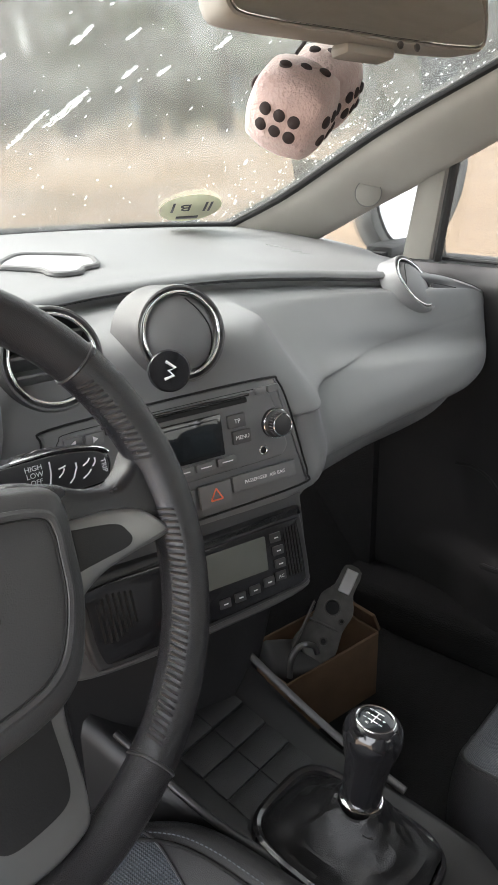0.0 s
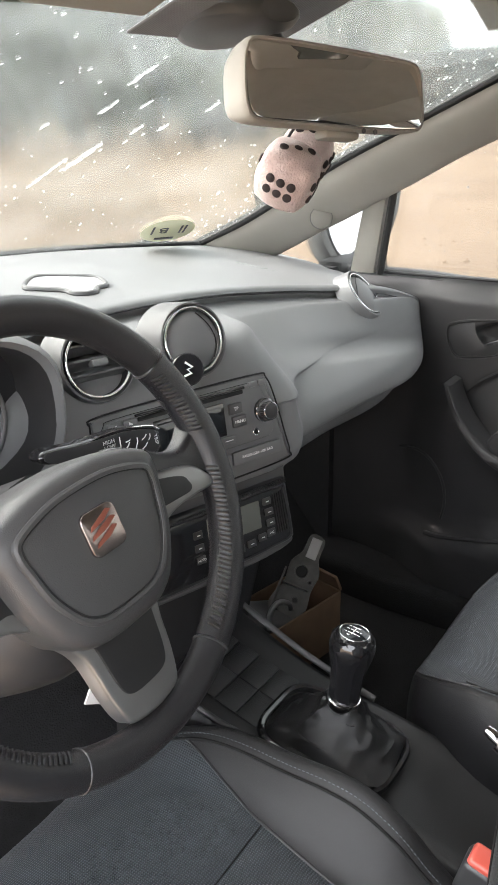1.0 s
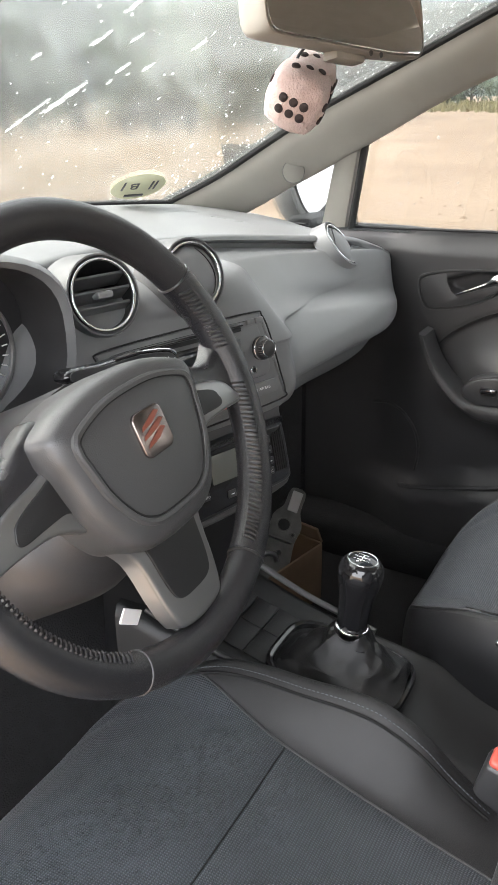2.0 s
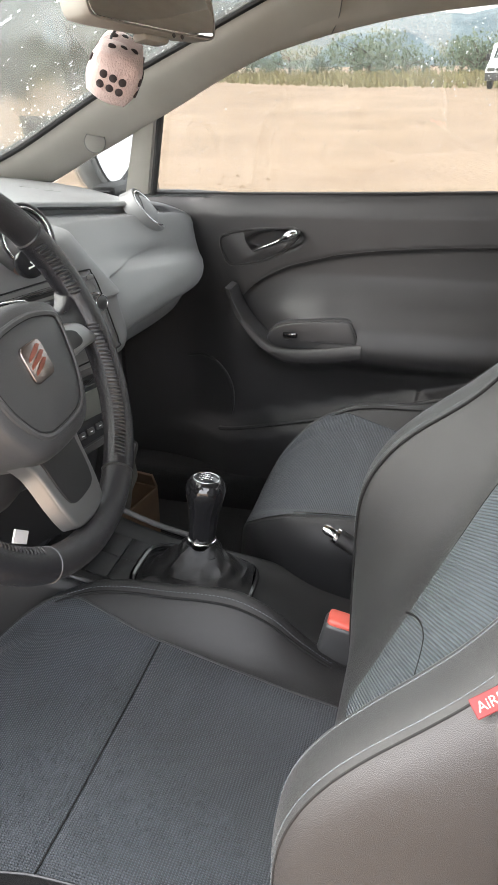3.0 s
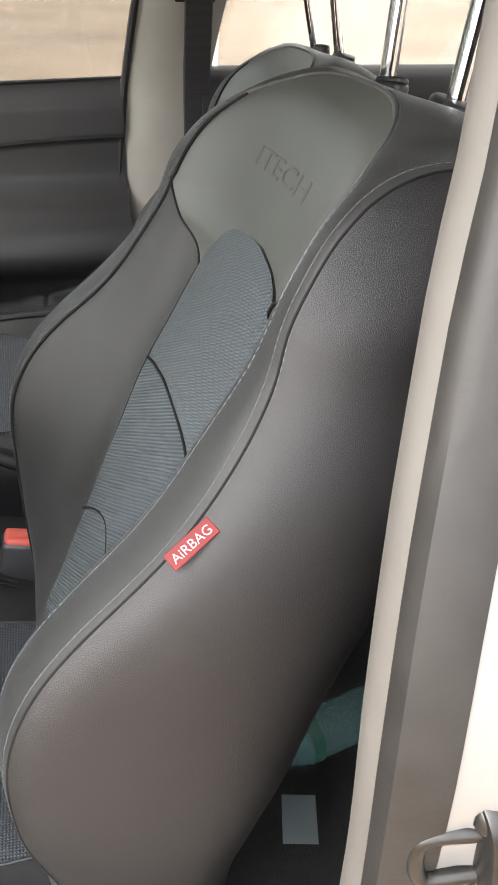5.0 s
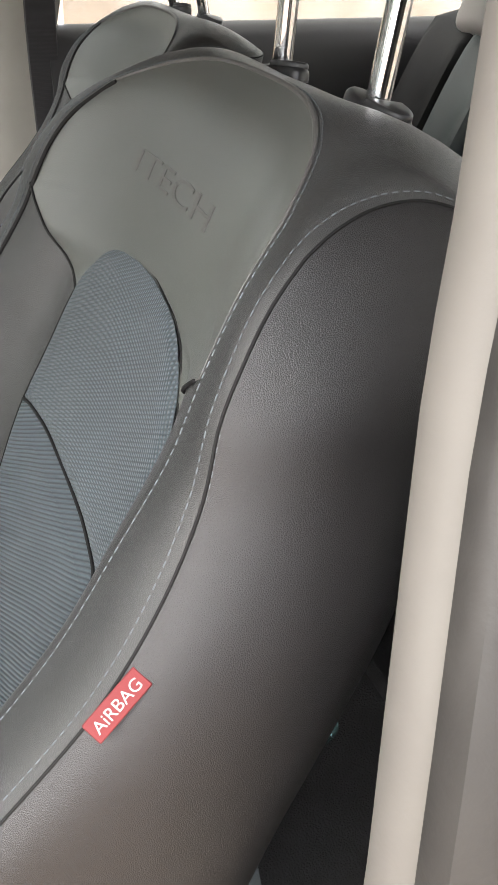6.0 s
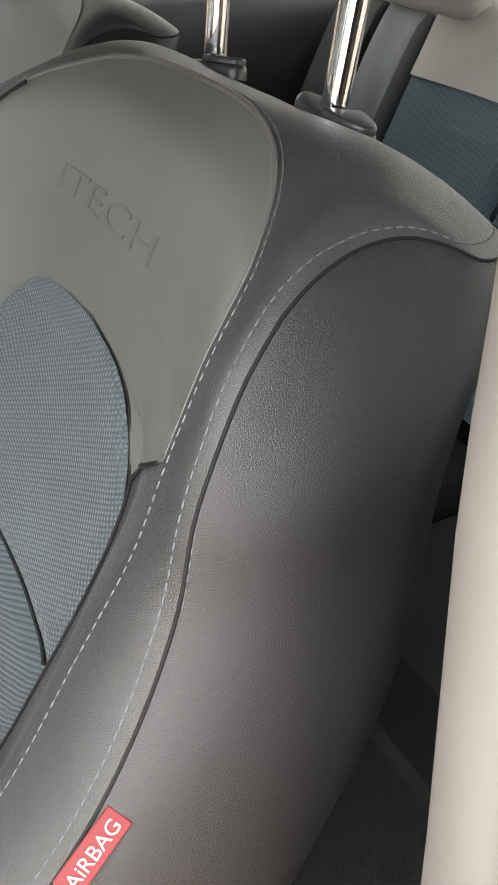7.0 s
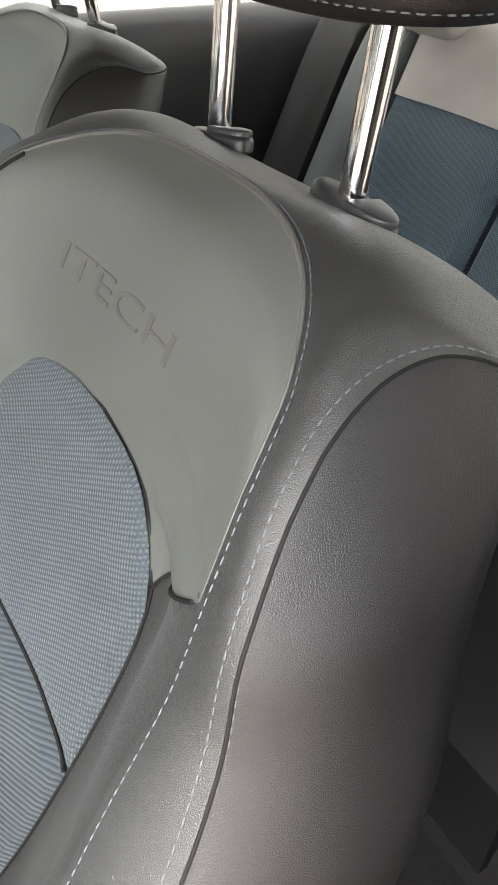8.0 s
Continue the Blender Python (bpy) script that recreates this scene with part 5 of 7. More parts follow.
dn = (dn - ex * dn.dot(ex)).normalized()
TM = basis((a + b) / 2 + dn * .0056 + Vector((-.0035, .001, 0)), ex, -dn, ex.cross(-dn).normalized())
part("cloth", *rbox(.031, .0108, .0012, .0005, 1, TM), TAG_RED, tg)
part("word", *letters("AiRBAG", .0076, TM @ Matrix.Translation((0, -.0005, .0008)), .0002), TAG_TEXT, tg, "pale woven lettering")

# ---- steering wheel ----
WC = Vector((-.345, .029, .928))
wa = radians(23)
WN, WU = Vector((0, -math.cos(wa), math.sin(wa))), Vector((0, math.sin(wa), math.cos(wa)))
WM = basis(WC, Vector((1, 0, 0)), WU, WN) @ Matrix.Rotation(radians(3), 4, "Z")
sw = thing("steering_wheel", WC, "black leather three-spoke steering wheel with satin silver trim", "steering wheel")


def ring(a0, a1, r, n=90, R=.1685, z=0.0, inner=0.0):
    return [WM @ Vector(((R - inner) * math.cos(t), (R - inner) * math.sin(t), z)) for t in np.linspace(radians(a0), radians(a1), n)]


RIM_SMOOTH = material("rim_smooth_leather", (0.0165, 0.0160, 0.0172), 0.29, grain="leather", gscale=1000, gdist=0.0003, gstrength=0.35, vary=0.2, vscale=20)
LACE = material("lace_leather", (0.026, 0.026, 0.028), 0.26, vary=0.2)
SE = [-103, -62, 33, 147, 242, 257]
for a0, a1, m in ((-62, 33, WHEEL_LEATHER), (33, 147, RIM_SMOOTH), (147, 242, WHEEL_LEATHER), (242, 298, RIM_SMOOTH)):
    part("rim_cover", *tube(ring(a0 + .3, a1 - .3, 0), .0157 if m is WHEEL_LEATHER else .0152, 20), m, sw)
for a in (-62, 33, 147, 242):
    part("rim_seam", *tube([WM @ Vector(((.1685 + .0153 * math.cos(q)) * math.cos(radians(a)), (.1685 + .0153 * math.cos(q)) * math.sin(radians(a)), .0153 * math.sin(q))) for q in np.linspace(0, math.tau, 28, endpoint=False)], .0012, 6, True), BLACK, sw)
for a0, a1 in ((-58, -4), (8, 31), (149, 172), (184, 238)):
    ch = []
    for a in np.arange(a0, a1, 1.55):
        t = radians(a)
        pts = []
        for q, da in ((2.12, -.010), (2.45, 0), (2.78, .010)):
            rr = .1685 + .0164 * math.cos(q)
            pts.append(WM @ Vector((rr * math.cos(t + da), rr * math.sin(t + da), .0164 * math.sin(q))))
        ch.append(tube(pts, .0010, 6))
    tagged(part("lacing", *join(*ch), LACE, sw, "black cross-stitched lacing"), kind="stuff")


def spoke(outline, z0, thick, mat, name, label="", r=.004, parent=None):
    return part(name, *prism(outline, thick, r, WM @ Matrix.Translation((0, 0, z0)), 3), mat, parent or sw, label)


def blend(pts, per=6):
    return [(p.x, p.y) for p in smooth_path([(x, y, 0) for x, y in pts], per, True)]


for s in (1, -1):
    spoke(blend([(s * x, y) for x, y in ((.06, .040), (.088, .0345), (.112, .0205), (.132, .0150), (.146, .0200), (.160, .030), (.168, .010), (.162, -.024), (.150, -.026), (.118, -.010), (.085, -.018), (.06, -.02))]), -.014, .019, WHEEL_LEATHER, "spoke", "black leather-clad spoke", .008)
    tr = spoke(blend([(s * x, y) for x, y in ((.070, .012), (.095, .0075), (.1185, .0025), (.138, -.0055), (.150, -.018), (.1545, -.0275), (.148, -.0298), (.125, -.0285), (.10, -.0290), (.084, -.033), (.066, -.04), (.064, -.01))]), -.006, .0145, SILVER, "spoke_trim", "satin silver spoke trim", .003)
    spoke(blend([(s * x, y) for x, y in ((.070, .006), (.094, .0015), (.1175, -.0065), (.1235, -.014), (.1246, -.0195), (.1188, -.0225), (.10, -.0215), (.080, -.021), (.068, -.026))]), .0075, .0024, CONSOLE, "switch_panel", "black blank panel", .0008, tr)
low = spoke(blend([(-.060, -.045), (-.042, -.082), (-.036, -.120), (-.031, -.141), (-.024, -.1495), (0, -.153), (.024, -.1495), (.031, -.141), (.036, -.120), (.042, -.082), (.060, -.045), (0, -.04)]), -.010, .0185, SILVER, "lower_spoke", "satin silver lower spoke")
spoke(blend([(-.034, -.05), (-.030, -.085), (-.026, -.115), (-.019, -.127), (0, -.1295), (.019, -.127), (.026, -.115), (.030, -.085), (.034, -.05), (0, -.045)]), .0082, .0024, CONSOLE, "spoke_inset", "black inset", .0008, low)
hub = [(-.078, .034), (-.04, .047), (0, .050), (.04, .047), (.078, .034), (.0835, .020), (.0805, .002), (.0725, -.031), (.0545, -.063), (.036, -.0755), (.018, -.0785), (0, -.079), (-.018, -.0785), (-.036, -.0755), (-.0545, -.063), (-.0725, -.031), (-.0805, .002), (-.0835, .020)]


def dome(k, z):
    return [WM @ Vector((x * k, y * k - .012 * (1 - k), z)) for x, y in blend(hub, 5)]


part("airbag_cover", *grid([dome(.90, -.03), dome(1.0, -.022), dome(1.015, .006), dome(1.005, .016), dome(.975, .0235), dome(.93, .0275), dome(.80, .0315), dome(.45, .0350), dome(.01, .0355)], True), HUB, sw, "dark grained airbag cover")
ih = [(x * .765, y * .70 - .0015) for x, y in hub]
part("pad_border", *tube([WM @ Vector((x * 1.05, y * 1.06, .0305)) for x, y in blend(ih, 5)], .0034, 8, True), HUB, sw, "raised border round the centre pad")
part("pad_groove", *tube([WM @ Vector((x, y, .0325)) for x, y in blend(ih, 5)], .0008, 6, True), VOID, sw)
em = spoke(round_rect(.034, .034, .007), .0345, .0035, BADGE, "badge", "chromed square badge", .0012)
# diagonal stripes coloured brown-red for the reflections in the chromed badge
for k, (w, y) in enumerate(((.024, .0072), (.027, .0008), (.024, -.0056))):
    o = [(-w / 2, y - .004), (w * .1, y - .001), (w / 2, y + .004), (w / 2 - .004, y + .006), (0, y + .003), (-w / 2 + .002, y - .001)]
    spoke(o, .0378, .001, material("badge_reflection_%d" % k, (.24, .075, .05), .35, metal=.5), "badge_stripe", "", .0003, em)
part("column_shroud", *tube(smooth_path([WC - WN * .02, WC - WN * .09 - WU * .01, WC - WN * .22 - WU * .02], 5), lambda t: .052 + .012 * t, 20), BLACK, sw, "black column shroud")
lc = smooth_path([WC - WN * .035 - WU * .045, WC - WN * .10 - WU * .062, WC - WN * .24 - WU * .085], 5)
part("lower_shroud", *tube(lc, lambda t: .046 + .030 * ease(0, .4, t), 28, flat=.8, up=WU), DOOR_PLASTIC, sw, "dark plastic lower column cover")

# wiper stalk behind the wheel
sk2 = thing("wiper_stalk", (-.25, .12, .925), "black wiper stalk with white symbols", "stalk")
SX, SY = Vector((.955, -.26, -.14)).normalized(), Vector((0, .20, .98))
SY = (SY - SX * SY.dot(SX)).normalized()
SKM = basis(Vector((-.2, .110, .93)), SX, SY, SX.cross(SY))
so_ = [(-.085, .005), (-.05, .008), (-.022, .0125), (.0, .0155), (.028, .0145), (.038, .008), (.039, -.004), (.034, -.012), (.012, -.0155), (-.02, -.0125), (-.05, -.009), (-.085, -.006)]
part("arm", *prism(blend(so_, 4), .020, .005, SKM @ Matrix.Translation((0, 0, -.018)), 3), GLOSS, sk2)
part("face", *prism([(x * .94 - .001, y * .84) for x, y in blend(so_, 4)], .0012, .0005, SKM @ Matrix.Translation((0, 0, .0016)), 1), BLACK, sk2, "matt black face")
part("chrome_edge", *tube([SKM @ Vector((x, y, .0008)) for x, y in blend(so_, 4)[6:20]], .0012, 6), CHROME, sk2, "thin chromed edge")
for txt, x, y, sz in (("HIGH", -.020, .0055, .0052), ("LOW", -.019, .0007, .0052), ("OFF", -.018, -.0042, .0050), ("TRIP", .032, .0015, .0052)):
    part("marking", *letters(txt, sz, SKM @ Matrix.Translation((x, y, .0030)) @ Matrix.Rotation(radians(-78 if txt == "TRIP" else 8), 4, "Z"), .0002), WHITE, sk2)
for x0, y0, x1, y1 in ((-.0085, -.008, -.0085, .009), (-.002, -.003, .002, .003), (-.002, .003, .003, .005), (.006, -.008, .010, -.001), (.010, -.001, .0105, .006), (.016, -.006, .022, .0), (.016, .003, .021, .008), (.0235, .002, .025, .008)):
    part("symbol", *tube([SKM @ Vector((x0, y0, .003)), SKM @ Vector(((x0 + x1) / 2 + .001, (y0 + y1) / 2, .003)), SKM @ Vector((x1, y1, .003))], .0006, 5), WHITE, sk2)
# ---- dashboard ----
YW = [(-.66, .60), (-.6, .645), (-.3, .83), (0, .89), (.3, .83), (.6, .645), (.66, .60)]
ZW = [(-.66, .952), (-.6, .966), (-.3, .980), (0, .984), (.3, .980), (.6, .966), (.66, .952)]
YC = [(-.66, .24), (-.55, .26), (-.37, .31), (-.2, .335), (0, .338), (.2, .322), (.37, .300), (.45, .275), (.55, .245), (.66, .215)]
ZC = [(-.66, .915), (-.55, .93), (-.37, .962), (-.2, .985), (0, .990), (.2, .979), (.37, .957), (.45, .944), (.55, .927), (.61, .913), (.66, .896), (.69, .884)]
YF = [(-.66, .24), (-.4, .26), (-.24, .266), (-.18, .247), (-.13, .228), (0, .186), (.10, .1535), (.128, .1455), (.145, .1405), (.162, .146), (.20, .178), (.25, .200), (.38, .212), (.5, .208), (.6, .202), (.66, .208), (.69, .214)]
YL = [(-.66, .23), (-.4, .25), (-.24, .25), (-.18, .232), (-.13, .213), (0, .171), (.10, .1385), (.128, .1315), (.145, .1270), (.165, .133), (.20, .150), (.38, .155), (.5, .153), (.55, .158), (.6, .168), (.64, .180), (.66, .188), (.69, .205)]
ZL = [(-.66, .70), (-.4, .74), (-.2, .775), (-.13, .777), (0, .777), (.12, .778), (.16, .780), (.23, .775), (.38, .774), (.5, .774), (.6, .778), (.66, .788)]


def dash_row(x):
    yw, zw, yc, zc, yf, yl, zl = (lut(t, x) for t in (YW, ZW, YC, ZC, YF, YL, ZL))
    side = ease(.10, .22, x)
    hump = bump(.520, .075, x)
    yc, zc = yc - .018 * hump, zc + .004 * hump
    top = smooth_path([(x, yw + .03, zw - .02), (x, yw, zw), (x, (yw + yc) / 2, (zw + zc) / 2 + .010), (x, yc + .05, zc + .004), (x, yc + .008, zc + .001)], 4)
    lip = [Vector((x, yc + .001, zc - .003)), Vector((x, yc, zc - .007)), Vector((x, yc + .006, zc - .011))]
    mid = ease(-.27, -.19, x) * (1 - ease(.09, .22, x))
    ym = ((yc + yf) / 2 + .006) * (1 - mid) + (yf + .030) * mid - .010 * hump
    yf -= .002 * hump
    fl = 1 - ease(.5, .62, abs(x))
    lip = [lip[0], lip[1] + Vector((0, .002 * (1 - fl), 0)), Vector((x, yc + .013 * fl, zc - .012))]
    face = smooth_path([(x, yc + .004 + .007 * fl, zc - .019)] + [(x, ((yc + ym) / 2) * (1 - mid) + (yf + .062) * mid, ((zc - .015) * .5 + (zc + .887) * .25) * (1 - mid) + .965 * mid), (x, ym - .012 * mid, (zc + .875) / 2 + .006), (x, yf, .872), (x, yf - .12 * (yf - yl) * side, .860), (x, ((yf + yl) / 2 + .002) * (1 - side) + (yl + .60 * (yf - yl)) * side, ((.86 + zl) / 2 + .004) * (1 - side) + .842 * side), (x, ((yf + yl * 3) / 4 + .001) * (1 - side) + (yl + .22 * (yf - yl)) * side, ((.86 + zl * 3) / 4 + .006) * (1 - side) + .814 * side), (x, yl + .001 + .006 * side, zl + .014), (x, yl + .003 + .016 * side, zl + .002), (x, yl + .014 + .022 * side, zl - .009), (x, yl + .06, zl - .05), (x, yl + .20, zl - .14)], 9)
    # the lower panel stands proud below a soft crease
    amount = ease(.20, .40, x) * (1 - ease(.58, .68, x))
    for p in face:
        d = .878 - .14 * (x - .258) - p.z
        if p.z > zl + .002:
            p.y += amount * (.008 * bump(-.007, .013, d) - .010 * ease(-.003, .015, d))
    face = [lip[-1] + Vector((0, 0, -.0005))] + face
    # the end by the door swells towards the cabin
    k = ease(.34, .54, x)
    for p in top + lip[:-1] + face + lip[-1:]:
        p.x += .010 * k
        p.y -= .013 * k * ease(.36, .27, p.y)
    return top + lip, face


dx = sorted(set(list(np.linspace(-.69, .10, 46)) + [.115, .13] + list(np.linspace(.14, .69, 70))))
dash = thing("dashboard", (0, .35, .70), "grey soft-grained dashboard sweeping across the car", "dashboard")
part("upper_pad", *grid([dash_row(x)[0] for x in dx]), DASH, dash, "grey soft upper pad", sharp=75)
part("front_face", *grid([dash_row(x)[1] for x in dx]), DASH, dash, "grey grained front face with glove box side", sharp=75)
# demister grille on the passenger's side of the dash top
solo("windscreen_seal", *tube([(x, lut(YW, x) + .004, lut(ZW, x) + .005) for x in np.linspace(-.64, .64, 50)], .006, 8), SEAL, "black rubber strip between dashboard and windscreen", "seal", kind="structure")
dv = thing("demister_grille", (.42, .33, .97), "black slotted demister grille in the dash top", "vent grille")


def dash_top(x, f, lift=0.0):
    yw, zw, yc, zc = (lut(t, x) for t in (YW, ZW, YC, ZC))
    c = smooth_path([(x, yw + .03, zw - .02), (x, yw, zw), (x, (yw + yc) / 2, (zw + zc) / 2 + .010), (x, yc + .05, zc + .004), (x, yc + .008, zc + .001)], 6)
    y = yc + f * (yw - yc)
    for a, b in zip(c[6:], c[7:]):
        if b.y <= y <= a.y:
            return a.lerp(b, (y - a.y) / (b.y - a.y)) + Vector((0, 0, lift))
    return c[12] + Vector((0, 0, lift))


def dash_at(x, y, lift=0.0):
    return dash_top(x, (y - lut(YC, x)) / (lut(YW, x) - lut(YC, x)), lift)


part("slot", *grid([[dash_at(.474 + .004 * a + b * (.005 + .008 * a), .412 - .105 * a, .0014) for b in (-1, 0, 1)] for a in np.linspace(-.5, 1.1, 22)]), VOID, dv)
part("rim", *tube([dash_at(.474 + .004 * a + .0055 + .008 * a, .412 - .105 * a, .0018) for a in np.linspace(-.5, 1.1, 18)], .0018, 6), DASH, dv)
for a in np.linspace(.05, 1.04, 8):
    c0, c1 = (dash_at(.474 + .004 * a + b * (.005 + .008 * a), .412 - .105 * a - .006 * b, .0022) for b in (-1, 1))
    part("slat", *tube([c0, c1], lambda t: .0012 + .0016 * t, 6), DASH, dv)
# upper tray lid with a rubber mat outline
tl = thing("dash_tray", (.07, .47, .99), "shallow tray lid with a pale mat on the dash top", "tray")
to = blend([(.022, .500), (.055, .535), (.089, .553), (.118, .525), (.142, .487), (.128, .455), (.108, .430), (.085, .425), (.066, .408), (.048, .408), (.038, .420), (.043, .445), (.030, .475)], 4)


def tray(s, lift):
    return [dash_at(.085 + (x - .085) * s, .482 + (y - .482) * s, lift) for x, y in to]


part("rim", *tube(tray(1.0, .002), .0042, 8, True), DASH_DARK, tl)
o = tray(.95, .003)
m_ = dash_at(.085, .482, .003)
part("mat", o + [m_], [(i, (i + 1) % len(o), len(o)) for i in range(len(o))], material("pale_mat", (.33, .34, .34), .25), tl, "pale glossy mat")

# instrument binnacle
bn = thing("instrument_binnacle", (-.345, .24, .93), "dark instrument cluster under a grey hood", "instrument cluster")
CB = Vector((-.345, .225, .945))


def oval(sx, sz, y, n=40, k=.75):
    return [CB + Vector((sx * abs(math.cos(a)) ** k * (1 if math.cos(a) > 0 else -1), y, sz * abs(math.sin(a)) ** k * (1 if math.sin(a) > 0 else -1))) for a in np.linspace(0, math.tau, n, endpoint=False)]


part("hood", *grid([oval(.19, .100, .16), oval(.182, .100, .05), oval(.174, .097, -.004), oval(.166, .092, -.011), oval(.158, .087, -.006)], True), DASH, bn, "grey hood", sharp=70)
part("liner", *grid([oval(.158, .087, -.006), oval(.156, .084, .01), oval(.160, .083, .06)], True), BLACK, bn, "black inner shroud")
part("dial_plate", *grid([oval(.162, .085, .055), oval(.10, .05, .052), oval(.01, .01, .052)], True, True), BLACK, bn)
for s in (-1, 1):
    c = CB + Vector((s * .075, .045, -.01))
    part("dial_ring", *tube([c + Vector((.058 * math.cos(a), 0, .058 * math.sin(a))) for a in np.linspace(0, math.tau, 40, endpoint=False)], .0025, 8, True), SILVER, bn)
    ch = [tube([c + Vector((q * math.cos(a), .002, q * math.sin(a))) for q in (.046, .053)], .0007, 5) for a in np.linspace(-.6, 3.75, 22)]
    part("scale_marks", *join(*ch), WHITE, bn)
    part("needle", *tube([c, c + Vector((-.035, -.002, -.03))], .0014, 6), ORANGE, bn)

# ---- centre stack on its plane turned to the driver ----
RV = Vector((.95105652, -.30901699, 0))
UV = Vector((.05005279, .15404666, .98679499))
NV = Vector((-.30493642, -.9384978, .16197424))
CM = basis(Vector((-.01, .187, .86)), RV, UV, NV)


def on_stack(x, y, z=0.0, turn=0):
    return CM @ Matrix.Translation((x, y, z)) @ Matrix.Rotation(radians(turn), 4, "Z")


def lump(outline, depth, r, z):
    return prism(outline, depth, r, CM @ Matrix.Translation((0, 0, z)), 3)


rad = thing("car_radio", CM @ Vector((0, -.07, 0)), "grey built-in car radio with dark display and chrome-ringed knob", "car radio")
panel = blend([(-.128, .036), (-.118, .047), (0, .050), (.104, .050), (.118, .044), (.128, .018), (.140, -.040), (.143, -.060), (.132, -.070), (0, -.074), (-.11, -.074), (-.122, -.062), (-.127, 0)], 5)
part("panel", *lump(panel, .018, .003, -.0165), RADIO, rad, "grey panel")
part("panel_gap", *tube([CM @ Vector((x * 1.012, y * 1.016, .0005)) for x, y in panel], .0011, 6, True), VOID, rad)
fo = blend([(-.118, .022), (-.114, .036), (-.10, .041), (0, .042), (.090, .042), (.103, .038), (.109, .028), (.118, -.008), (.121, -.020), (.116, -.029), (.10, -.032), (0, -.033), (-.10, -.033), (-.114, -.029), (-.118, -.018)], 4)
part("fascia", *lump(fo, .0035, .0015, .0005), RADIO, rad)
part("fascia_gap", *tube([CM @ Vector((x, y, .0017)) for x, y in fo], .0007, 6, True), VOID, rad)
part("disc_slot", *rbox(.150, .0055, .003, .0015, 2, on_stack(.003, .0345, .005)), VOID, rad, "disc slot")
part("slot_lip", *rbox(.156, .003, .004, .001, 2, on_stack(.003, .0395, .005)), GLOSS, rad)
part("display", *rbox(.092, .034, .003, .0012, 2, on_stack(-.003, .006, .0048)), SCREEN, rad, "dark glossy display")
part("display_bezel", *rbox(.100, .042, .003, .0012, 2, on_stack(-.003, .006, .0040)), GLOSS, rad)


def key(x, y, w, h, txt="", size=.006, mat=RADIO, holder=None, z=.0055):
    k = part("button", *rbox(w, h, .005, .0014, 2, on_stack(x, y, z)), mat, holder or rad)
    if txt:
        part("marking", *letters(txt, size, on_stack(x, y, z + .0027), .00015), WHITE, k)
    return k


key(.063, .016, .020, .014, "TP", .0062, DASH_DARK)
key(.067, -.001, .021, .014, "MENU", .0058, DASH_DARK)
key(.094, .0405, .013, .007, "")
key(.109, .0405, .013, .007, "")
for k in range(6):
    b = key(-.073 + .024 * k, -.0215, .0215, .0085)
    part("marking", *rbox(.012, .0012, .0004, .0001, 1, on_stack(-.073 + .024 * k, -.0215, .0082)), WHITE, b)
for k in range(4):
    b = key(-.103, .030 - .013 * k, .017, .010)
for x, s in ((-.103, 1), (-.083, -1)):
    b = key(x, .032, .017, .011)
    part("marking", *prism([(-.003 * s, 0), (.002 * s, .003), (.002 * s, -.003)][::s], .0003, .0001, on_stack(x, .032, .0082)), WHITE, b)
def hoop(r, h, w, m, n=40):
    return tube([m @ Vector((r * math.cos(a), r * math.sin(a), h)) for a in np.linspace(0, math.tau, n, endpoint=False)], w, 8, True)


KO = on_stack(.108, .004, .004)
kn = part("volume_knob", *lathe([(0, .0172), (.0090, .0172), (.0104, .0165), (.0112, .0145), (.0116, .010), (.0125, .007), (.0150, .005), (.0155, 0)], 40, KO), BLACK, rad, "black knob")
part("knob_ring", *hoop(.0106, .0160, .0009, KO), CHROME, kn, "chromed ring")
part("knob_ring", *hoop(.0146, .0045, .0009, KO), CHROME, kn, "chromed ring")
for k in range(24):
    a = k * math.tau / 24
    part("knob_rib", *tube([KO @ Vector((.0117 * math.cos(a), .0117 * math.sin(a), h)) for h in (.008, .0145)], .0006, 5), DASH_DARK, kn)
part("socket_ring", *hoop(.0042, .0008, .0010, on_stack(.091, -.021, .0045), 24), CHROME, rad, "jack socket")
part("socket", *lathe([(0, .0006), (.0036, .0006)], 20, on_stack(.091, -.021, .0045)), VOID, rad)
hz = key(.030, -.052, .036, .024, mat=RADIO)
tri_ = [(math.sin(a) * .0078, math.cos(a) * .0078 - .001) for a in (0, 2.094, 4.189)]
tri_ = [tuple(Vector(tri_[k]).lerp(Vector(tri_[(k + 1) % 3]), f)) for k in range(3) for f in (.02, .34, .67, .98)]
part("warning_triangle", *tube([on_stack(.030 + x, -.052 + y, .0085).translation for x, y in tri_], .0008, 6, True), ORANGE, hz, "orange-red triangle")
ab = key(.088, -.0475, .076, .017)
part("marking", *letters("PASSENGER  AIR BAG", .0052, on_stack(.088, -.0475, .0082), .00015), WHITE, ab)
key(-.04, -.053, .095, .024)

cl = thing("climate_control", CM @ Vector((0, -.2, 0)), "dark climate control panel with small display and buttons", "climate control")
po = blend([(-.125, -.098), (0, -.096), (.118, -.094), (.127, -.102), (.132, -.165), (.128, -.180), (.10, -.184), (0, -.190), (-.10, -.192), (-.12, -.182), (-.127, -.12)], 5)
CL = CM @ Matrix.Translation((0, 0, -.012))
part("panel", *prism(po, .02, .005, CL, 3), BLACK, cl, "dark grey panel")
part("recess", *prism([(x * .93, -.142 + (y + .142) * .84) for x, y in po], .004, .001, CL @ Matrix.Translation((0, 0, .0195))), GLOSS, cl)
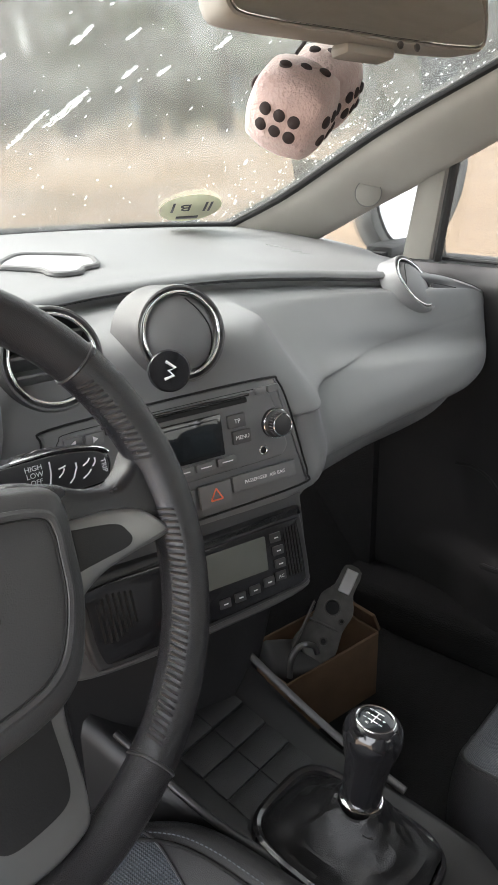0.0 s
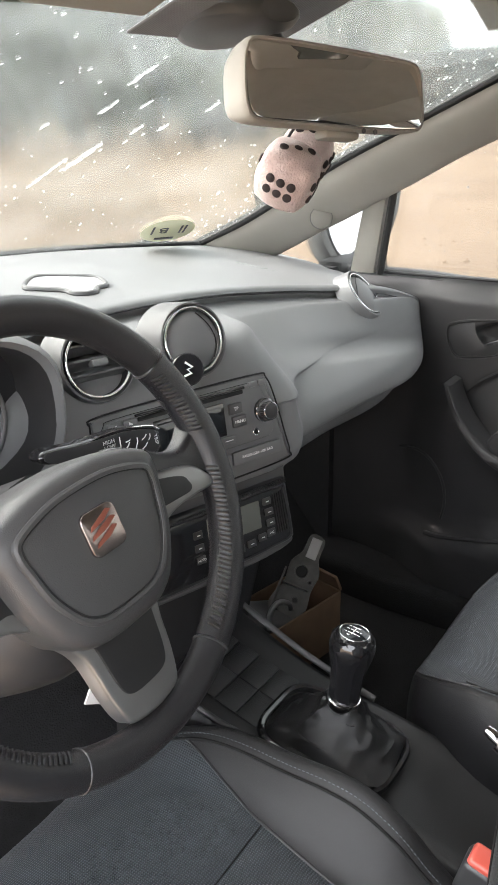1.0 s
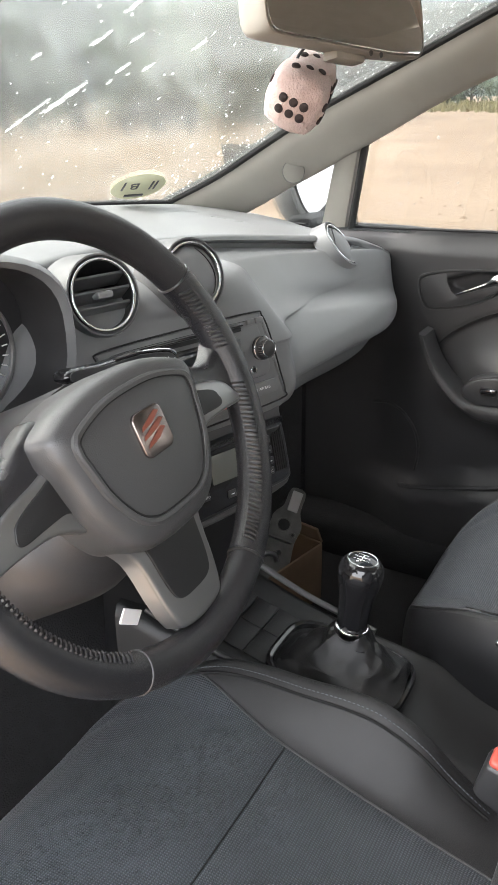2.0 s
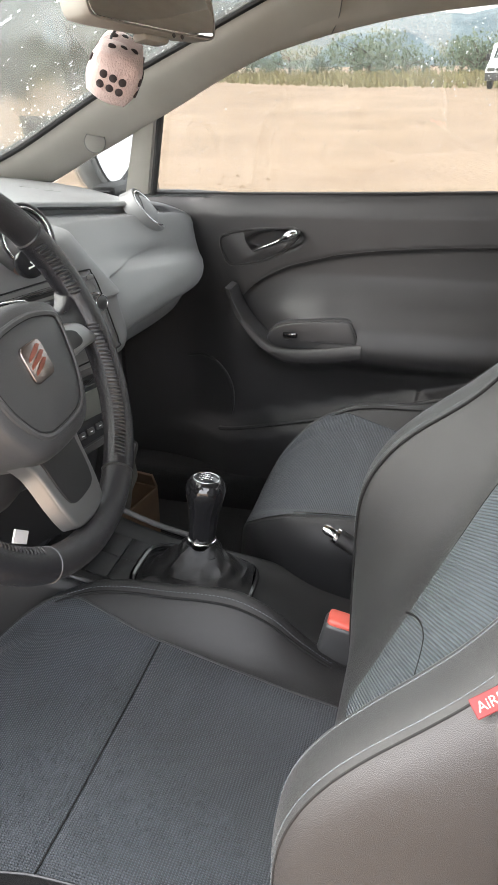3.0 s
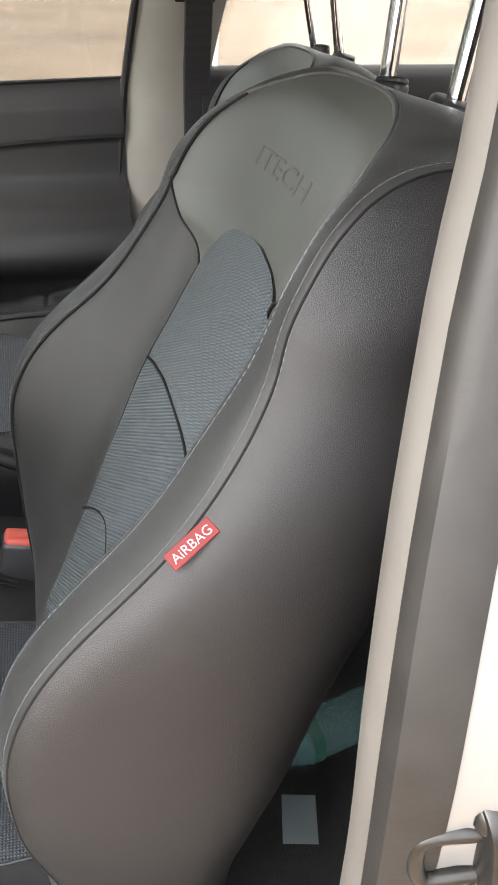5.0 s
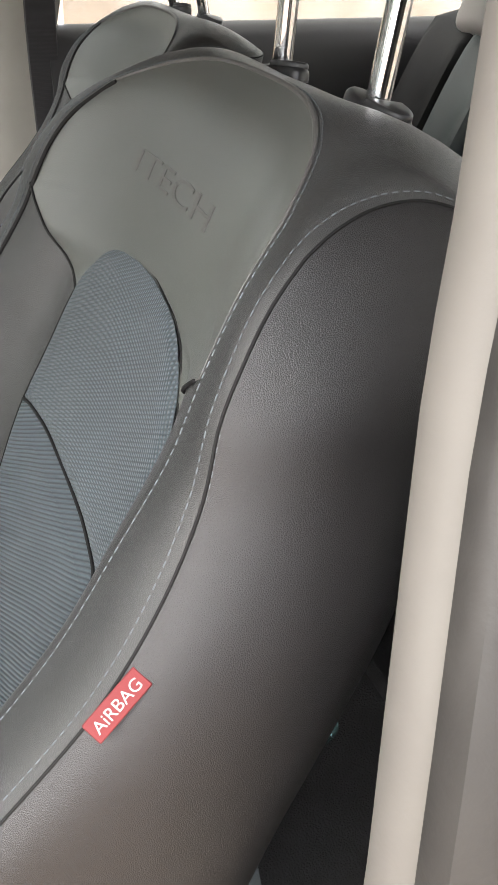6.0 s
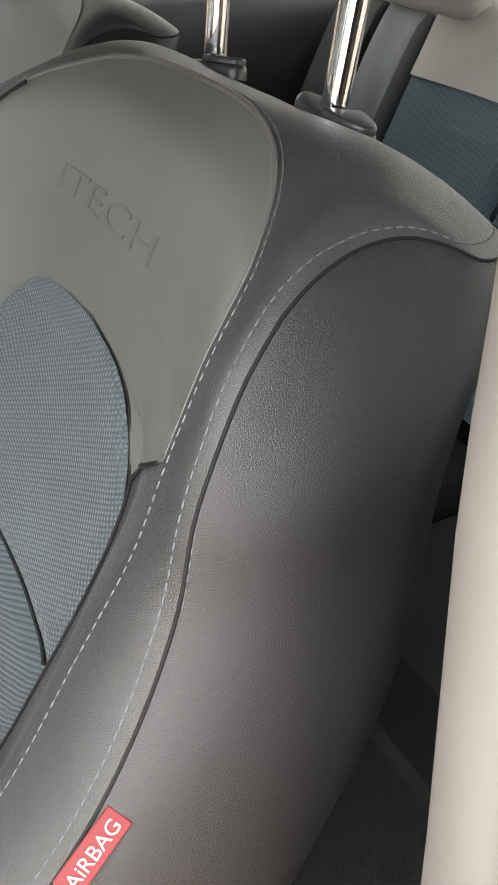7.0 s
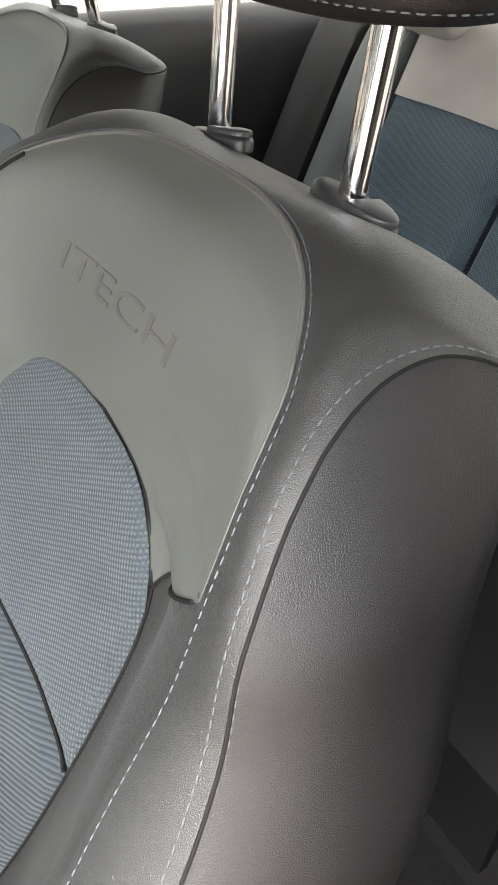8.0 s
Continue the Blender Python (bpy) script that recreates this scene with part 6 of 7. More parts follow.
part("display", *rbox(.082, .038, .003, .0015, 2, CL @ Matrix.Translation((.036, -.128, .0235))), LCD, cl, "grey liquid crystal display")
for k, (x, y) in enumerate([(.089, -.114), (.091, -.129), (.092, -.144), (-.02, -.125), (-.02, -.142), (-.02, -.158), (.022, -.166), (.040, -.165), (.058, -.163), (.076, -.160), (.091, -.158)]):
    b = part("button", *rbox(.013, .010, .003, .001, 2, CL @ Matrix.Translation((x, y, .0242))), BLACK, cl)
    part("marking", *(letters("AC", .005, CL @ Matrix.Translation((x, y, .0260)), .0001) if k == 10 else letters("AUTO", .0045, CL @ Matrix.Translation((x, y, .0260)), .0001) if k == 5 else rbox(.005, .0014, .0004, .0001, 1, CL @ Matrix.Translation((x, y, .0260)))), WHITE, b)
for j in range(5):
    part("vent_slit", *rbox(.0016, .056, .002, .0006, 1, CL @ Matrix.Translation((.1025 + .0037 * j, -.135, .0238)) @ Matrix.Rotation(radians(3), 4, "Z")), VOID, cl)
for j in range(7):
    part("vent_slit", *rbox(.0026, .050 - .004 * abs(j - 2), .002, .0006, 1, CL @ Matrix.Translation((-.108 + .0056 * j, -.140 + .001 * j, .0238)) @ Matrix.Rotation(radians(4), 4, "Z")), VOID, cl)
# grey surround that carries both panels down to the console
stack = thing("centre_stack", (0, .2, .50), "dark plastic centre stack under the radio", "centre stack")
so = blend([(-.137, -.066), (0, -.066), (.133, -.066), (.139, -.09), (.139, -.17), (.13, -.196), (.02, -.205), (-.12, -.203), (-.137, -.18), (-.138, -.09)], 5)
part("surround", *prism(so, .03, .006, CM @ Matrix.Translation((0, 0, -.036)), 3), DASH_DARK, stack)
rows = []
for v in np.linspace(0, 1, 8):
    yy = -.19 - .20 * v
    rows.append([CM @ Vector((x * (1 - .12 * v), yy, -.012 - .08 * v - (.05 if abs(x) > .12 else 0))) for x in (-.135, -.13, -.06, 0, .06, .13, .135)])
part("lower_cover", *grid(rows), CONSOLE, stack)


def round_vent(name, at, N, r, label, turn=0.0, closed=False, flare=1.0, mound=0.0, shell=DASH):
    """A round air vent with a silver ring: flap closed or louvre open."""
    N = Vector(N).normalized()
    x = Vector((0, 0, 1)).cross(N).normalized()
    M = basis(Vector(at), x, N.cross(x), N) @ Matrix.Rotation(radians(turn), 4, "Z")
    t = thing(name, at, label, "air vent", "round air vents")
    part("collar", *lathe([(r * (1.22 + .04 * flare + .75 * mound), -.012 - .06 * flare - .05 * mound), (r * (1.19 + .02 * flare + .26 * mound), -.008 - .016 * flare - .012 * mound), (r * 1.19, -.003), (r * 1.16, .001), (r * 1.11, .0015), (r * 1.07, -.002), (r * 1.02, -.006), (r * .98, -.03)], 48, M), shell, t)
    part("ring", *tube([M @ Vector((r * math.cos(a), r * math.sin(a), .0000)) for a in np.linspace(0, math.tau, 56, endpoint=False)], .0019, 10, True), CHROME, t, "satin chrome ring")
    if closed:
        rows = []
        for k in range(9):
            q = k / 8 * math.pi / 2
            rows.append([M @ Vector((r * .97 * math.cos(q) * math.cos(a), r * .97 * math.cos(q) * math.sin(a), -.008 + .016 * math.sin(q))) for a in np.linspace(0, math.tau, 40, endpoint=False)])
        fl = part("flap", *grid(rows, True), RADIO, t, "closed domed flap")
        gap = [(.18 + .62 * math.sin(q), .95 - 1.9 * q / 2.6) for q in np.linspace(.12, 2.5, 18)]
        part("flap_gap", *tube([M @ Vector((r * x * .95, r * y * .95, -.008 + .016 * math.sqrt(max(0, 1 - (x * x + y * y) * .94)) + .0003)) for x, y in gap if x * x + y * y < .98], .0008, 6), VOID, t)
    else:
        part("bowl", *lathe([(r * .98, -.004), (r * .9, -.03), (r * .6, -.045), (0, -.05)], 40, M), VOID, t)
        for y in (-.42, .0, .42):
            h = r * math.sqrt(1 - y * y) * .96
            part("louvre", *rbox(2 * h, .004, .026, .0018, 2, M @ Matrix.Translation((0, y * r, -.014)) @ Matrix.Rotation(radians(-25), 4, "X")), DASH_DARK, t)
        part("louvre_tab", *rbox(.02, .008, .016, .003, 2, M @ Matrix.Translation((0, 0, -.002))), DASH, t)
    return M


round_vent("air_vent", CM @ Vector((.018, .110, .004)), NV + Vector((0, 0, .12)), .0385, "round centre air vent with closed flap and silver ring", 0, True, .6, .1, DASH_DARK)
round_vent("air_vent", CM @ Vector((-.106, .108, .002)), NV + Vector((0, 0, .12)), .0385, "round centre air vent with open louvres and silver ring", 0, False, .6, .1, DASH_DARK)
round_vent("air_vent", (.5165, .2265, .9268), (.13, -.76, .63), .039, "round side air vent with closed flap and silver ring", 100, True, .1, .15)
mg = thing("magnet_mount", CM @ Vector((.0, .07, 0)), "black round magnetic phone mount with brown clip", "phone mount")
m0 = CM @ Vector((-.004, .078, .004))
mdir = (Vector((-.55, -.72, .30))).normalized()
mx = mdir.orthogonal().normalized()
MB = basis(m0, mx, mdir.cross(mx), mdir)
part("clip", *lathe([(.010, -.02), (.011, 0), (.0115, .012), (.009, .020)], 24, MB), COPPER, mg, "brown clip base")
part("head", *lathe([(.008, .018), (.0175, .022), (.019, .025), (.019, .033), (.0175, .0355), (0, .0355)], 36, MB), GLOSS, mg, "black head")
MB2 = MB @ Matrix.Translation((0, 0, .036)) @ Matrix.Rotation(radians(35), 4, "Z")
part("emblem", *tube([MB2 @ Vector(p) for p in ((-.008, -.004, 0), (-.003, .005, 0), (0, -.001, 0), (.004, .004, 0), (.008, -.004, 0))], .0014, 5), WHITE, mg, "pale zigzag emblem")

# ---- centre console, gear lever, handbrake ----
con = thing("centre_console", (0, -.05, .26), "black plastic centre console between the seats", "centre console")


def con_row(y):
    zt = lut([(-.60, .40), (-.40, .43), (-.20, .462), (-.08, .486), (.02, .497), (.10, .508), (.20, .534), (.26, .56)], y)
    h = lut([(-.6, .085), (-.2, .085), (0, .083), (.15, .10), (.26, .115)], y)
    return [(-h - .004, y, .26), (-h, y, zt - .02), (-h + .006, y, zt - .004), (-h + .016, y, zt), (-h + .03, y, zt - .006), (0, y, zt - .008), (h - .03, y, zt - .006), (h - .016, y, zt), (h - .006, y, zt - .004), (h, y, zt - .02), (h + .004, y, .26)]


part("body", *grid([con_row(y) for y in np.linspace(-.60, .26, 40)]), CONSOLE, con, sharp=60)
for s in (1, -1):
    part("side_rail", *tube(smooth_path([(s * .098, .22, .555), (s * .090, .10, .515), (s * .080, .02, .502), (s * .078, -.03, .492)], 8), .0045, 10), DASH_DARK if s > 0 else BLACK, con, "grey side rail")
for k in range(5):
    for j in range(2):
        part("tray_button", *rbox(.0520, .0328, .006, .0012, 2, Matrix.Translation((-.030 + .053 * j, .085 + .0335 * k, .4975 + .0072 * k + .0006 * k * k)) @ Matrix.Rotation(radians(13), 4, "X")), GAITER, con)
gl = thing("gear_lever", (-.02, -.03, .46), "gear lever with black knob, silver collar and leather gaiter", "gear lever")
GC = Vector((-.016, -.035, .50))
part("gaiter_frame", *tube([(-.018 + .060 * abs(math.cos(a)) ** .5 * (1 if math.cos(a) > 0 else -1), -.020 + .085 * abs(math.sin(a)) ** .5 * (1 if math.sin(a) > 0 else -1), .499 + .10 * (.085 * abs(math.sin(a)) ** .5 * (1 if math.sin(a) > 0 else -1))) for a in np.linspace(0, math.tau, 48, endpoint=False)], .0055, 8, True), GLOSS, gl, "glossy gaiter frame")
rows = []
KT = Vector((-.012, -.041, .655))
for v in np.linspace(0, 1, 18):
    rx, ry = .058 * (1 - v) ** 1.35 + .0175 * (.3 + .7 * v), .080 * (1 - v) ** 1.35 + .0175 * (.3 + .7 * v)
    c = Vector((-.018, -.020, .498)).lerp(Vector((-.016, -.034, .570)), v)
    row = []
    for a in np.linspace(0, math.tau, 40, endpoint=False):
        f = 1 + .10 * math.sin(a * 4 + v * 5) * math.sin(v * 3.14) + .05 * noise.noise((math.cos(a) * 2, math.sin(a) * 2, v * 6))
        ex = .62 + .38 * v
        row.append(c + Vector((rx * f * abs(math.cos(a)) ** ex * (1 if math.cos(a) > 0 else -1), ry * f * abs(math.sin(a)) ** ex * (1 if math.sin(a) > 0 else -1), .008 * noise.noise((math.cos(a) * 3, math.sin(a) * 3, v * 9)))))
    rows.append(row)
part("gaiter", *grid(rows, True), GAITER, gl, "creased black leather gaiter")
kd = (KT - Vector((-.017, -.031, .55))).normalized()
kx = Vector((1, 0, 0))
kx = (kx - kd * kx.dot(kd)).normalized()
KM = basis(KT, kx, kd.cross(kx), kd)
part("collar", *lathe([(.0155, -.103), (.0205, -.101), (.0215, -.098), (.0215, -.092), (.0205, -.089), (.0165, -.088)], 36, KM), CHROME, gl, "silver collar")
part("knob", *lathe([(.0160, -.088), (.0168, -.07), (.0185, -.045), (.0225, -.025), (.0240, -.012), (.0225, -.002), (.0185, .004), (.0160, .0055), (0, .006)], 36, KM @ Matrix.Diagonal((1.08, 1.16, 1, 1))), GLOSS, gl, "black knob")
part("knob_ring", *tube([KM @ Vector((.0165 * math.cos(a), .0178 * math.sin(a), .0050)) for a in np.linspace(0, math.tau, 40, endpoint=False)], .0011, 8, True), CHROME, gl)
gp_ = part("shift_pattern", *lathe([(0, .0075), (.012, .0068), (.0158, .0055)], 32, KM), SCREEN, gl, "glossy shift pattern cap")
for p0, p1 in (((-.006, -.005), (-.006, .005)), ((0, -.005), (0, .005)), ((.006, -.005), (.006, .005)), ((-.0085, 0), (.006, 0))):
    part("line", *tube([KM @ Vector((*p0, .0078)), KM @ Vector((*p1, .0078))], .0005, 5), WHITE, gp_)
for tx, x, y in (("1", -.006, .008), ("2", -.006, -.008), ("3", 0, .008), ("4", 0, -.008), ("5", .006, .008), ("R", -.0105, .003)):
    part("marking", *letters(tx, .0045, KM @ Matrix.Translation((x, y, .0076)), .0001), WHITE, gp_)

hb = thing("handbrake", (-.03, -.38, .43), "black handbrake lever with chromed release button", "handbrake")
hp0, hp1 = Vector((-.03, -.45, .47)), Vector((-.028, -.222, .606))
part("lever", *tube(smooth_path([hp0, hp0.lerp(hp1, .4) + Vector((0, 0, -.004)), hp0.lerp(hp1, .8), hp1], 5), lambda t: .0125 - .001 * t, 16), GAITER, hb)
hd = (hp1 - hp0).normalized()
part("release_button", *tube([hp1, hp1 + hd * .012, hp1 + hd * .018], lambda t: .0072 if t < .9 else .005, 16), CHROME, hb, "chromed button")
part("button_band", *tube([hp1 - hd * .004, hp1 + hd * .001], .0118, 16), CHROME, hb)

bk = thing("belt_buckle", (-.112, -.26, .42), "red-topped seat belt buckle in a black housing", "belt buckle")
BKM = Matrix.Translation((-.120, -.247, .497)) @ Matrix.Rotation(radians(12), 4, "X")
part("housing", *rbox(.032, .058, .085, .007, 3, BKM), BLACK, bk)
part("release", *rbox(.027, .052, .016, .005, 3, BKM @ Matrix.Translation((0, .0, .040))), RED, bk, "red release button")
part("stalk", *rbox(.03, .012, .10, .004, 2, BKM @ Matrix.Translation((0, 0, -.085))), BLACK, bk)

# cardboard box with scrap parts in the passenger footwell
bx = thing("cardboard_box", (.34, .30, .25), "open brown cardboard box in the passenger footwell", "cardboard box")
BM = Matrix.Translation((.356, .292, .308)) @ Matrix.Rotation(radians(-11.6), 4, "Z")
for sx, sy, w, d, h in ((0, -.056, .196, .005, .125), (0, .056, .196, .005, .120), (-.098, 0, .005, .112, .122), (.098, 0, .005, .112, .125)):
    part("side", *rbox(w, d, h, .0015, 1, BM @ Matrix.Translation((sx, sy, 0))), CARD, bx)
part("bottom", *rbox(.19, .108, .005, .001, 1, BM @ Matrix.Translation((0, 0, -.060))), CARD, bx)
part("flap", *rbox(.006, .10, .040, .001, 1, BM @ Matrix.Translation((.106, .004, .070)) @ Matrix.Rotation(radians(-24), 4, "Y")), CARD, bx, "torn upright flap")
sc = thing("metal_bracket", (.36, .27, .36), "grey pressed-steel bracket with holes lying in the box", "bracket")
sn = Vector((-.66, -.46, .60)).normalized()
sd = Vector((.83, .10, .56))
sd = (sd - sn * sd.dot(sn)).normalized()
SB = basis(Vector((.382, .272, .404)), sd.cross(sn), sd, sn)
BRACKET = material("grey_pressed_steel", (.085, .084, .078), .5, metal=.5, vary=.3, vscale=40)
part("plate", *prism(smooth_outline([(-.036, -.088), (.020, -.084), (.030, -.050), (.026, -.010), (.030, .022), (.018, .050), (.016, .088), (-.012, .090), (-.016, .055), (-.030, .030), (-.028, -.010), (-.040, -.045)], 3), .006, .0015, SB, 2), BRACKET, sc)
for x, y, r in ((-.004, .018, .0125), (.004, -.036, .0055), (.018, .004, .004), (-.022, -.066, .005)):
    part("hole_rim", *tube([SB @ Vector((x + r * math.cos(a), y + r * math.sin(a), .0062)) for a in np.linspace(0, math.tau, 20, endpoint=False)], .0016, 6, True), BRACKET, sc)
    part("hole", *lathe([(0, .0066), (r, .0064)], 18, SB @ Matrix.Translation((x, y, .0))), VOID, sc)
part("flange", *rbox(.004, .10, .026, .001, 1, SB @ Matrix.Translation((-.034, -.035, .014))), BRACKET, sc)
part("bright_edge", *rbox(.020, .040, .002, .001, 1, SB @ Matrix.Translation((.002, .066, .0072))), SILVER, sc, "bare bright metal end")
part("step", *rbox(.05, .004, .02, .001, 1, SB @ Matrix.Translation((-.006, -.012, .012))), BRACKET, sc)
solo("black_moulding", *rbox(.10, .07, .05, .012, 3, Matrix.Translation((.315, .300, .345)) @ Euler((.3, .25, -.5)).to_matrix().to_4x4()), DASH_DARK, "dark plastic moulding lying in the cardboard box", "plastic part")
rod = solo("metal_clip", *tube(smooth_path([(.262, .262, .372), (.266, .262, .405), (.285, .258, .418), (.306, .250, .408), (.312, .248, .392)], 6), .0045, 10), SILVER, "bent bright steel clip lying in the box", "metal clip")

# ---- passenger door ----
dr = thing("door_1", (.68, -.1, .30), "closed passenger door with dark grained trim", "door", kind="structure")
TL = [(.13, .66), (.09, .72), (.06, .752), (.0, .788), (-.06, .806), (-.123, .821), (-.25, .836), (-.36, .843), (-.50, .848)]
TLs = sorted(TL)
PK = sorted([(.30, .40), (.119, .428), (-.15, .490), (-.419, .565), (-.5, .59)])


def door_x(y, z):
    x = .672
    x += .022 * ease(.90, .945, z)
    tl = lut(TLs, y)
    if y < .125:
        x += .007 * (1 - ease(tl - .006, tl + .004, z)) * ease(.14, .09, y) * ease(.62, .70, z)
    # arm rest swelling towards the rear of the door
    arm = lut([(.54, 0), (.58, .15), (.61, .75), (.635, .98), (.66, 1), (.69, .88), (.73, .35), (.77, .05), (.80, 0)], z)
    x -= .068 * arm * ease(.10, -.10, y)
    pk = lut(PK, y)
    x -= .050 * (1 - ease(pk - .012, pk + .010, z)) * ease(.34, .06, y)
    # oval recess for the handle
    d = ((y - .022) / .066) ** 2 + ((z - .846 + .12 * (y - .022)) / .026) ** 2
    x += .024 * (1 - ease(.7, 1.0, d))
    x += .028 * ease(.10, .22, y)
    return x


ygrid = np.linspace(.42, -.475, 110)
zgrid = list(np.linspace(.30, .54, 14)) + list(np.linspace(.548, .945, 76))
def sill_z(y, z):
    return z + (lut([(-.49, .946), (-.16, .936), (.13, .930), (.42, .928)], y) - .945) * ease(.80, .945, z)


rows = [[(door_x(y, z), y, sill_z(y, z)) for y in ygrid] for z in zgrid]
rows.append([(door_x(y, .945) + .006, y, sill_z(y, .945) + .0025) for y in ygrid])
rows.append([(door_x(y, .945) + .03, y, sill_z(y, .945)) for y in ygrid])
part("trim_panel", *grid(rows), DOOR_PLASTIC, dr, "dark grained door trim", sharp=75)
ln = [(door_x(y, lut(TLs, y)) - .0008, y, lut(TLs, y)) for y in np.linspace(.10, -.472, 60)]
part("trim_line", *tube(ln, .0012, 6), VOID, dr)
part("trim_bead", *tube([(x + .0005, y, z + .0028) for x, y, z in ln], .0022, 6), DOOR_PLASTIC, dr)
DM = basis(Vector((.674, 0, 0)), Vector((0, -1, 0)), Vector((0, 0, 1)), Vector((-1, 0, 0)))
ho = blend([(-.131, .845), (-.112, .855), (-.067, .864), (.0, .869), (.022, .8695), (.033, .862), (.033, .852), (.016, .836), (-.01, .817), (-.05, .801), (-.098, .792), (-.118, .797), (-.130, .822)], 5)
part("bowl_edge", *tube([DM @ Vector((x, y, .0022)) for x, y in ho], .0014, 6, True), VOID, dr)
part("bowl_rim", *tube([DM @ Vector((x * 1.012, y + (.0022 if y > .83 else -.0022), .0016)) for x, y in ho], .0016, 6, True), DOOR_PLASTIC, dr)
pl_ = [(-.129, .844), (-.110, .8535), (-.083, .8595), (-.079, .842), (-.070, .826), (-.060, .8195), (-.03, .8300), (0, .8405), (.020, .8475), (.0315, .851), (.014, .8355), (-.012, .8175), (-.05, .803), (-.098, .794), (-.116, .7985), (-.128, .822)]
part("handle_plate", *prism(pl_, .004, .0012, DM @ Matrix.Translation((0, 0, -.0015)), 2), DOOR_PLASTIC, dr, "flush plate beside the handle")
part("door_handle", *tube(smooth_path([(.670, .060, .8215), (.664, .048, .828), (.659, .025, .838), (.656, .004, .848), (.655, -.010, .856), (.658, -.022, .861), (.668, -.031, .863)], 8), lambda t: .0028 + .0015 * t + .0068 * ease(.48, .72, t) - .003 * ease(.85, 1, t), 14, flat=.9), CHROME, dr, "chromed door handle")
# pull handle rail: a crisp curved bar with the switch pod inside its bend
RM = basis(Vector((.640, 0, 0)), Vector((0, -1, 0)), Vector((0, 0, 1)), Vector((-1, 0, 0)))
outer = smooth_path([(-.106, .760, 0), (-.098, .735, 0), (-.080, .693, 0), (-.060, .664, 0), (-.037, .640, 0), (-.010, .620, 0), (.020, .608, 0), (.06, .606, 0), (.106, .610, 0), (.178, .623, 0)], 4)
inner = smooth_path([(-.094, .756, 0), (-.086, .733, 0), (-.068, .700, 0), (-.046, .674, 0), (-.020, .652, 0), (.003, .641, 0), (.030, .638, 0), (.063, .640, 0), (.105, .646, 0), (.176, .656, 0)], 4)
rows = []
for p, q in zip(outer, inner):
    rows.append([RM @ Vector((*p.lerp(q, f).xy, h)) for f, h in ((0, -.02), (0, .030), (.06, .036), (.2, .040), (.75, .040), (.92, .037), (1, .031), (1, -.02))])
part("pull_handle", *grid(rows, True, True), DOOR_PLASTIC, dr, "curved pull handle", sharp=50)
pod = blend([(-.019, .662), (-.004, .681), (.03, .693), (.097, .701), (.14, .703), (.155, .694), (.166, .664), (.16, .650), (.083, .641), (.016, .637), (-.010, .645)], 4)
sw_ = part("switch_plate", *prism(pod, .034, .005, RM, 3), BLACK, dr, "window switch plate")
part("pod_edge", *tube([RM @ Vector((x, y, .0305)) for x, y in pod[2:26]], .0022, 6), DOOR_PLASTIC, sw_)
part("window_switch", *rbox(.030, .012, .008, .003, 2, RM @ Matrix.Translation((.030, .668, .035))), GLOSS, sw_)
part("switch_mark", *rbox(.004, .003, .0015, .0004, 1, RM @ Matrix.Translation((.036, .671, .0395))), WHITE, sw_)
part("speaker_ring", *tube(smooth_path([(door_x(y, z) - .001, y, z) for y, z in ((.225, .575), (.19, .580), (.155, .572), (.128, .548), (.114, .515), (.112, .480), (.117, .450))], 6), .003, 8), DOOR_PLASTIC, dr)
ln = [(door_x(y, lut(PK, y) - .004) - .001, y, lut(PK, y) - .002) for y in np.linspace(.14, -.46, 40)]
part("pocket_edge", *tube(ln, .005, 8), DOOR_PLASTIC, dr, "edge of the door pocket")
solo("sill", *rbox(.12, 1.0, .09, .02, 3, Matrix.Translation((.665, .0, .275))), CARPET, "dark sill trim under the passenger door", "sill", kind="structure")

# ---- rear seat ----
REAR_FABRIC = material("rear_blue_fabric", (.105, .165, .205), .7, grain="weave", gscale=125, gdist=.001, gstrength=.7, vary=.2, vscale=6, sheen=.1)
REAR_TEAL = material("rear_teal_leather", (.085, .100, .100), .45, grain="leather", gscale=700, gdist=.0003, gstrength=.3, vary=.12, vscale=9)
REAR_BLACK = material("rear_black_leather", (.0095, .0095, .0100), .6, grain="leather", gscale=900, gdist=.0003, gstrength=.3, vary=.15, vscale=9, spec=.25)
REAR_GREY = material("rear_grey_leather", (.36, .34, .32), .5, grain="leather", gscale=700, gdist=.0003, gstrength=.3, vary=.12, vscale=9)
rs = thing("rear_seat", (0, -1.2, .28), "rear bench seat with blue-grey fabric and grey leather shoulders", "rear seat")
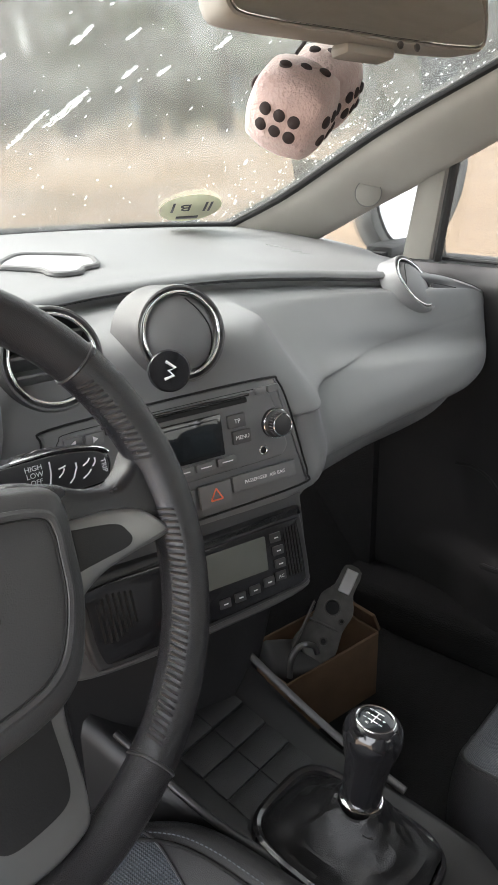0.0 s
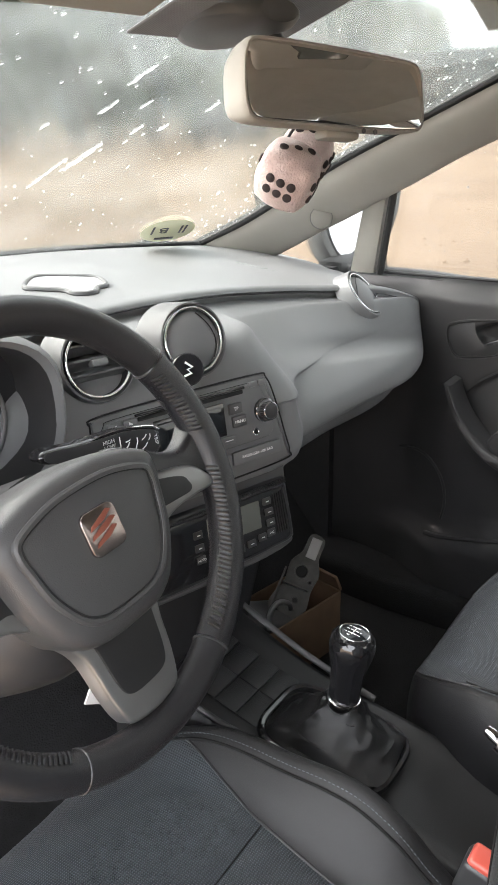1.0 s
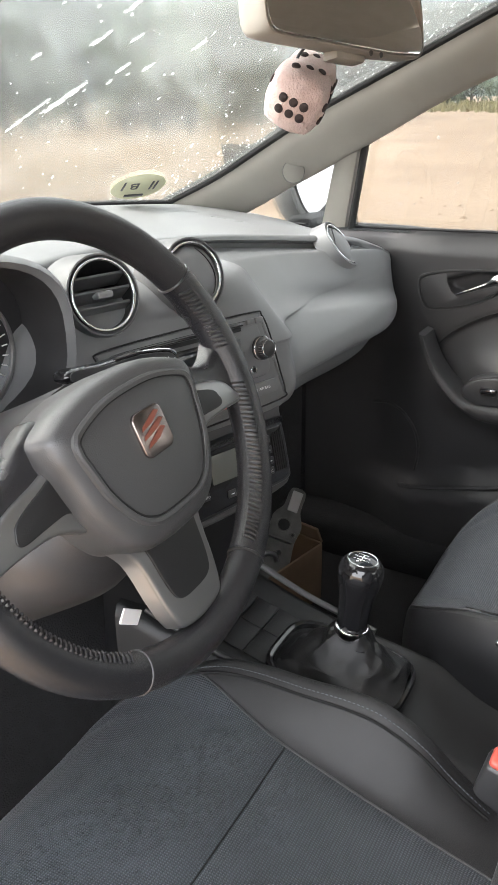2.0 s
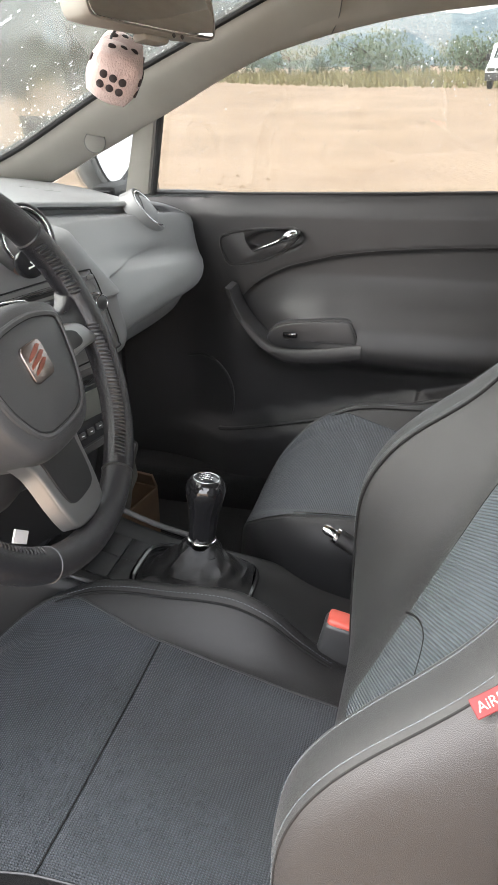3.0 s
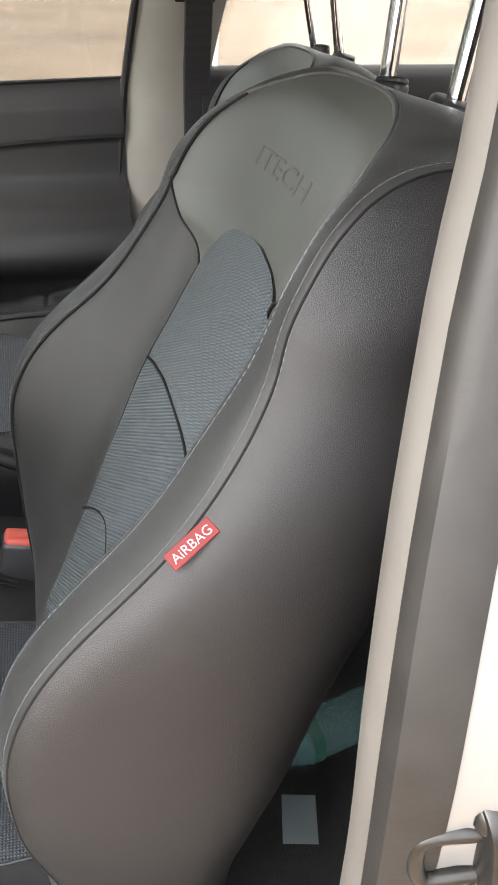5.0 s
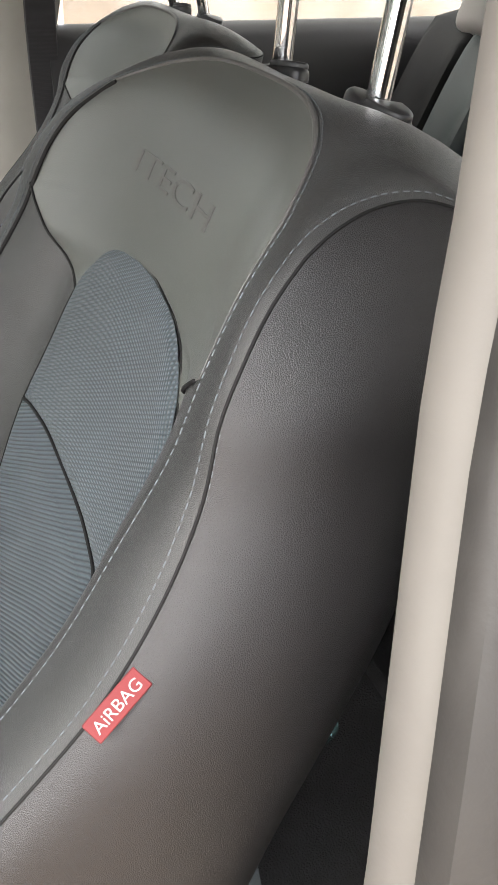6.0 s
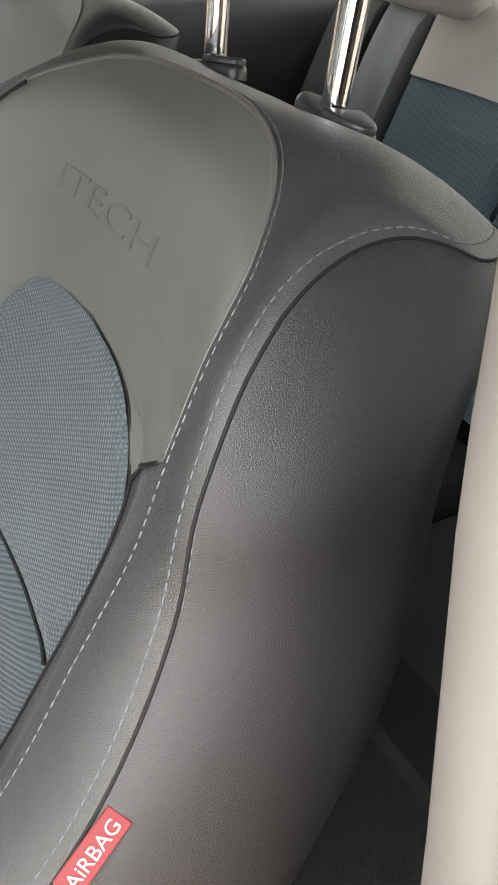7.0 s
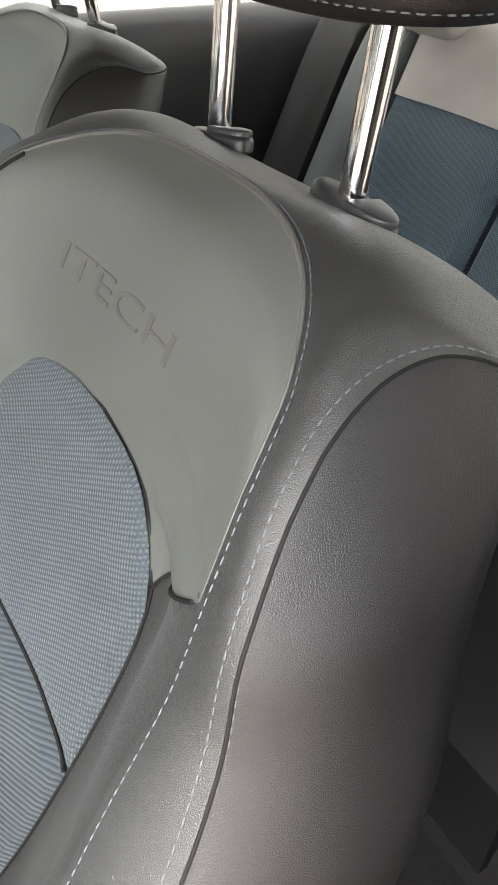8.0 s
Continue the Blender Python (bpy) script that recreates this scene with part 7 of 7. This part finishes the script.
for x0, x1 in ((-.60, -.502), (-.50, -.20), (-.19, .06), (.07, .355), (.358, .465), (.467, .60)):
    rows = []
    for v in np.linspace(0, 1, 16):
        z = .48 + .50 * v
        yb = -1.12 - .22 * v
        rnd = .03 * (1 - (2 * v - 1) ** 6) ** .5
        rows.append([(x0 + (x1 - x0) * u, yb - .03 + rnd * (1 - (2 * u - 1) ** 8) ** .5 + .012 * (2 * u - 1) ** 2, z) for u in np.linspace(0, 1, 15)])
    if abs(x0 + x1) > .8 or x0 == .358:
        part("side_bolster", *slab([[Vector(p) + Vector((0, .012, 0)) for p in row] for row in rows], (0, -.10, .02)), REAR_TEAL if x0 == .358 else REAR_BLACK, rs, "grey-teal leather side bolster" if x0 == .358 else "black leather side bolster")
        continue
    part("back_panel", *slab(rows[:13], (0, -.10, .02)), REAR_FABRIC, rs, "blue-grey fabric back panel")
    part("shoulder_panel", *slab([[Vector(p) + Vector((0, .006, .002)) for p in row] for row in rows[12:]], (0, -.10, .02)), REAR_GREY, rs, "grey leather shoulder panel")
    rows = []
    for v in np.linspace(0, 1, 14):
        y = -.79 - .35 * v
        rnd = .03 * (1 - (2 * v - 1) ** 6) ** .5
        rows.append([(x0 + (x1 - x0) * u, y, .47 - .02 * v + rnd * (1 - (2 * u - 1) ** 8) ** .5) for u in np.linspace(0, 1, 13)])
    part("seat_panel", *slab(rows, (0, 0, -.14)), REAR_BLACK, rs, "dark leather cushion")
for x in (-.4, .4):
    part("head_pad", *rbox(.26, .06, .13, .025, 3, Matrix.Translation((x, -1.37, 1.02)) @ Matrix.Rotation(radians(20), 4, "X")), REAR_GREY, rs, "grey head pad")
part("base", *rbox(1.2, .34, .16, .02, 2, Matrix.Translation((0, -.975, .30))), CARPET, rs)
solo("parcel_shelf", *slab([[(x, y, .985 + .004 * noise.noise((x * 5, y * 5, 0))) for x in np.linspace(-.6, .6, 9)] for y in (-1.42, -1.6, -1.78)], (0, 0, -.02)), CARPET, "dark parcel shelf behind the rear seat", "parcel shelf")
rb_ = thing("seat_belt", (-.22, -1.2, .5), "black rear seat belt crossing the bench", "seat belt")
part("webbing", *grid([[(x - .024 + .02 * t, -1.105 - .225 * t, .50 + .5 * t), (x + .024 + .02 * t, -1.10 - .225 * t, .50 + .5 * t)] for x in (-.19,) for t in np.linspace(0, 1, 8)]), BLACK, rb_)

# things on the rear floor behind the driver's seat
BOTTLE = material("clear_bottle_plastic", (.34, .56, .56), .06, vary=.1, vscale=30)
BOTTLE.node_tree.nodes["Principled BSDF"].inputs["Transmission Weight"].default_value = .85
BOTTLE.node_tree.nodes["Principled BSDF"].inputs["IOR"].default_value = 1.2
bt = thing("plastic_bottle", (-.30, -.62, .30), "clear plastic bottle lying behind the driver's seat", "bottle")
BLM = basis(Vector((-.325, -.585, .35)), Vector((-1, -.25, 0)).normalized(), Vector((0, 0, 1)), Vector((-.2425, .970, 0)).normalized())
part("body", *lathe([(0, -.10), (.027, -.10), (.03, -.09), (.03, .03), (.027, .05), (.016, .075), (.012, .085), (.012, .10)], 28, BLM), BOTTLE, bt)
part("label", *lathe([(.0304, .02), (.0308, .024), (.0308, .034), (.0304, .036)], 28, BLM), material("teal_label", (.03, .10, .075), .5), bt, "dark teal label")
solo("paper_card", *rbox(.06, .04, .002, .0005, 1, Matrix.Translation((-.40, -.53, .300)) @ Matrix.Rotation(radians(-14), 4, "Z")), material("grey_card", (.10, .115, .12), .6), "grey-white card lying on the rear floor", "card")
solo("paper_label", *rbox(.028, .002, .014, .0004, 1, Matrix.Translation((-.316, .058, .740)) @ Matrix.Rotation(radians(35), 4, "Y")), WHITE, "small white label hanging under the steering column", "label")
